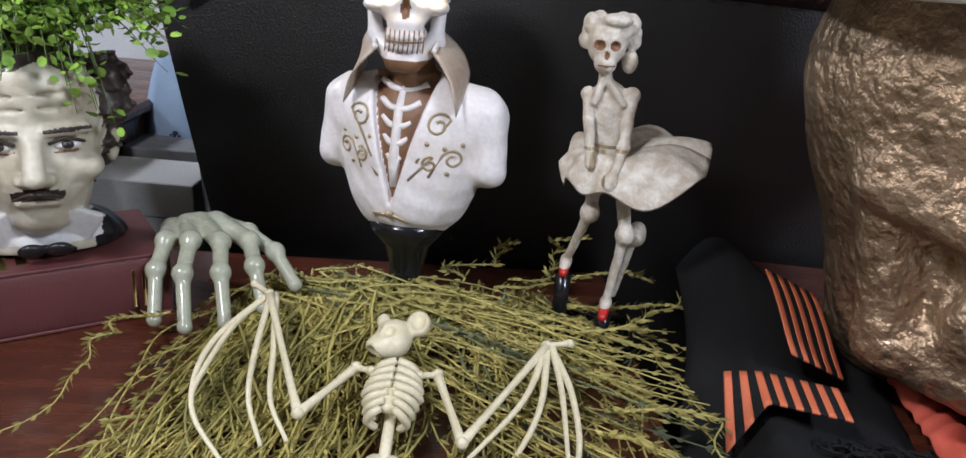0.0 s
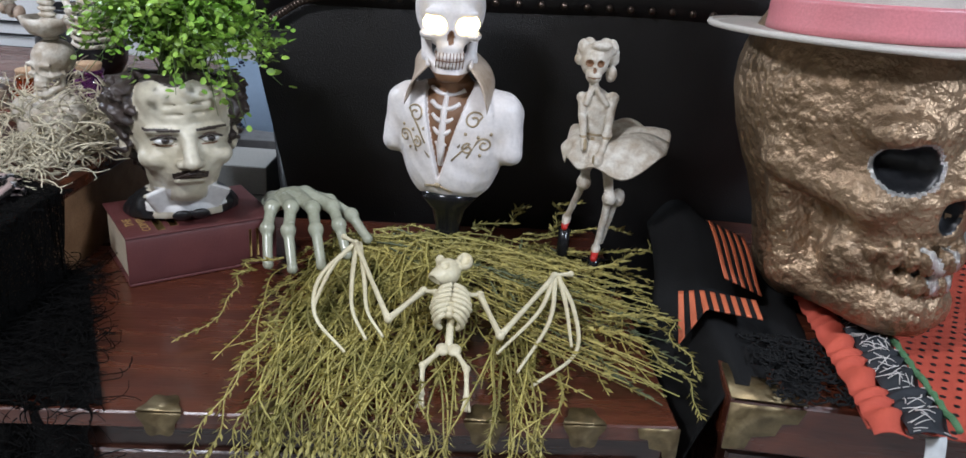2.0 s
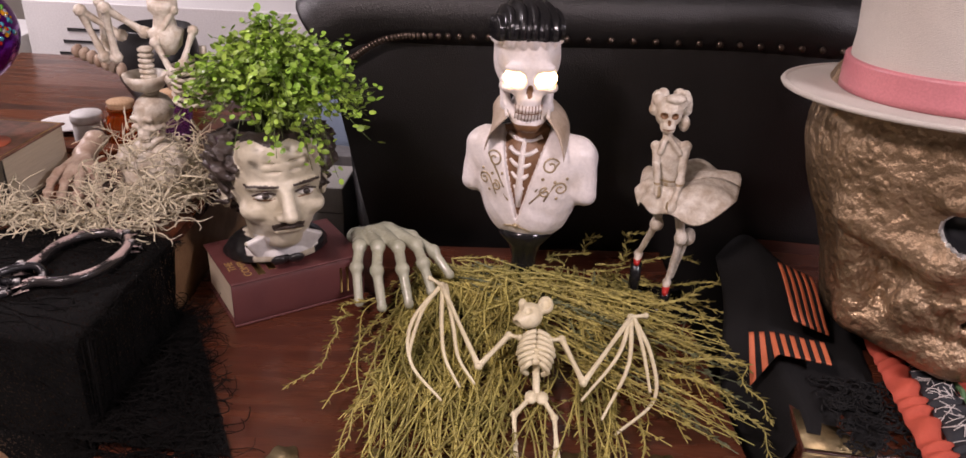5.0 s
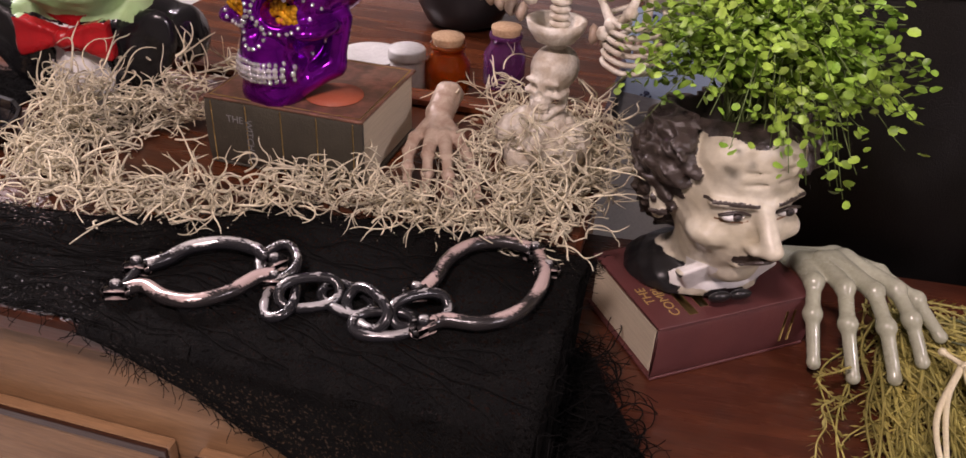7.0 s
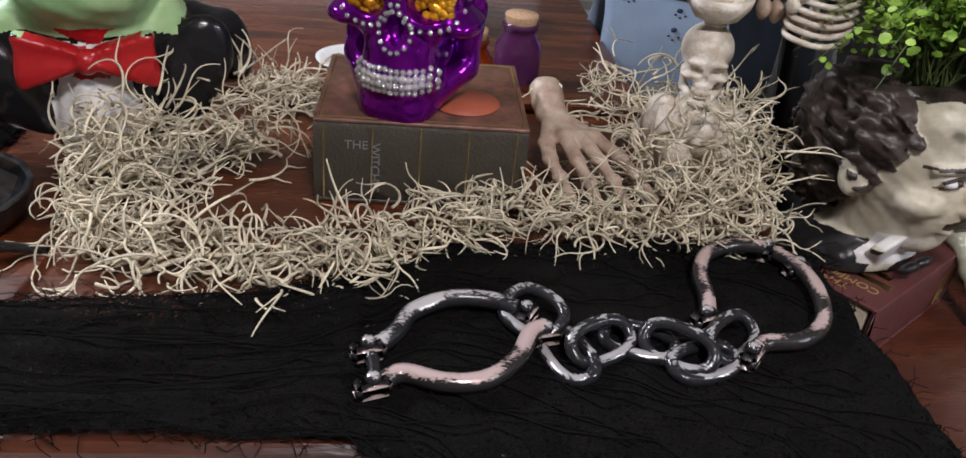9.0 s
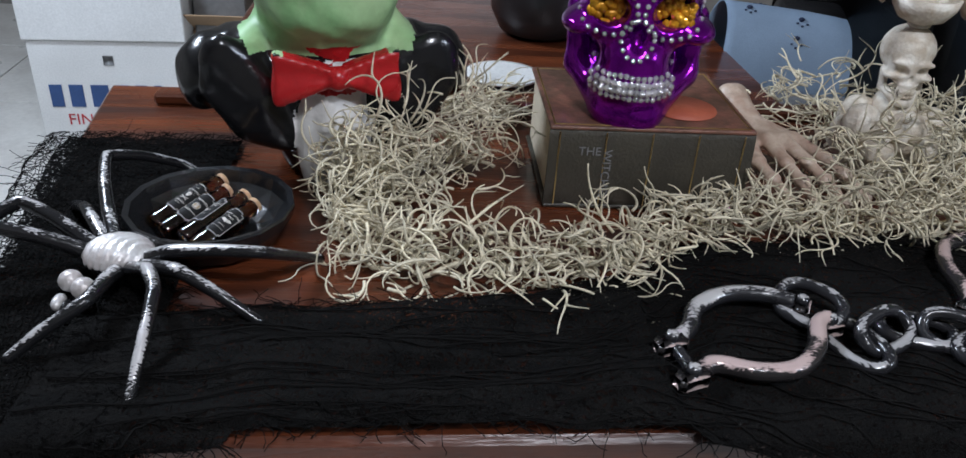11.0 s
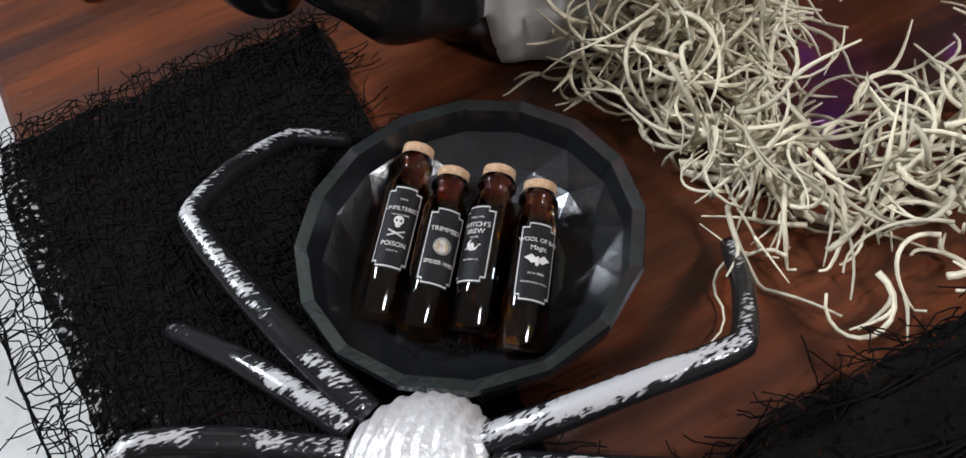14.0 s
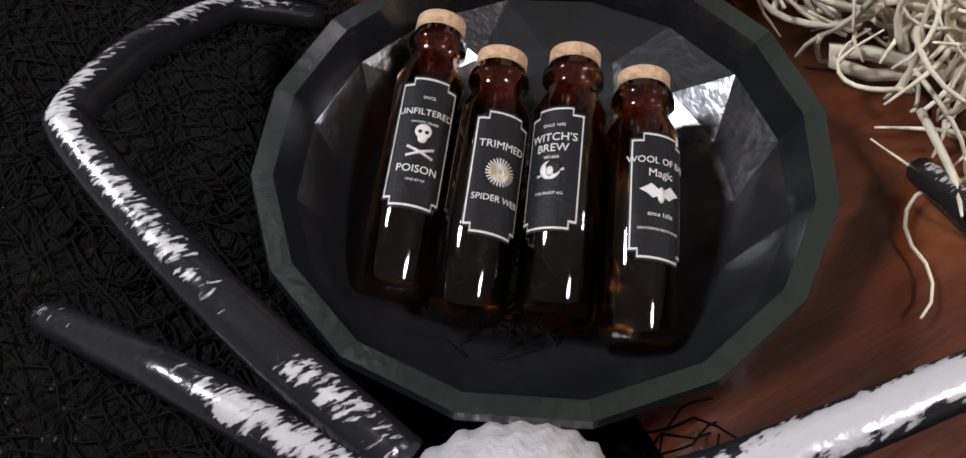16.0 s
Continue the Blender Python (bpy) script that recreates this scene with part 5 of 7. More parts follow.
solid("black_garment", Geo().sheet(jacket, 30, 36, "blackcloth", 0.006), Matrix.Identity(4), "crumpled black cloth garment draped on the chest corner", "cloth")
lace = Geo()
r = random.Random(5)
for k in range(150):
    x, y = r.uniform(0.52, 0.63), r.uniform(0.70, 0.87)
    a = r.uniform(0, 6.28)
    rr = r.uniform(0.006, 0.014)
    lace.tube([(x + rr * math.cos(a + t), y + rr * math.sin(a + t), 0.652 + 0.006 * r.random()) for t in (0, 0.9, 1.8, 2.7, 3.6)], 0.0016, "blackcloth", 4)
tagged(solid("lace_trim", lace, Matrix.Identity(4), "black lace trim lying on the chest", "lace"), kind="stuff")


def polka(u, v):
    x = 0.665 + 0.50 * u - 0.05 * (1 - v)
    return (x, 0.665 + 0.62 * v - 0.03 * u, 0.650 + 0.010 * math.sin(7 * u + 3 * v) * v + 0.004 * math.sin(19 * u))


dress = thing("dress", pose(0, 0, 0), "orange-red dress with black polka dots and ruffles", "dress")
part("skirt", Geo().sheet(polka, 30, 30, "redcloth", 0.004), dress)
dots = Geo()
for i in range(26):
    for j in range(30):
        u, v = (i + 0.5 * (j % 2) + 0.4) / 26, (j + 0.5) / 30
        if u < 1:
            p = Vector(polka(u, v))
            dots.add([p + Vector((0.0042 * math.cos(t), 0.0042 * math.sin(t), 0.0009)) for t in [math.pi * q / 4 for q in range(8)]], [list(range(8))], "black")
tagged(part("polka_dots", dots, dress), kind="stuff")


def ruffle(x0, x1, w, zz):
    def fn(u, v):
        y = 1.0 - 0.37 * u
        x = x0 + (x1 - x0) * u + w * v
        return (x, y, zz + 0.0055 * math.sin(74 * u + 3 * v + 2 * math.sin(23 * u)) * (0.4 + v) + 0.010 * math.sin(math.pi * v))
    return fn


part("ruffle", Geo().sheet(ruffle(0.625, 0.605, 0.045, 0.664), 90, 6, "redcloth", 0.002), dress, "gathered red ruffle")
wf = ruffle(0.668, 0.645, 0.055, 0.668)
wb = part("web_ruffle", Geo().sheet(wf, 90, 6, "webcloth", 0.002), dress, "black ruffle with white web print")
web = Geo()
for k in range(110):
    u, v = r.random(), r.uniform(0.1, 0.9)
    a = r.uniform(0, 6.28)
    pts = []
    for t in range(4):
        uu, vv = u + 0.012 * t * math.cos(a), v + 0.14 * t * math.sin(a)
        if 0 < uu < 1 and 0 < vv < 1:
            p = Vector(wf(uu, vv))
            pts.append(p + Vector((0, 0, 0.0012)))
    if len(pts) > 1:
        web.tube(pts, 0.0007, "labelwhite", 4)
tagged(part("web_print", web, dress), kind="stuff")
part("glitter_edge", Geo().tube([Vector(ruffle(0.722, 0.70, 0.0, 0.676)(k / 40, 0)) for k in range(41)], 0.0045, "greencloth", 6), dress, "green glitter edging")
tag = thing("cloth_tag", pose(0.690, 0.660, 0.640, 0, 0, 10), "white fabric label hanging from the dress", "label")
part("strip", Geo().sheet(lambda u, v: (-0.014 + 0.028 * u, -0.006 - 0.012 * v, 0.010 - 0.05 * v ** 1.5), 3, 8, "paper", 0.001), tag)
part("print_bar", Geo().box((0.0, -0.022, -0.02), (0.004, 0.0008, 0.022), "greyink", 0.0002), tag)

# ---- things on the long desk ----
b2 = book("old_book", pose(-0.9465, 1.150, 0.7515, 0, 0, -1), 0.232, 0.198, 0.100, "bookgreen", "pages", "thick old green-brown leather book lying flat under the purple skull", top="booktop")
letters("THE", 0.014, "greyink", b2, pose(-0.070, -0.1015, 0.072, 90, 0, 0))
letters("WITCHES", 0.014, "greyink", b2, pose(-0.050, -0.1015, 0.045, 90, 90, 0))
for k in range(5):
    part("gilt_line", Geo().box((-0.105 + 0.052 * k, -0.1012, 0.05), (0.0015, 0.0008, 0.09), "goldink", 0.0002), b2)
fil = Geo()
for sx, sy, lx, ly in ((0, -0.092, 0.222, 0.002), (0, 0.092, 0.222, 0.002), (-0.110, 0, 0.002, 0.184), (0.110, 0, 0.002, 0.184)):
    fil.box((sx, sy, 0.1003), (lx, ly, 0.0008), "goldink", 0.0002)
part("gilt_frame", fil, b2)
solid("round_card", Geo().lathe([(0.04, 0), (0.04, 0.001), (0.0, 0.0012)], "coppercard", 28), pose(-0.90, 1.115, 0.8525), "flat round orange card on the book", "card")

# jewelled purple skull
g = Geo()
PS = 0.183


def gemskull(P):
    d = skull_field(P, PS, 1.02, False, True, True)
    d = join(d, ell(P / PS, (0, -0.36, -0.44), (0.24, 0.22, 0.20)) * PS, 0.012)
    return join(d, ell(P / PS, (0, -0.36, -0.62), (0.21, 0.17, 0.11)) * PS, 0.014)


shape(g, gemskull, (-0.11, -0.13, -0.14), (0.11, 0.15, 0.16), 0.003, lambda x, y, z: "purple")
r = random.Random(21)
for sx in (-1, 1):
    ex, ez = sx * 0.19 * PS, 0.0
    for k in range(20):
        a = 2 * math.pi * k / 20
        x, z = ex + 0.031 * math.cos(a), ez + 0.027 * math.sin(a)
        g.ball((x, front(gemskull, x, z) - 0.0012, z), 0.0031, "gem", 6)
    for k in range(34):
        a, rr = r.uniform(0, 6.28), 0.021 * math.sqrt(r.random())
        x, z = ex + rr * math.cos(a), ez + rr * 0.85 * math.sin(a)
        g.ball((x, -0.078 + 0.2 * rr, z), (0.0062, 0.005, 0.0055), "yellowgem", 5)
for k in range(15):
    a = 2 * math.pi * k / 15
    x, z = 0.017 * math.cos(a), -0.15 * PS + 0.021 * math.sin(a)
    g.ball((x, front(gemskull, x, z) - 0.001, z), 0.003, "gem", 6)
for row, (z, s) in enumerate(((-0.066, 0.0034), (-0.074, 0.0044), (-0.0815, 0.0046), (-0.089, 0.0034))):
    for k in range(15):
        x = -0.043 + 0.086 * k / 14
        y = front(gemskull, x, z)
        g.ball((x, y - 0.001, z + r.uniform(-0.001, 0.001)), (s, s, s * 1.1), "gem", 6)
for k in range(900):
    a, e = r.uniform(-2.3, 2.3), r.uniform(-0.1, 1.5)
    d = np.array([math.sin(a) * math.cos(e), -math.cos(a) * math.cos(e), math.sin(e)])
    ts = np.linspace(0.16, 0.02, 160)
    c0 = np.array([0, 0.02, 0.035])
    fld = gemskull(c0 + ts[:, None] * d)
    hit = int(np.argmax(fld < 0))
    p = c0 + ts[hit] * d
    if p[2] < 0.030 + 0.02 * max(0, abs(a) - 1.0):
        continue
    side = abs(a) > 1.05
    key = r.choice(["greengem", "redgem", "gem", "yellowgem", "teal"]) if side else r.choice(["pearl", "pearl", "pearl", "gem", "redgem"])
    g.ball(p, r.uniform(0.003, 0.0055) if side or key != "pearl" else r.uniform(0.005, 0.0085), key, 8)
solid("jewelled_skull", g, pose(-0.960, 1.150, 0.976, 0, 0, -13), "shiny purple skull set with pearls, crystals and amber eyes", "decoration")

# green monster bust in black jacket


def monster(P):
    d = cap(P, (0, 0.03, 0.12), (0, 0.025, 0.03), 0.092, 0.066)
    d = join(d, cap(P, (-0.095, 0.03, 0.118), (0.095, 0.03, 0.118), 0.046), 0.04)
    d = np.maximum(d, 0.001 - P[..., 2])
    for sx in (-1, 1):
        # standing collar, broad lapel and the cut end of the shoulder
        d = join(d, cap(P, (sx * 0.060, 0.035, 0.185), (sx * 0.085, -0.020, 0.150), 0.020, 0.022), 0.012)
        q = spin(P, sx * 32, 1, (sx * 0.09, -0.04, 0.10))
        d = join(d, ell(q, (sx * 0.088, -0.038, 0.105), (0.042, 0.020, 0.075)), 0.010)
        d = join(d, ell(P, (sx * 0.138, 0.020, 0.118), (0.030, 0.046, 0.044)), 0.014)
        d = cut(d, cap(P, (sx * 0.108, -0.075, 0.185), (sx * 0.085, -0.075, 0.040), 0.004), 0.012)
        d = d + 0.0022 * np.sin((P[..., 0] * sx * 0.9 + P[..., 2] * 0.5) * 90) * (P[..., 2] > 0.03)
    d = d + wobble(P, 45, 0.0025)
    n = cap(P, (0, 0.02, 0.1), (0, 0.0, 0.22), 0.068, 0.07)
    n = join(n, ell(P, (0, -0.01, 0.255), (0.088, 0.09, 0.085)), 0.03)
    n = join(n, ell(P, (0, -0.055, 0.205), (0.06, 0.04, 0.026)), 0.02)
    n = join(n, rbox(P, (0, 0.0, 0.34), (0.085, 0.085, 0.075), 0.03), 0.03)
    n = join(n, ell(P, (0, -0.09, 0.285), (0.016, 0.022, 0.024)), 0.012)
    n = cut(n, cap(P, (-0.04, -0.105, 0.232), (0.04, -0.105, 0.232), 0.003), 0.01)
    for sx in (-1, 1):
        n = cut(n, ell(P, (sx * 0.036, -0.1, 0.315), (0.02, 0.02, 0.012)), 0.012)
    n = n + wobble(P, 60, 0.002)
    shirt = np.maximum(ell(P, (0, -0.03, 0.05), (0.045, 0.045, 0.10)), 0.002 - P[..., 2]) + 0.002 * np.sin(P[..., 0] * 190)
    d = np.minimum(np.minimum(d, n), shirt)
    for sx in (-1, 1):
        # bow wings widen outwards, with folds from the knot
        wx = np.clip(np.abs(P[..., 0]) - 0.008, 0, 0.06)
        b = rbox(P, (sx * 0.038, -0.076, 0.138), (0.030, 0.011, 0.030), 0.005)
        b = np.maximum(b, np.abs(P[..., 2] - 0.138) - 0.011 - 0.34 * wx)
        b = np.maximum(b, -sx * P[..., 0]) + 0.0016 * np.sin((P[..., 2] - 0.138) / (wx + 0.02) * 9)
        d = np.minimum(d, b)
    return np.minimum(d, ell(P, (0, -0.082, 0.138), (0.012, 0.013, 0.014)))


def monster_paint(x, y, z):
    if abs(x) < 0.07 and y < -0.058 and 0.112 < z < 0.166:
        return "redpaint"
    if z > 0.37 or (z > 0.33 and y > 0.02):
        return "hair"
    if z > 0.155 and x * x + (y + 0.005) ** 2 < 0.098 ** 2:
        return "greenskin"
    if abs(x) < 0.046 and y < -0.045 and z <= 0.15:
        return "white"
    return "gloss"


g = Geo()
shape(g, monster, (-0.19, -0.13, -0.01), (0.19, 0.13, 0.43), 0.0038, monster_paint)
solid("monster_bust", g, pose(-1.312, 1.160, 0.7505, 0, 0, 12), "green-skinned monster bust in black jacket with red bow tie", "statue")

# curly dried moss


def moss_path(pts, count, width, heap, seed, name, label):
    rr = random.Random(seed)
    line = curve3([(x, y, 0.755) for x, y in pts], 10)
    gg = Geo()
    for k in range(int(count * 0.8)):
        t = rr.random() * (len(line) - 1)
        c = line[int(t)].lerp(line[min(int(t) + 1, len(line) - 1)], t - int(t))
        off = Vector((rr.gauss(0, width * 0.55), rr.gauss(0, width * 0.55), 0))
        h = heap * math.exp(-(off.length / width) ** 2) * rr.random() + 0.003
        p = Vector((c.x + off.x, c.y + off.y, 0.7535 + h))
        if off.length > width * 1.25 or (Vector((p.x, p.y)) - Vector((-1.418, 0.977))).length < 0.122:
            continue
        a, el = rr.uniform(0, 6.28), rr.uniform(-0.2, 1.0)
        d = Vector((math.cos(a) * math.cos(el), math.sin(a) * math.cos(el), math.sin(el)))
        axis = Vector((rr.gauss(0, 0.6), rr.gauss(0, 0.6), rr.choice((-1, 1)) * rr.uniform(0.5, 1.2))).normalized()
        curl = rr.uniform(0.12, 0.50)
        step = rr.uniform(0.0040, 0.0076)
        pp = [p.copy()]
        for i in range(12):
            d = (d + axis.cross(d) * curl + Vector((0, 0, -0.06))).normalized()
            if i == 8 and rr.random() < 0.5:
                curl = -curl
            p = p + d * step
            if p.z < 0.7545:
                p.z = 0.7545
                d.z = abs(d.z) * 0.4
            pp.append(p.copy())
        if any((Vector((q.x, q.y)) - Vector((-1.418, 0.977))).length < 0.098 for q in pp):
            continue
        w = rr.uniform(0.0011, 0.0020)
        for fork in range(rr.choice((1, 1, 2))):
            b0 = rr.randint(2, 9)
            q, e = pp[b0].copy(), (pp[b0 + 1] - pp[b0 - 1]).normalized()
            turn, bp = rr.choice((-1, 1)) * rr.uniform(0.5, 0.9), [pp[b0].copy()]
            for i in range(6):
                e = (e + axis.cross(e) * turn).normalized()
                turn *= 0.45
                q = q + e * step * 0.7
                q.z = max(q.z, 0.7545)
                bp.append(q.copy())
            if all((Vector((q.x, q.y)) - Vector((-1.418, 0.977))).length > 0.098 for q in bp):
                gg.tube(bp, [w * (0.75 - 0.08 * i) for i in range(7)], "moss", 5)
        gg.tube(pp, [w * (1.0 - 0.05 * i) for i in range(len(pp))], "moss", 5)
    trunk = [p + Vector((0.02 * math.sin(i * 0.7), 0.015 * math.cos(i * 0.9), 0.006 + 0.004 * math.sin(i))) for i, p in enumerate(line)]
    gg.tube(trunk, 0.0026, "moss", 6)
    return tagged(solid(name, gg, Matrix.Identity(4), label, "moss"), kind="stuff")


moss_path([(-1.290, 0.985), (-1.270, 0.955), (-1.22, 0.915), (-1.13, 0.905), (-1.04, 0.91), (-0.98, 0.95)], 400, 0.050, 0.048, 1, "dried_moss", "tangled pale green dried moss strands on the desk")
moss_path([(-1.295, 1.015), (-1.265, 1.040), (-1.21, 1.08), (-1.13, 1.15)], 480, 0.050, 0.115, 2, "dried_moss", "tangled dried moss piled before the bust")
moss_path([(-0.98, 0.955), (-0.90, 1.00), (-0.81, 1.01), (-0.72, 0.995), (-0.62, 1.005), (-0.55, 1.03)], 380, 0.042, 0.045, 3, "dried_moss", "tangled pale dried moss strands before the book")
moss_path([(-0.70, 1.12), (-0.62, 1.10), (-0.56, 1.12), (-0.54, 1.2), (-0.62, 1.24), (-0.72, 1.26)], 620, 0.070, 0.12, 4, "dried_moss", "heap of dried moss round the skeleton candle holder")
moss_path([(-1.17, 1.32), (-1.08, 1.30)], 120, 0.03, 0.05, 6, "dried_moss", "small tuft of dried moss behind the book")

# second skeleton hand with its wrist
PALM2 = [[(-0.775, 1.265, 0.815), (-0.778, 1.20, 0.803), (-0.786, 1.145, 0.793), (-0.785, 1.115, 0.786)], [(-0.772, 1.20, 0.805), (-0.768, 1.15, 0.800), (-0.760, 1.105, 0.790)],
         [(-0.770, 1.20, 0.805), (-0.752, 1.15, 0.802), (-0.738, 1.105, 0.791)], [(-0.768, 1.20, 0.805), (-0.738, 1.155, 0.800), (-0.716, 1.120, 0.791)]]
FING2 = [[(-0.785, 1.115, 0.786), (-0.778, 1.085, 0.778), (-0.770, 1.055, 0.768)], [(-0.760, 1.105, 0.790), (-0.752, 1.075, 0.780), (-0.745, 1.040, 0.766)],
         [(-0.738, 1.105, 0.791), (-0.728, 1.075, 0.782), (-0.718, 1.042, 0.767)], [(-0.716, 1.120, 0.791), (-0.704, 1.092, 0.783), (-0.690, 1.058, 0.768)]]


def hand2(P):
    P = P.copy()
    P[..., 0] = -0.752 + (P[..., 0] + 0.752) / 1.22
    d = hand_field(PALM2, FING2, 0.0072)(P) * 0.95
    w = cap(P, (-0.775, 1.215, 0.803), (-0.776, 1.262, 0.815), 0.017, 0.018)
    return join(d, w + wobble(P, 120, 0.0012), 0.012)


g = Geo()
shape(g, hand2, (-0.84, 1.02, 0.75), (-0.65, 1.335, 0.86), 0.002, lambda x, y, z: "brownbone")
solid("skeleton_hand", g, Matrix.Identity(4), "brownish skeleton hand with wrapped wrist lying in the moss", "decoration")

# skeleton candle holder
g = Geo()
shape(g, lambda P: skull_field(P, 0.062, 1.0), (-0.04, -0.05, -0.055), (0.04, 0.055, 0.055), 0.0018, lambda x, y, z: "bone")
for k in range(9):
    g.lathe([(0.008, 0), (0.013, 0.003), (0.014, 0.006), (0.009, 0.0095)], "bone", 14, pose(0.002 + 0.001 * math.sin(k), 0.005, 0.045 + 0.0095 * k))
g.lathe([(0.010, 0.052), (0.026, 0.058), (0.036, 0.072), (0.039, 0.084), (0.034, 0.084), (0.028, 0.073), (0.010, 0.064)], "bone", 24)


def limb(pts, w=0.006):
    p = [Vector(q) for q in pts]
    for a, b in zip(p, p[1:]):
        g.tube([a, a.lerp(b, 0.1), a.lerp(b, 0.5), a.lerp(b, 0.9), b], [w * 1.5, w, w * 0.75, w, w * 1.5], "bone", 8)
        g.ball(a, w * 1.6, "bone", 8)
    g.ball(p[-1], w * 1.6, "bone", 8)


for k in range(7):
    sx = 0.045 + 0.015 * k
    g.lathe([(0.008, 0), (0.014, 0.004), (0.008, 0.012)], "brownbone", 12, pose(sx, 0, 0.075 - 0.002 * k, 0, 90, 20))
    g.lathe([(0.008, 0), (0.013, 0.004), (0.008, 0.012)], "brownbone", 12, pose(-sx, 0, 0.085 + 0.004 * k, 0, -90, 0))
limb([(-0.03, -0.01, 0.15), (-0.07, -0.05, 0.195), (-0.055, -0.03, 0.115)], 0.007)
limb([(0.02, -0.01, 0.16), (-0.015, -0.055, 0.205), (-0.02, -0.04, 0.12)], 0.007)
limb([(-0.075, 0.0, 0.20), (-0.095, 0.02, 0.13), (-0.07, 0.0, 0.10)], 0.006)
limb([(0.075, 0.0, 0.20), (0.055, -0.03, 0.15), (0.085, -0.035, 0.105)], 0.006)
limb([(0.11, 0.0, 0.17), (0.105, -0.03, 0.12), (0.075, -0.03, 0.09)], 0.006)
g.lathe([(0.012, 0.125), (0.024, 0.14), (0.03, 0.165), (0.02, 0.17), (0.016, 0.19), (0.024, 0.2), (0.024, 0.215), (0.0, 0.216)], "bone", 20, pose(0.055, 0.0, 0.0))
for k in range(6):
    zz = 0.06 + 0.011 * k
    g.tube(curve3([(0.09, 0.02, zz), (0.075, -0.025, zz - 0.004), (0.11, -0.045, zz - 0.008), (0.145, -0.02, zz - 0.004), (0.13, 0.02, zz)], 4), 0.0034, "bone", 6)
g.tube([(0.11, 0.02, 0.04), (0.11, 0.02, 0.14)], 0.006, "bone", 8)
for k in range(11):
    a = k * 0.62
    g.ball((0.045 * math.cos(a), 0.03 * math.sin(a) - 0.01, -0.075 - 0.02 * (k % 2)), (0.026, 0.026, 0.03), "bone", 10)
g.lathe([(0.05, -0.1455), (0.05, -0.12), (0.035, -0.08), (0.022, -0.04), (0.0, -0.035)], "bone", 20)
solid("skeleton_candle_holder", g, pose(-0.612, 1.165, 0.897, 0, 0, -14), "ivory candle holder of stacked skulls, spine and crouching skeletons", "decoration")
candle = solid("candle", Geo().lathe([(0.014, 0), (0.0145, 0.05), (0.013, 0.054), (0.0, 0.052)], "pearl", 18), pose(-0.5585, 1.152, 1.1135), "short pink candle in the skeleton holder", "candle")

# jars, lid, plate and pot on the cabinet


def jar(m, glass, label, rad, h):
    t = thing("jar", m, label, "jar", "corked jars")
    part("glass_body", Geo().lathe([(0.0, 0.002), (rad * 0.9, 0.0), (rad, 0.006), (rad, h * 0.62), (rad * 0.72, h * 0.80), (rad * 0.70, h * 0.9), (rad * 0.78, h * 0.92), (rad * 0.78, h), (rad * 0.66, h), (rad * 0.62, h * 0.8), (rad * 0.92, h * 0.6), (rad * 0.92, 0.01), (0, 0.008)], glass, 28), t)
    part("cork", Geo().lathe([(rad * 0.6, h * 0.9), (rad * 0.65, h), (rad * 0.72, h + 0.012), (rad * 0.7, h + 0.014), (0, h + 0.0142)], "cork", 24), t, "flat cork stopper")
    return t


jar(pose(-0.867, 1.530, 0.701), "orangeglass", "squat orange glass jar with cork stopper", 0.042, 0.092)
jar(pose(-0.776, 1.600, 0.701), "purpleglass", "squat violet glass jar with cork stopper", 0.040, 0.100)
wj = thing("lidded_jar", pose(-0.935, 1.50, 0.701), "small white lidded jar beside the orange jar", "jar")
part("body", Geo().lathe([(0.030, 0), (0.032, 0.005), (0.032, 0.06), (0.028, 0.066)], "white", 24), wj)
part("lid", Geo().lathe([(0.034, 0.064), (0.035, 0.068), (0.035, 0.08), (0.032, 0.084), (0, 0.086)], "white", 28), wj)
solid("white_plate", Geo().lathe([(0.035, 0), (0.04, 0.003), (0.066, 0.010), (0.068, 0.013), (0.06, 0.012), (0.04, 0.006), (0, 0.005)], "white", 40), pose(-1.055, 1.62, 0.7015), "small white scalloped plate on the cabinet", "plate")
solid("black_pot", Geo().lathe([(0.06, 0), (0.085, 0.01), (0.105, 0.05), (0.11, 0.10), (0.10, 0.15), (0.085, 0.17), (0.092, 0.185), (0.085, 0.187), (0.075, 0.16), (0.0, 0.15)], "black", 36), pose(-0.95, 1.92, 0.7015), "round matt black pot on the cabinet", "pot")


def sleeve(u, v):
    a = -0.2 + 3.5 * u
    x = -0.80 + 0.30 * v
    rr = 0.085 + 0.015 * v
    return (x + 0.02 * math.sin(3 * u), 1.455 + rr * 0.9 * math.cos(a) + 0.05 * (1 - v), 0.755 + rr * 1.35 * max(0.0, math.sin(a)) + 0.04 * (1 - v) * math.sin(a))


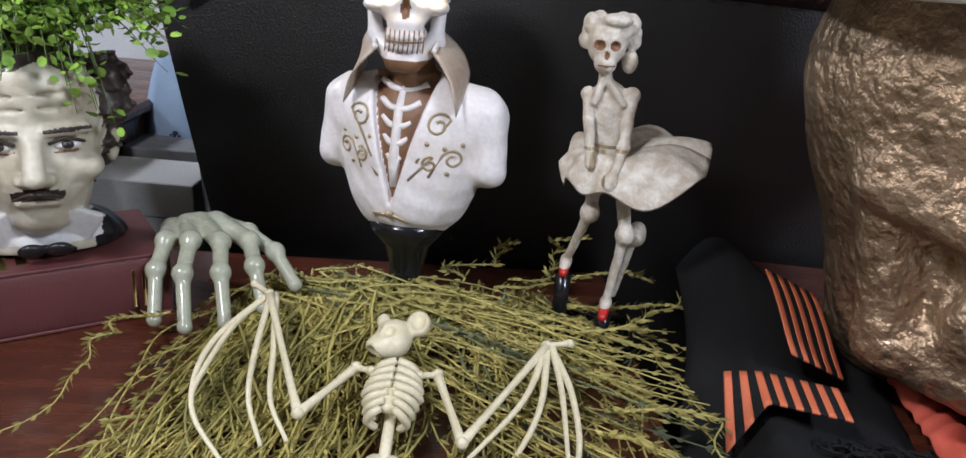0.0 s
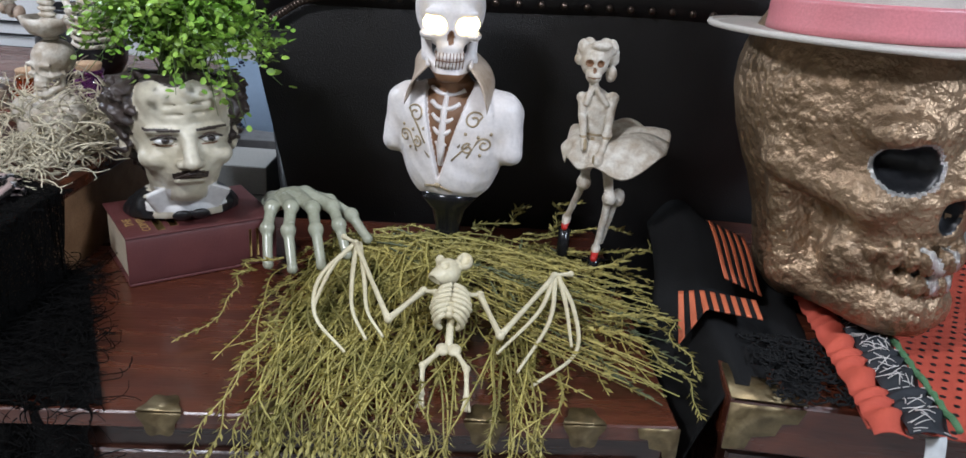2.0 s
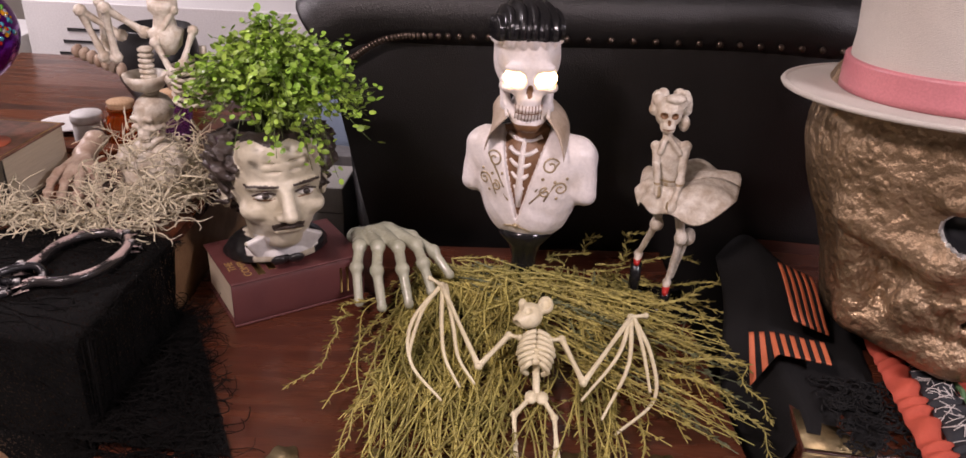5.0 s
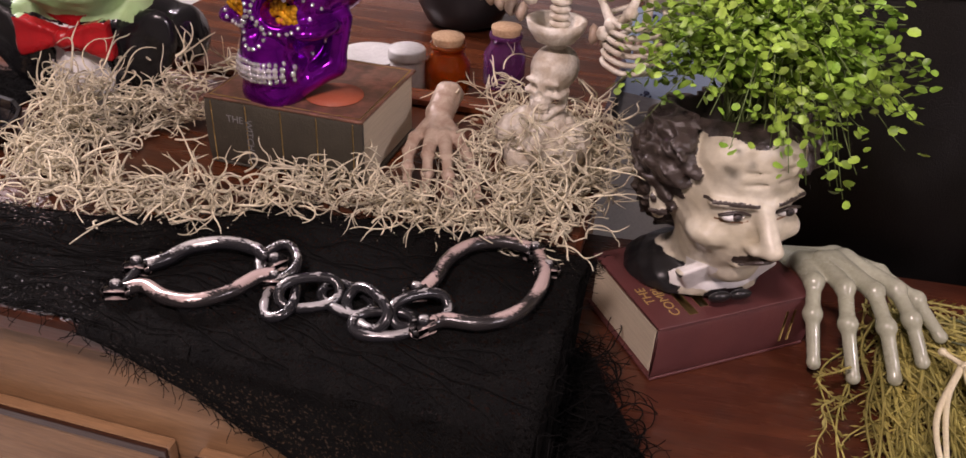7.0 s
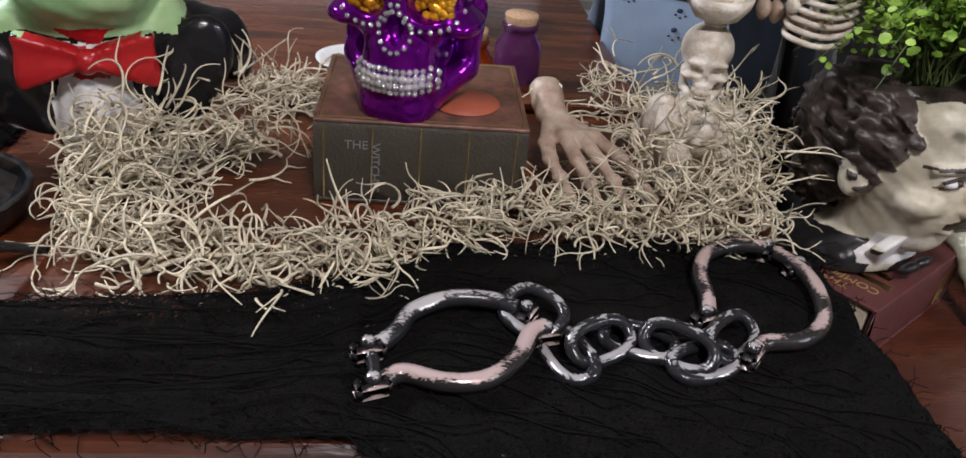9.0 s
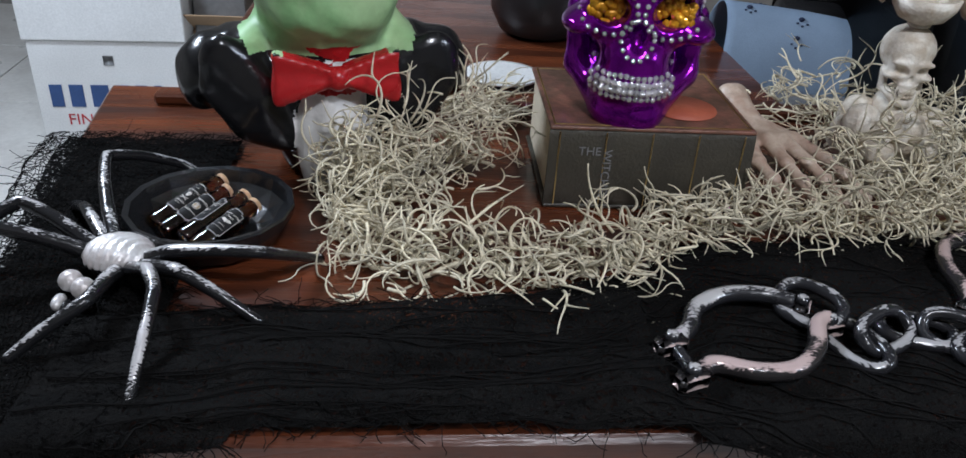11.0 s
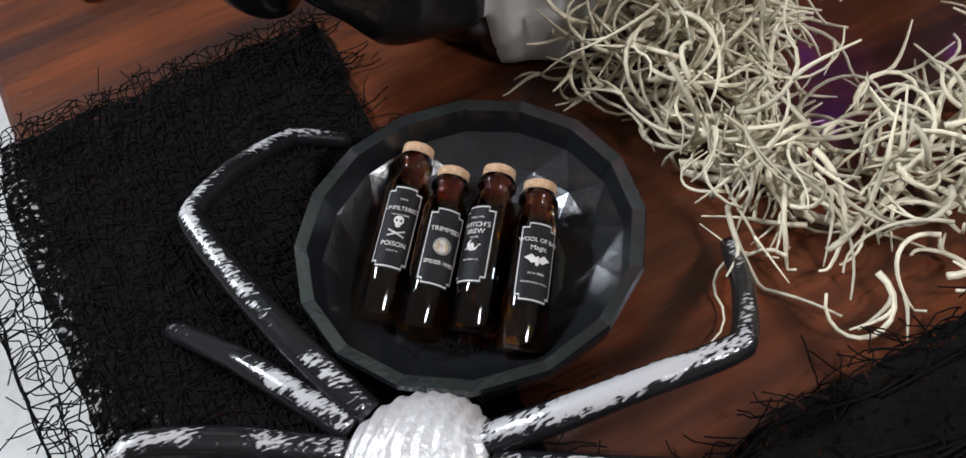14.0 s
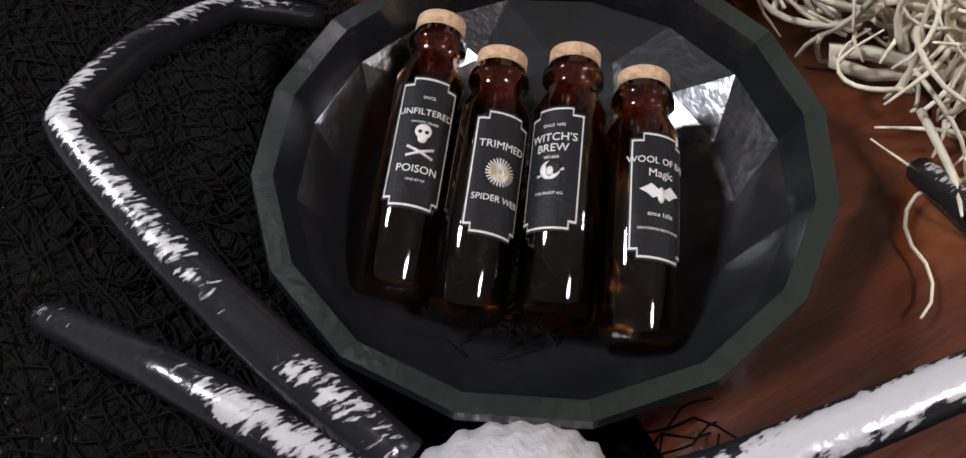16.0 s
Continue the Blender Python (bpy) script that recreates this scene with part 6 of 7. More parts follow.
sl = thing("blue_garment", pose(0.21, 0.40, -0.12), "pale blue cloth sleeve with dark paw prints, open at the end", "cloth")
part("cloth", Geo().sheet(sleeve, 28, 16, "bluecloth", 0.004), sl)
part("hem", Geo().tube([Vector(sleeve(k / 28, 1.0)) for k in range(29)], 0.005, "bluecloth", 6), sl)
r = random.Random(8)
for k in range(13):
    u, v = r.uniform(0.35, 0.95), r.uniform(0.05, 0.95)
    gg = Geo()
    for j, (du, dv, s) in enumerate(((0, 0, 0.007), (0.03, -0.03, 0.0032), (0.045, 0.0, 0.0032), (0.03, 0.035, 0.0032))):
        p = Vector(sleeve(min(u + du, 1), min(max(v + dv, 0), 1)))
        gg.ball(p + Vector((0, -0.001, 0.001)), (s, s * 0.8, s * 0.7), "navy", 8)
    part("paw_print", gg, sl)
solid("black_tube", Geo().lathe([(0.075, 0), (0.078, 0.01), (0.078, 0.2), (0.07, 0.2), (0.07, 0.02), (0, 0.018)], "black", 32, pose(0, 0, 0, 0, 90, 0)), pose(-0.44, 1.93, 0.712, 0, 0, -14), "black round tube inside the blue cloth", "tube")

# white and grey cartons in the gap behind the head planter
cw = thing("white_box", pose(-0.47, 1.60, 0), "white cardboard box standing behind the chest", "box")
part("carton", Geo().box((0, 0, 0.315), (0.21, 0.14, 0.62), "shadedcard", 0.002), cw, smooth=False)
part("lid_seam", Geo().box((0, -0.0705, 0.56), (0.21, 0.001, 0.002), "greyink", 0.0002), cw)
gp = thing("grey_carton", pose(-0.42, 1.90, 0.0, 0, 0, 3), "tall grey printed carton behind the desk", "box")
part("carton", Geo().box((0, 0, 0.315), (0.34, 0.36, 0.63), "greycard", 0.002), gp, smooth=False)
for k in range(7):
    part("print_bar", Geo().box((0.0, -0.1808, 0.37 + 0.035 * k), (0.15 - 0.02 * (k % 3), 0.0012, 0.008), "greyink", 0.0002), gp)
wc = thing("storage_carton", pose(-1.12, 2.62, 0), "large pale grey carton standing on the floor behind the cabinet", "box")
part("carton", Geo().box((0, 0, 0.42), (1.0, 0.45, 0.84), "card", 0.003), wc, smooth=False)
for k in range(6):
    part("print_bar", Geo().box((-0.3 + 0.02 * k, -0.2262, 0.55 + 0.04 * k), (0.32, 0.002, 0.012), "greyink", 0.0003), wc)
bb = thing("open_carton", pose(-1.75, 3.1, 0), "open brown cardboard carton on the floor", "box")
part("carton", Geo().box((0, 0, 0.2), (0.5, 0.4, 0.4), "brownbox", 0.003), bb, smooth=False)
part("flap", Geo().box((0, -0.27, 0.43), (0.5, 0.18, 0.004), "brownbox", 0.001, rx=-30), bb, smooth=False)

# liquor carton on the floor
lb = thing("liquor_carton", pose(-2.155, 2.895, 0, 0, 0, 3), "white cardboard liquor carton with blue and red print on the floor", "box")
part("carton", Geo().box((0, 0, 0.195), (0.46, 0.32, 0.39), "card", 0.003), lb, smooth=False)
part("lid", Geo().box((0.0, 0.0, 0.505), (0.475, 0.335, 0.225), "card", 0.003), lb, "white carton lid", smooth=False)
for k, (bx, bw) in enumerate(((-0.17, 0.05), (-0.11, 0.055), (-0.04, 0.07), (0.03, 0.05), (0.085, 0.045), (0.135, 0.03))):
    part("logo_shape", Geo().box((bx, -0.1612, 0.215), (bw * 0.75, 0.002, 0.072), "blueink", 0.0003), lb, smooth=False)
letters("FINE SPIRITS", 0.052, "redink", lb, pose(-0.01, -0.1615, 0.135, 90, 0, 0))
for k in range(2):
    part("print_bar", Geo().box((0.0, -0.1612, 0.062 - 0.016 * k), (0.30 - 0.1 * k, 0.002, 0.007), "greyink", 0.0003), lb)
part("mark_bar", Geo().box((0.0, -0.1612, 0.33), (0.03, 0.002, 0.03), "greyink", 0.0003), lb)
gb = thing("grey_carton", pose(-1.83, 3.0, 0, 0, 0, 3), "plain grey carton standing beside the liquor carton", "box")
part("carton", Geo().box((0, 0, 0.26), (0.16, 0.3, 0.52), "greycard", 0.003), gb, smooth=False)

# shackles with chain
sh = thing("shackles", pose(0, 0, 0), "black plastic shackles dry-brushed with silver, joined by chain", "shackles")


def bar(name, pts, key="brushpink", w=0.0085, z=0.7665, n=8):
    pp = curve3([(x, y, z + dz) for x, y, dz in pts], 8)
    return part(name, Geo().tube(pp, w, key, n), sh)


def lug(x, y, a, z=0.766, key="brushpink"):
    gg = Geo()
    gg.box((0, 0, 0), (0.030, 0.017, 0.018), key, 0.004)
    gg.lathe([(0.006, -0.011), (0.007, 0.010), (0.005, 0.0135), (0, 0.014)], "brushiron", 10)
    ob = part("lug", gg, sh)
    ob.matrix_local = pose(x, y, z, 0, 0, a)


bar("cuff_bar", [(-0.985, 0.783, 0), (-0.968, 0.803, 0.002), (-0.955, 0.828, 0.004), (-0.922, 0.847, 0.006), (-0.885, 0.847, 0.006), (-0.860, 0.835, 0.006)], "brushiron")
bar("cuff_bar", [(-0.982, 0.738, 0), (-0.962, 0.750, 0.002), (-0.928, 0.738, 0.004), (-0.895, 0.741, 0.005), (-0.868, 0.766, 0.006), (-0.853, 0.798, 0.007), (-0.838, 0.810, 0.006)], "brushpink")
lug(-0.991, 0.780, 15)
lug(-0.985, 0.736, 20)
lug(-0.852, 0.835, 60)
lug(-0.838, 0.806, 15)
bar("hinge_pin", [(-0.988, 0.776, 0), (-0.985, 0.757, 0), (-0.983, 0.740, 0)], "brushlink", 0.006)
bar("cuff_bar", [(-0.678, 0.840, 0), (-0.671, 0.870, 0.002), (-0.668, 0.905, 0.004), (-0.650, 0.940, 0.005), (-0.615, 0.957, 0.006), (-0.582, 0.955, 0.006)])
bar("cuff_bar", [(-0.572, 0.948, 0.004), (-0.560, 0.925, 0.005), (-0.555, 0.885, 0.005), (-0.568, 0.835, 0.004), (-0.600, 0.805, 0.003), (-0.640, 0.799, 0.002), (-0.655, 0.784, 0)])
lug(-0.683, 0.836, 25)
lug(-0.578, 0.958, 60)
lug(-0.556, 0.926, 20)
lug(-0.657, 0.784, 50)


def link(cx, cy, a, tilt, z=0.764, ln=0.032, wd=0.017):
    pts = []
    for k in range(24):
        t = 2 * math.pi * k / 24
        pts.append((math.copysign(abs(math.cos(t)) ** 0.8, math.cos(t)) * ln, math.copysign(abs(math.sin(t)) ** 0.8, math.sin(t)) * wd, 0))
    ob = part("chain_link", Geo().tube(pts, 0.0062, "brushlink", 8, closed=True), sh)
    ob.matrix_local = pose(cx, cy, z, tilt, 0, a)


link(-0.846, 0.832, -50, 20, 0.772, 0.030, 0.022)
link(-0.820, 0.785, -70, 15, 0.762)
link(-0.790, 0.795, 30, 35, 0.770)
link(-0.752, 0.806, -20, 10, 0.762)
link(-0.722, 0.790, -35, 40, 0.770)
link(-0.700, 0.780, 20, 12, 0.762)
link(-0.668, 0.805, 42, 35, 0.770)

# bowl held by the spider
spider = thing("spider_bowl", pose(0, 0, 0), "black spider candy bowl dry-brushed with silver", "bowl")
BC = (-1.417, 0.979)
NB = 16
bowl = Geo()
rings = ((0.046, 0.7565), (0.062, 0.7655), (0.0755, 0.7775), (0.0795, 0.790), (0.0855, 0.7915), (0.0865, 0.789), (0.083, 0.776), (0.070, 0.757), (0.050, 0.7525))
bv, bf = [(BC[0], BC[1], 0.7565)], []
for i, (rr, z) in enumerate(rings):
    for j in range(NB):
        a = 2 * math.pi * (j + 0.5 * (i % 2 if i < 3 else 0)) / NB
        bv.append((BC[0] + 0.975 * rr * math.cos(a), BC[1] + 0.975 * rr * math.sin(a), z))
for j in range(NB):
    bf.append([0, 1 + j, 1 + (j + 1) % NB])
    for i in range(len(rings) - 1):
        a, b, c, d = 1 + i * NB + j, 1 + i * NB + (j + 1) % NB, 1 + (i + 1) * NB + (j + 1) % NB, 1 + (i + 1) * NB + j
        if i < 3:
            bf += ([[a, d, b], [b, d, c]] if i % 2 == 0 else [[a, d, c], [a, c, b]])
        else:
            bf.append([a, d, c, b])
bowl.add(bv, bf, "facet")
for bx, by in ((-0.016, -0.046), (0.010, -0.048)):
    bowl.lathe([(0.0050, 0.0), (0.0046, 0.0008), (0.0, 0.0010)], "facet", 16, pose(BC[0] + bx, BC[1] + by, 0.7564))
part("bowl", bowl, spider, "faceted black plastic bowl", smooth=False)


def body_field(P):
    d = ell(P, (-1.480, 0.892, 0.781), (0.032, 0.026, 0.019))
    return d + 0.0009 * np.sin((P[..., 0] * 0.8 - P[..., 1] * 0.6) * 900 + 2 * np.sin(P[..., 1] * 150))


g = Geo()
shape(g, body_field, (-1.53, 0.85, 0.75), (-1.43, 0.93, 0.81), 0.0018, lambda x, y, z: "legsilver" if z > 0.779 else "brushleg")
part("body", g, spider, "ribbed silver spider body")
g = Geo()
for hx, hy in ((-1.512, 0.857), (-1.497, 0.845)):
    g.ball((hx, hy, 0.776), (0.0105, 0.0105, 0.010), "legsilver", 14)
g.ball((-1.518, 0.84, 0.765), (0.006, 0.011, 0.006), "legsilver", 10)
g.ball((-1.51, 0.834, 0.763), (0.005, 0.011, 0.006), "gloss", 10)
part("head", g, spider, "round-eyed silver head")
LEGS = ([(-1.505, 0.905, 0.782), (-1.545, 0.925, 0.80), (-1.578, 0.935, 0.812), (-1.612, 0.918, 0.795), (-1.645, 0.900, 0.772), (-1.655, 0.890, 0.757)],
        [(-1.505, 0.895, 0.782), (-1.55, 0.893, 0.80), (-1.592, 0.888, 0.812), (-1.600, 0.868, 0.792), (-1.609, 0.840, 0.768), (-1.590, 0.817, 0.757)],
        [(-1.500, 0.915, 0.782), (-1.520, 0.945, 0.788), (-1.535, 0.968, 0.788), (-1.562, 1.010, 0.768), (-1.568, 1.02, 0.757)],
        [(-1.492, 0.918, 0.782), (-1.508, 0.955, 0.797), (-1.521, 0.992, 0.806), (-1.531, 1.035, 0.813), (-1.508, 1.066, 0.80), (-1.475, 1.098, 0.775), (-1.445, 1.095, 0.757)],
        [(-1.455, 0.885, 0.782), (-1.430, 0.876, 0.795), (-1.390, 0.869, 0.801), (-1.348, 0.864, 0.803), (-1.322, 0.895, 0.78), (-1.303, 0.928, 0.757)],
        [(-1.453, 0.872, 0.782), (-1.415, 0.845, 0.795), (-1.380, 0.832, 0.78), (-1.342, 0.820, 0.757)],
        [(-1.462, 0.866, 0.782), (-1.438, 0.838, 0.80), (-1.425, 0.81, 0.80), (-1.422, 0.76, 0.785), (-1.425, 0.715, 0.757)],
        [(-1.474, 0.862, 0.782), (-1.474, 0.835, 0.79), (-1.480, 0.805, 0.79), (-1.51, 0.785, 0.775), (-1.535, 0.770, 0.757)])
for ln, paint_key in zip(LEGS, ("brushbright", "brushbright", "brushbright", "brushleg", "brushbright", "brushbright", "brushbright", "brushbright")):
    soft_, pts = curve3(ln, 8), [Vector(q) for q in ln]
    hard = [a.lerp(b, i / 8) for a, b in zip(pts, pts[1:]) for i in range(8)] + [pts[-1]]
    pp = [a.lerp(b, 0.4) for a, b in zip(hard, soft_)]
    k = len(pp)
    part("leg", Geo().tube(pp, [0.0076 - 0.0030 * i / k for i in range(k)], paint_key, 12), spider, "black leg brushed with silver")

# four amber vials


def bent(ob, R):
    for v in ob.data.vertices:
        a = v.co.x / R
        v.co = Vector(((R + v.co.z) * math.sin(a), v.co.y, (R + v.co.z) * math.cos(a)))


def vial(top, bottom, spin_deg, words):
    top, bottom = Vector(top), Vector(bottom)
    y = (top - bottom).normalized()
    up = (Vector((0, 0, 1)) - y * y.z).normalized()
    x = y.cross(up)
    m = Matrix((x, y, up)).transposed().to_4x4()
    m.translation = bottom
    t = thing("vial", m @ pose(0, 0, 0, 0, spin_deg, 0), "small amber glass vial with cork and black label", "vial", "vials in the bowl")
    L, R = (top - bottom).length, 0.0113
    ax = pose(0, 0, 0, -90, 0, 0)
    part("glass_body", Geo().lathe([(0, 0.001), (R * 0.85, 0.0), (R, 0.003), (R, L * 0.74), (R * 0.72, L * 0.82), (R * 0.70, L * 0.86), (R * 0.86, L * 0.875), (R * 0.86, L * 0.905), (R * 0.72, L * 0.92), (R * 0.72, L * 0.94), (R * 0.55, L * 0.94),
                                    (R * 0.52, L * 0.82), (R * 0.84, L * 0.73), (R * 0.84, 0.004), (0, 0.003)], "amber", 28, ax), t)
    part("cork", Geo().lathe([(R * 0.5, L * 0.80), (R * 0.54, L * 0.94), (R * 0.72, L * 0.945), (R * 0.72, L * 0.995), (R * 0.66, L), (0, L * 1.001)], "cork", 20, ax), t, "pale cork stopper")
    w, h, cy = 0.0185, L * 0.46, L * 0.48

    def patch(sx, sy, dz, key):
        gg = Geo()
        hw, hh = w / 2 * sx, h / 2 * sy
        notch = 0.0022
        pts = [(-hw, -hh + notch), (-hw + notch, -hh + notch), (-hw + notch, -hh), (hw - notch, -hh), (hw - notch, -hh + notch), (hw, -hh + notch), (hw, hh - notch), (hw - notch, hh - notch), (hw - notch * 1.6, hh), (-hw + notch * 1.6, hh), (-hw + notch, hh - notch), (-hw, hh - notch)]
        bm = bmesh.new()
        n = 16
        cols = sorted({round(-hw + 2 * hw * i / n, 6) for i in range(n + 1)})
        for a, b in zip(cols, cols[1:]):
            c = (abs(a) + abs(b)) / 2
            top_y = hh if c < hw - notch * 1.6 else hh - notch
            low = -hh if c < hw - notch else -hh + notch
            bm.faces.new([bm.verts.new((q, yy, 0)) for q, yy in ((a, low), (b, low), (b, top_y), (a, top_y))])
        vs = []
        for v in bm.verts:
            an = v.co.x / R
            vs.append(((R + dz) * math.sin(an), v.co.y + cy, (R + dz) * math.cos(an)))
        bm.verts.index_update()
        gg.add(vs, [[v.index for v in f.verts] for f in bm.faces], key)
        bm.free()
        return gg
    lb_ = part("label", patch(1.0, 1.0, 0.00012, "label"), t, "black paper label")
    part("border", patch(0.94, 0.965, 0.00022, "labelwhite"), lb_)
    part("label_field", patch(0.89, 0.935, 0.00032, "label"), lb_)
    for text, size, dy in words:
        ob = letters(text, size, "labelwhite", lb_, Matrix.Identity(4), extrude=0.00003)
        for v in ob.data.vertices:
            v.co.y += cy + dy
            v.co.z += 0.00045
        bent(ob, R)
    return t, lb_, cy, R


def emblem(info, kind):
    t, lb_, cy, R = info
    gg = Geo()
    if kind == "skull":
        gg.ball((0, cy + 0.003, R + 0.0003), (0.0026, 0.0026, 0.0004), "labelwhite", 14)
        gg.ball((0, cy + 0.0005, R + 0.0003), (0.0015, 0.0014, 0.0004), "labelwhite", 10)
        for sx in (-1, 1):
            gg.ball((sx * 0.001, cy + 0.0028, R + 0.0006), (0.0007, 0.0007, 0.0003), "label", 8)
            gg.tube([(-sx * 0.004, cy - 0.0022, R * 0.93 + 0.0004), (0, cy - 0.0038, R + 0.0004), (sx * 0.004, cy - 0.0054, R * 0.93 + 0.0004)], 0.0005, "labelwhite", 6)
    elif kind == "web":
        for k in range(26):
            a = k * 0.2417
            gg.tube([(0.0006 * math.cos(a), cy + 0.0006 * math.sin(a), R + 0.0004), (0.0044 * math.cos(a), cy + 0.0044 * math.sin(a), R * math.cos(0.0044 * math.cos(a) / R) + 0.0004)], 0.00024, "labelwhite", 4)
        gg.ball((0, cy, R + 0.0001), (0.0035, 0.0035, 0.0004), "goldtrim", 14)
    elif kind == "moon":
        gg.ball((0, cy - 0.001, R + 0.0002), (0.0032, 0.0032, 0.0004), "labelwhite", 16)
        gg.ball((0.0009, cy - 0.0002, R + 0.0004), (0.0025, 0.0025, 0.0004), "label", 14)
        gg.tube([(-0.004, cy - 0.003, R * 0.94 + 0.0004), (0.004, cy - 0.0008, R * 0.94 + 0.0004)], 0.0004, "labelwhite", 5)
        gg.ball((0, cy - 0.0015, R + 0.0006), (0.0013, 0.0018, 0.0004), "labelwhite", 8)
    else:
        for sx in (-1, 1):
            gg.add([(0, cy + 0.001, R + 0.0005), (sx * 0.003, cy + 0.0032, R * 0.97 + 0.0005), (sx * 0.0062, cy + 0.0012, R * 0.86 + 0.0005), (sx * 0.0042, cy + 0.0002, R * 0.93 + 0.0005), (sx * 0.0026, cy - 0.0012, R * 0.97 + 0.0005), (sx * 0.0012, cy - 0.0006, R + 0.0005)], [[0, 1, 2, 3, 4, 5]], "labelwhite")
        gg.ball((0, cy, R + 0.0003), (0.0012, 0.0026, 0.0005), "labelwhite", 10)
    part("emblem", gg, lb_)


emblem(vial((-1.4165, 1.0425, 0.7845), (-1.474, 0.967, 0.7685), 15, (("UNFILTERED", 0.0030, 0.0095), ("POISON", 0.0034, -0.0095), ("SINCE", 0.0014, 0.0145), ("WITCH'S GRADE", 0.0011, 0.0060), ("ONE SIP OF", 0.0011, -0.0130))), "skull")
emblem(vial((-1.407, 1.0185, 0.7845), (-1.459, 0.950, 0.7695), 28, (("TRIMMED", 0.0034, 0.0085), ("SPIDER WEB", 0.0027, -0.0085))), "web")
emblem(vial((-1.3865, 1.0075, 0.7845), (-1.437, 0.938, 0.7695), -22, (("WITCH'S", 0.0036, 0.0095), ("BREW", 0.0036, 0.0060), ("SINCE 1692", 0.0014, 0.0135), ("NO.666", 0.0014, 0.0030), ("THE FINEST ALL", 0.0012, -0.0085))), "moon")
emblem(vial((-1.3735, 0.9885, 0.7845), (-1.422, 0.919, 0.7695), 24, (("WOOL OF BAT", 0.0029, 0.0105), ("Magic", 0.0034, 0.0065), ("since 1656", 0.0018, -0.0060), ("REHYDRATE BAT'S WOOL", 0.0011, -0.0105))), "bat")

# ---- black gauze draped on the desk ----


def fold(x, y, h):
    """Lay a flat point of cloth over the desk's front and side edges."""
    z = 0.7522 + h
    if y < 0.684:
        z -= 0.684 - y
        y = 0.679 - h
    left = -1.659 + 0.17 * max(0.0, 1.15 - y)
    if x < left:
        z -= (left - x) * 0.6
        x = left - 0.004 - h - 0.2 * (left - x)
    elif x > -0.528:
        z -= x + 0.528
        x = -0.522 + h
    return (x, y, z)


def lerp_table(t, xs, ys):
    return float(np.interp(t, xs, ys))


def band(u, v):
    x = -1.50 + 1.16 * u
    back = lerp_table(x, (-1.5, -1.34, -1.2, -1.07, -0.98, -0.93, -0.6, -0.5, -0.34), (0.82, 0.845, 0.846, 0.862, 0.905, 0.965, 0.99, 0.98, 0.95))
    frontl = lerp_table(x, (-1.5, -1.30, -1.12, -1.0, -0.93, -0.857, -0.76, -0.65, -0.5, -0.34), (0.670, 0.686, 0.690, 0.686, 0.664, 0.63, 0.575, 0.47, 0.32, 0.36))
    y = back + (frontl - back) * v + 0.008 * noise.noise((x * 14, 3.0, 0))
    flat = 0.25 if x > -1.0 else 1.0
    h = 0.0035 + flat * (0.008 + 0.020 * noise.noise((x * 5, y * 22, 1.0)) + 0.005 * noise.noise((x * 12, y * 80, 4.0))) + 0.002 * noise.noise((x * 40, y * 40, 2))
    return fold(x, y, max(0.001, h))


def gauze_mat():
    m = M["gauze"].copy()
    m.name = "open_gauze"
    nt = m.node_tree
    b, out = nt.nodes["Principled BSDF"], nt.nodes["Material Output"]
    tr = nt.nodes.new("ShaderNodeBsdfTransparent")
    mx = nt.nodes.new("ShaderNodeMixShader")
    co = nt.nodes.new("ShaderNodeTexCoord")
    vo = nt.nodes.new("ShaderNodeTexNoise")
    vo.inputs["Scale"].default_value, vo.inputs["Detail"].default_value = 260, 3
    rg = nt.nodes.new("ShaderNodeMapRange")
    rg.inputs[1].default_value, rg.inputs[2].default_value = 0.55, 0.66
    rg.inputs[4].default_value = 0.6
    nt.links.new(co.outputs["Object"], vo.inputs["Vector"])
    nt.links.new(vo.outputs[0], rg.inputs[0])
    nt.links.new(rg.outputs[0], mx.inputs[0])
    nt.links.new(b.outputs[0], mx.inputs[1])
    nt.links.new(tr.outputs[0], mx.inputs[2])
    nt.links.new(mx.outputs[0], out.inputs[0])
    return m


M["opengauze"] = gauze_mat()
gz = thing("gauze_cloth", pose(0, 0, 0), "tattered black gauze cloth draped over the desk edges", "cloth")
part("draped_band", Geo().sheet(band, 220, 90, "opengauze"), gz)


def left_net(u, v):
    y = 1.225 - 0.74 * v
    x = -1.675 + 0.17 * max(0.0, 1.15 - max(y, 0.684)) + 0.275 * u
    if u > 0.6:
        x = min(x, -1.43)
    h = 0.0025 + 0.004 * abs(noise.noise((x * 18, y * 18, 7))) + 0.002 * noise.noise((x * 60, y * 60, 2))
    return fold(x, y, h)


part("draped_corner", Geo().sheet(lambda u, v: left_net(0.12 + 0.80 * u, 0.02 + 0.9 * v), 90, 150, "opengauze"), gz)


def chest_lap(u, v):
    y = 0.985 - 0.335 * v
    x = -0.535 + (0.040 + 0.185 * v) * u
    return (x, y, 0.604 + 0.010 * (1 - u) + 0.006 * abs(noise.noise((x * 30, y * 30, 3))))


def chest_hang(u, v):
    x = -0.54 + 0.215 * u + 0.01 * noise.noise((v * 9, u * 7, 1))
    return (x, 0.628 + 0.018 * u - 0.004 * math.sin(20 * u), 0.612 - 0.30 * v)


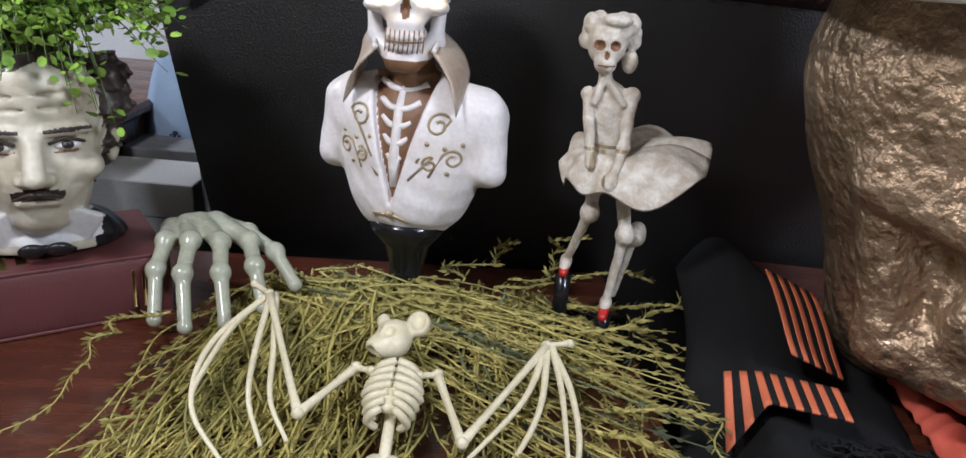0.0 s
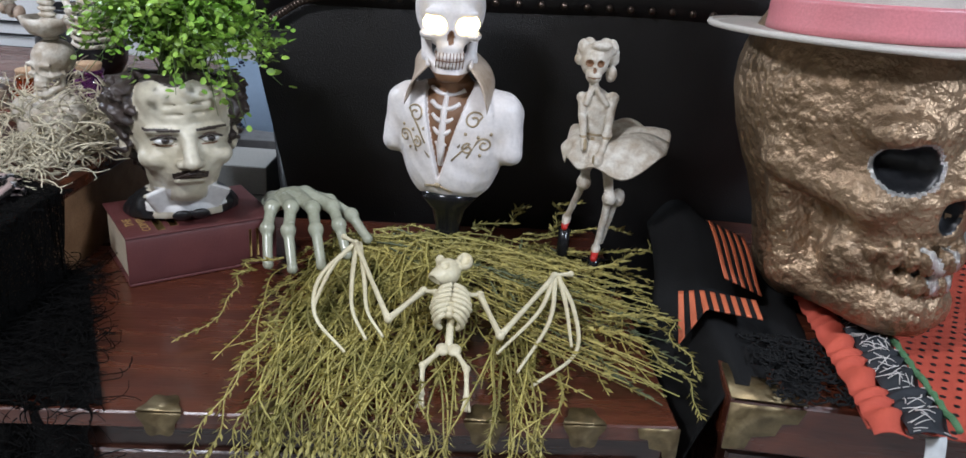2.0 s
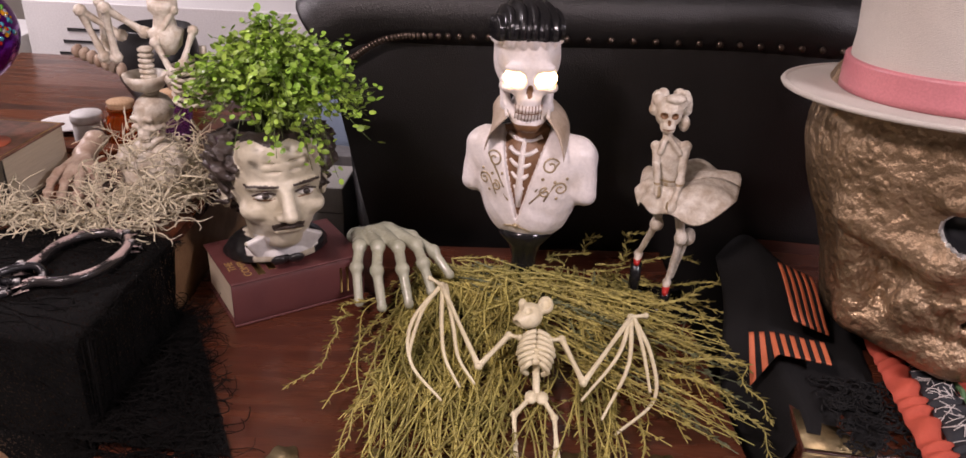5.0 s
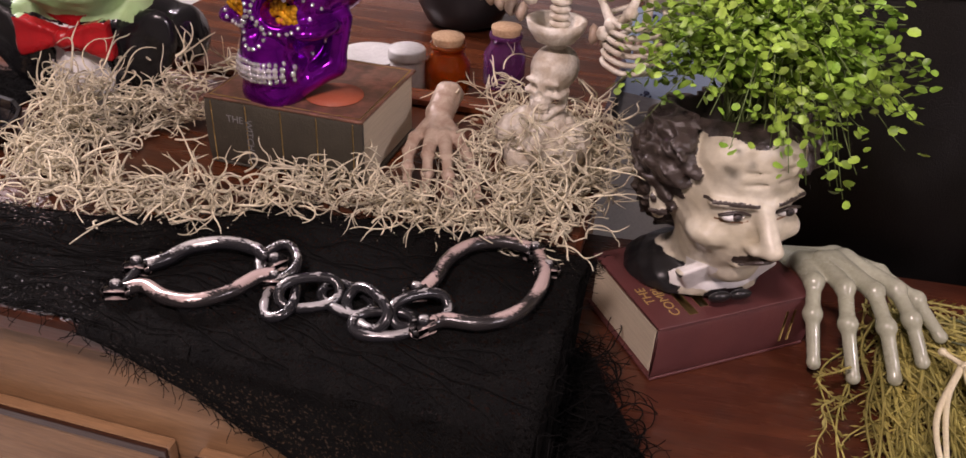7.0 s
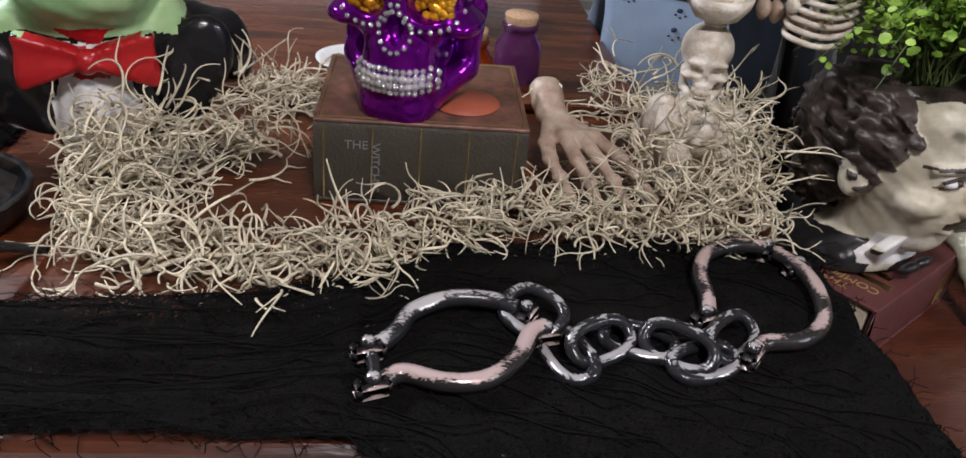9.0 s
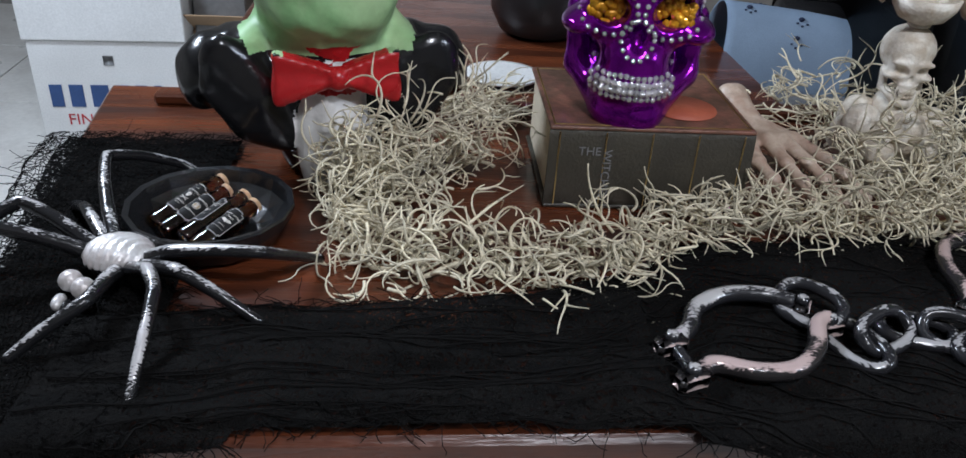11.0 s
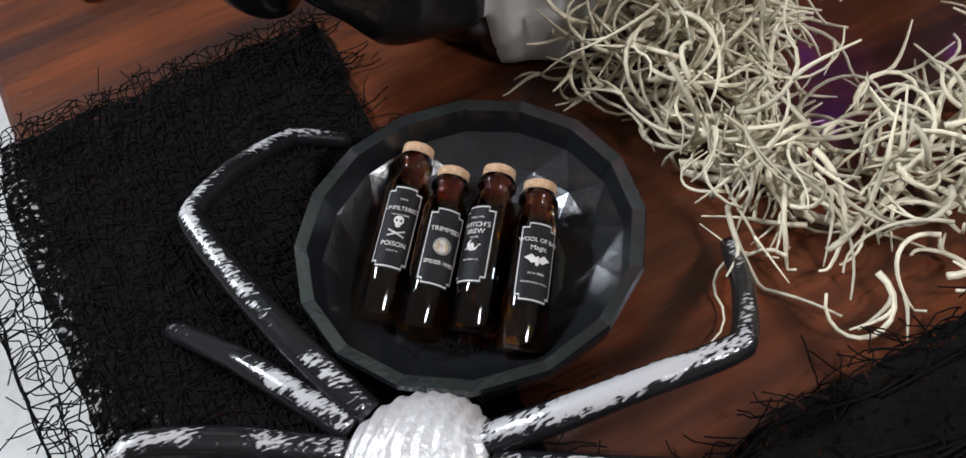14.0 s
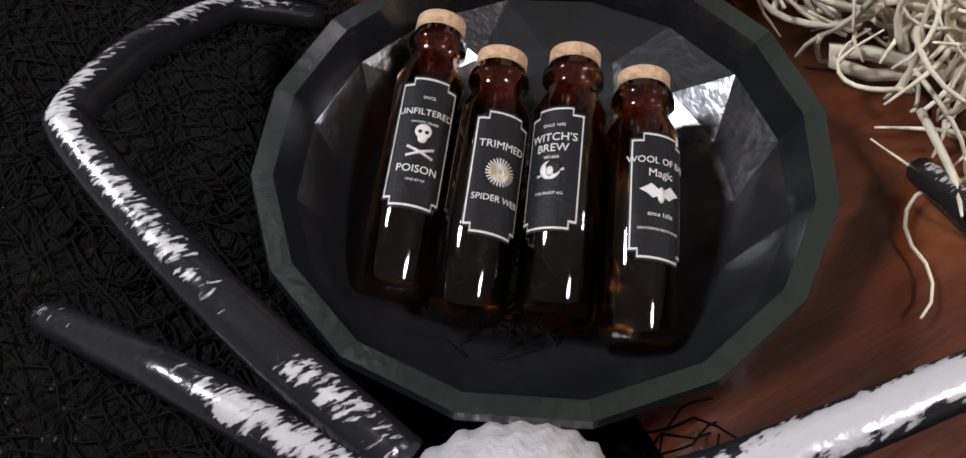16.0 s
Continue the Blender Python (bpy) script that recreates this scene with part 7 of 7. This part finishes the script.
part("lap_on_chest", Geo().sheet(chest_lap, 40, 60, "opengauze"), gz)
part("hanging_end", Geo().sheet(chest_hang, 30, 40, "opengauze"), gz)
r = random.Random(31)
net = Geo()
for d in range(2):
    cnt = 62 if d == 0 else 120
    for k in range(cnt):
        base = (k + 0.5) / cnt
        n = 130 if d == 0 else 60
        pts = []
        for i in range(n + 1):
            t = i / n
            w = 0.016 * noise.noise((base * 40, t * 26, d * 9.0)) + 0.012 * noise.noise((base * 90, t * 70, d * 5.0))
            uu, vv = (base + w, t + 0.006 * noise.noise((t * 30, base * 50, 5))) if d == 0 else (t, base + w * 0.9)
            p = Vector(left_net(min(max(uu, 0), 1), min(max(vv, 0), 1)))
            p.z += 0.0012 + 0.001 * noise.noise((base * 70, t * 50, 3))
            pts.append(p)
        net.tube(pts, 0.0005, "thread", 3)
tagged(part("net_threads", net, gz, "loose open net of black threads"), kind="stuff")
fuzz = Geo()
for k in range(900):
    f = chest_lap if k % 3 else chest_hang
    u, v = r.random(), r.random()
    p = Vector(f(u, v)) + Vector((0, -0.002, 0.003))
    a, c = r.uniform(0, 6.28), r.uniform(-0.35, 0.35)
    pts = [p]
    for i in range(12):
        a += c + r.uniform(-0.25, 0.25)
        step = Vector((math.cos(a), math.sin(a), 0.35 * math.sin(a * 2 + k))) if k % 3 else Vector((math.cos(a), 0.1 * math.sin(3 * a), math.sin(a)))
        pts.append(pts[-1] + step * 0.006)
        if k % 3 and pts[-1].z < 0.606:
            pts[-1].z = 0.606
    fuzz.tube(pts, r.uniform(0.0004, 0.0010), "thread", 4)
for k in range(130):
    u0, v0 = r.random() * 0.9, r.random()
    ln = r.uniform(0.08, 0.3)
    pts = []
    for i in range(22):
        p = Vector(band(min(u0 + ln * i / 21, 1), min(max(v0 + 0.03 * math.sin(i * 0.35 + k) + 0.02 * noise.noise((k, i * 0.3, 0)), 0), 1)))
        p.z += 0.0015
        pts.append(p)
    fuzz.tube(pts, r.uniform(0.0005, 0.0011), "thread", 4)
for k in range(3600):
    if k < 1500:
        u, v = r.random(), min(1.0, max(0.0, r.choice([r.random(), r.gauss(0.0, 0.04), r.gauss(1.0, 0.04)])))
        p = Vector(band(u, v))
    else:
        u, v = r.random(), r.random()
        p = Vector(left_net(u, v))
    p.z += 0.001
    a = r.gauss(0, 0.5) + (math.pi if r.random() < 0.5 else 0)
    d = Vector((math.cos(a), math.sin(a) * 0.8, r.gauss(0.1, 0.25)))
    if p.y < 0.683:
        d = Vector((math.cos(a), -0.15, r.gauss(-0.3, 0.6)))
    pts = [p.copy()]
    for i in range(5):
        d = (d + Vector((r.gauss(0, 0.35), r.gauss(0, 0.35), r.gauss(-0.1, 0.2)))).normalized()
        p = p + d * r.uniform(0.003, 0.007)
        if p.y >= 0.683:
            p.z = max(p.z, 0.753)
        pts.append(p.copy())
    fuzz.tube(pts, 0.00042, "thread", 3)
tagged(part("loose_fibre", fuzz, gz), kind="stuff")

# ---- floor tiles ----
tile_geo = Geo().box((0, 0, 0), (FLOOR_TILE - 0.006, FLOOR_TILE - 0.006, 0.012), "tile", 0.0015)
tile_mesh = tile_geo.mesh("tile", False)
for i in range(-3, 8):
    for j in range(-5, 5):
        tx, ty = -2.185 + (i - 0.5) * FLOOR_TILE, 1.885 + (j + 0.5) * FLOOR_TILE
        if -4.3 < tx < 2.5 and -1.7 < ty < 4.6:
            t = new("tile", tile_mesh)
            t.parent = floor
            t.location = (tx, ty, 0.0 - 0.004)
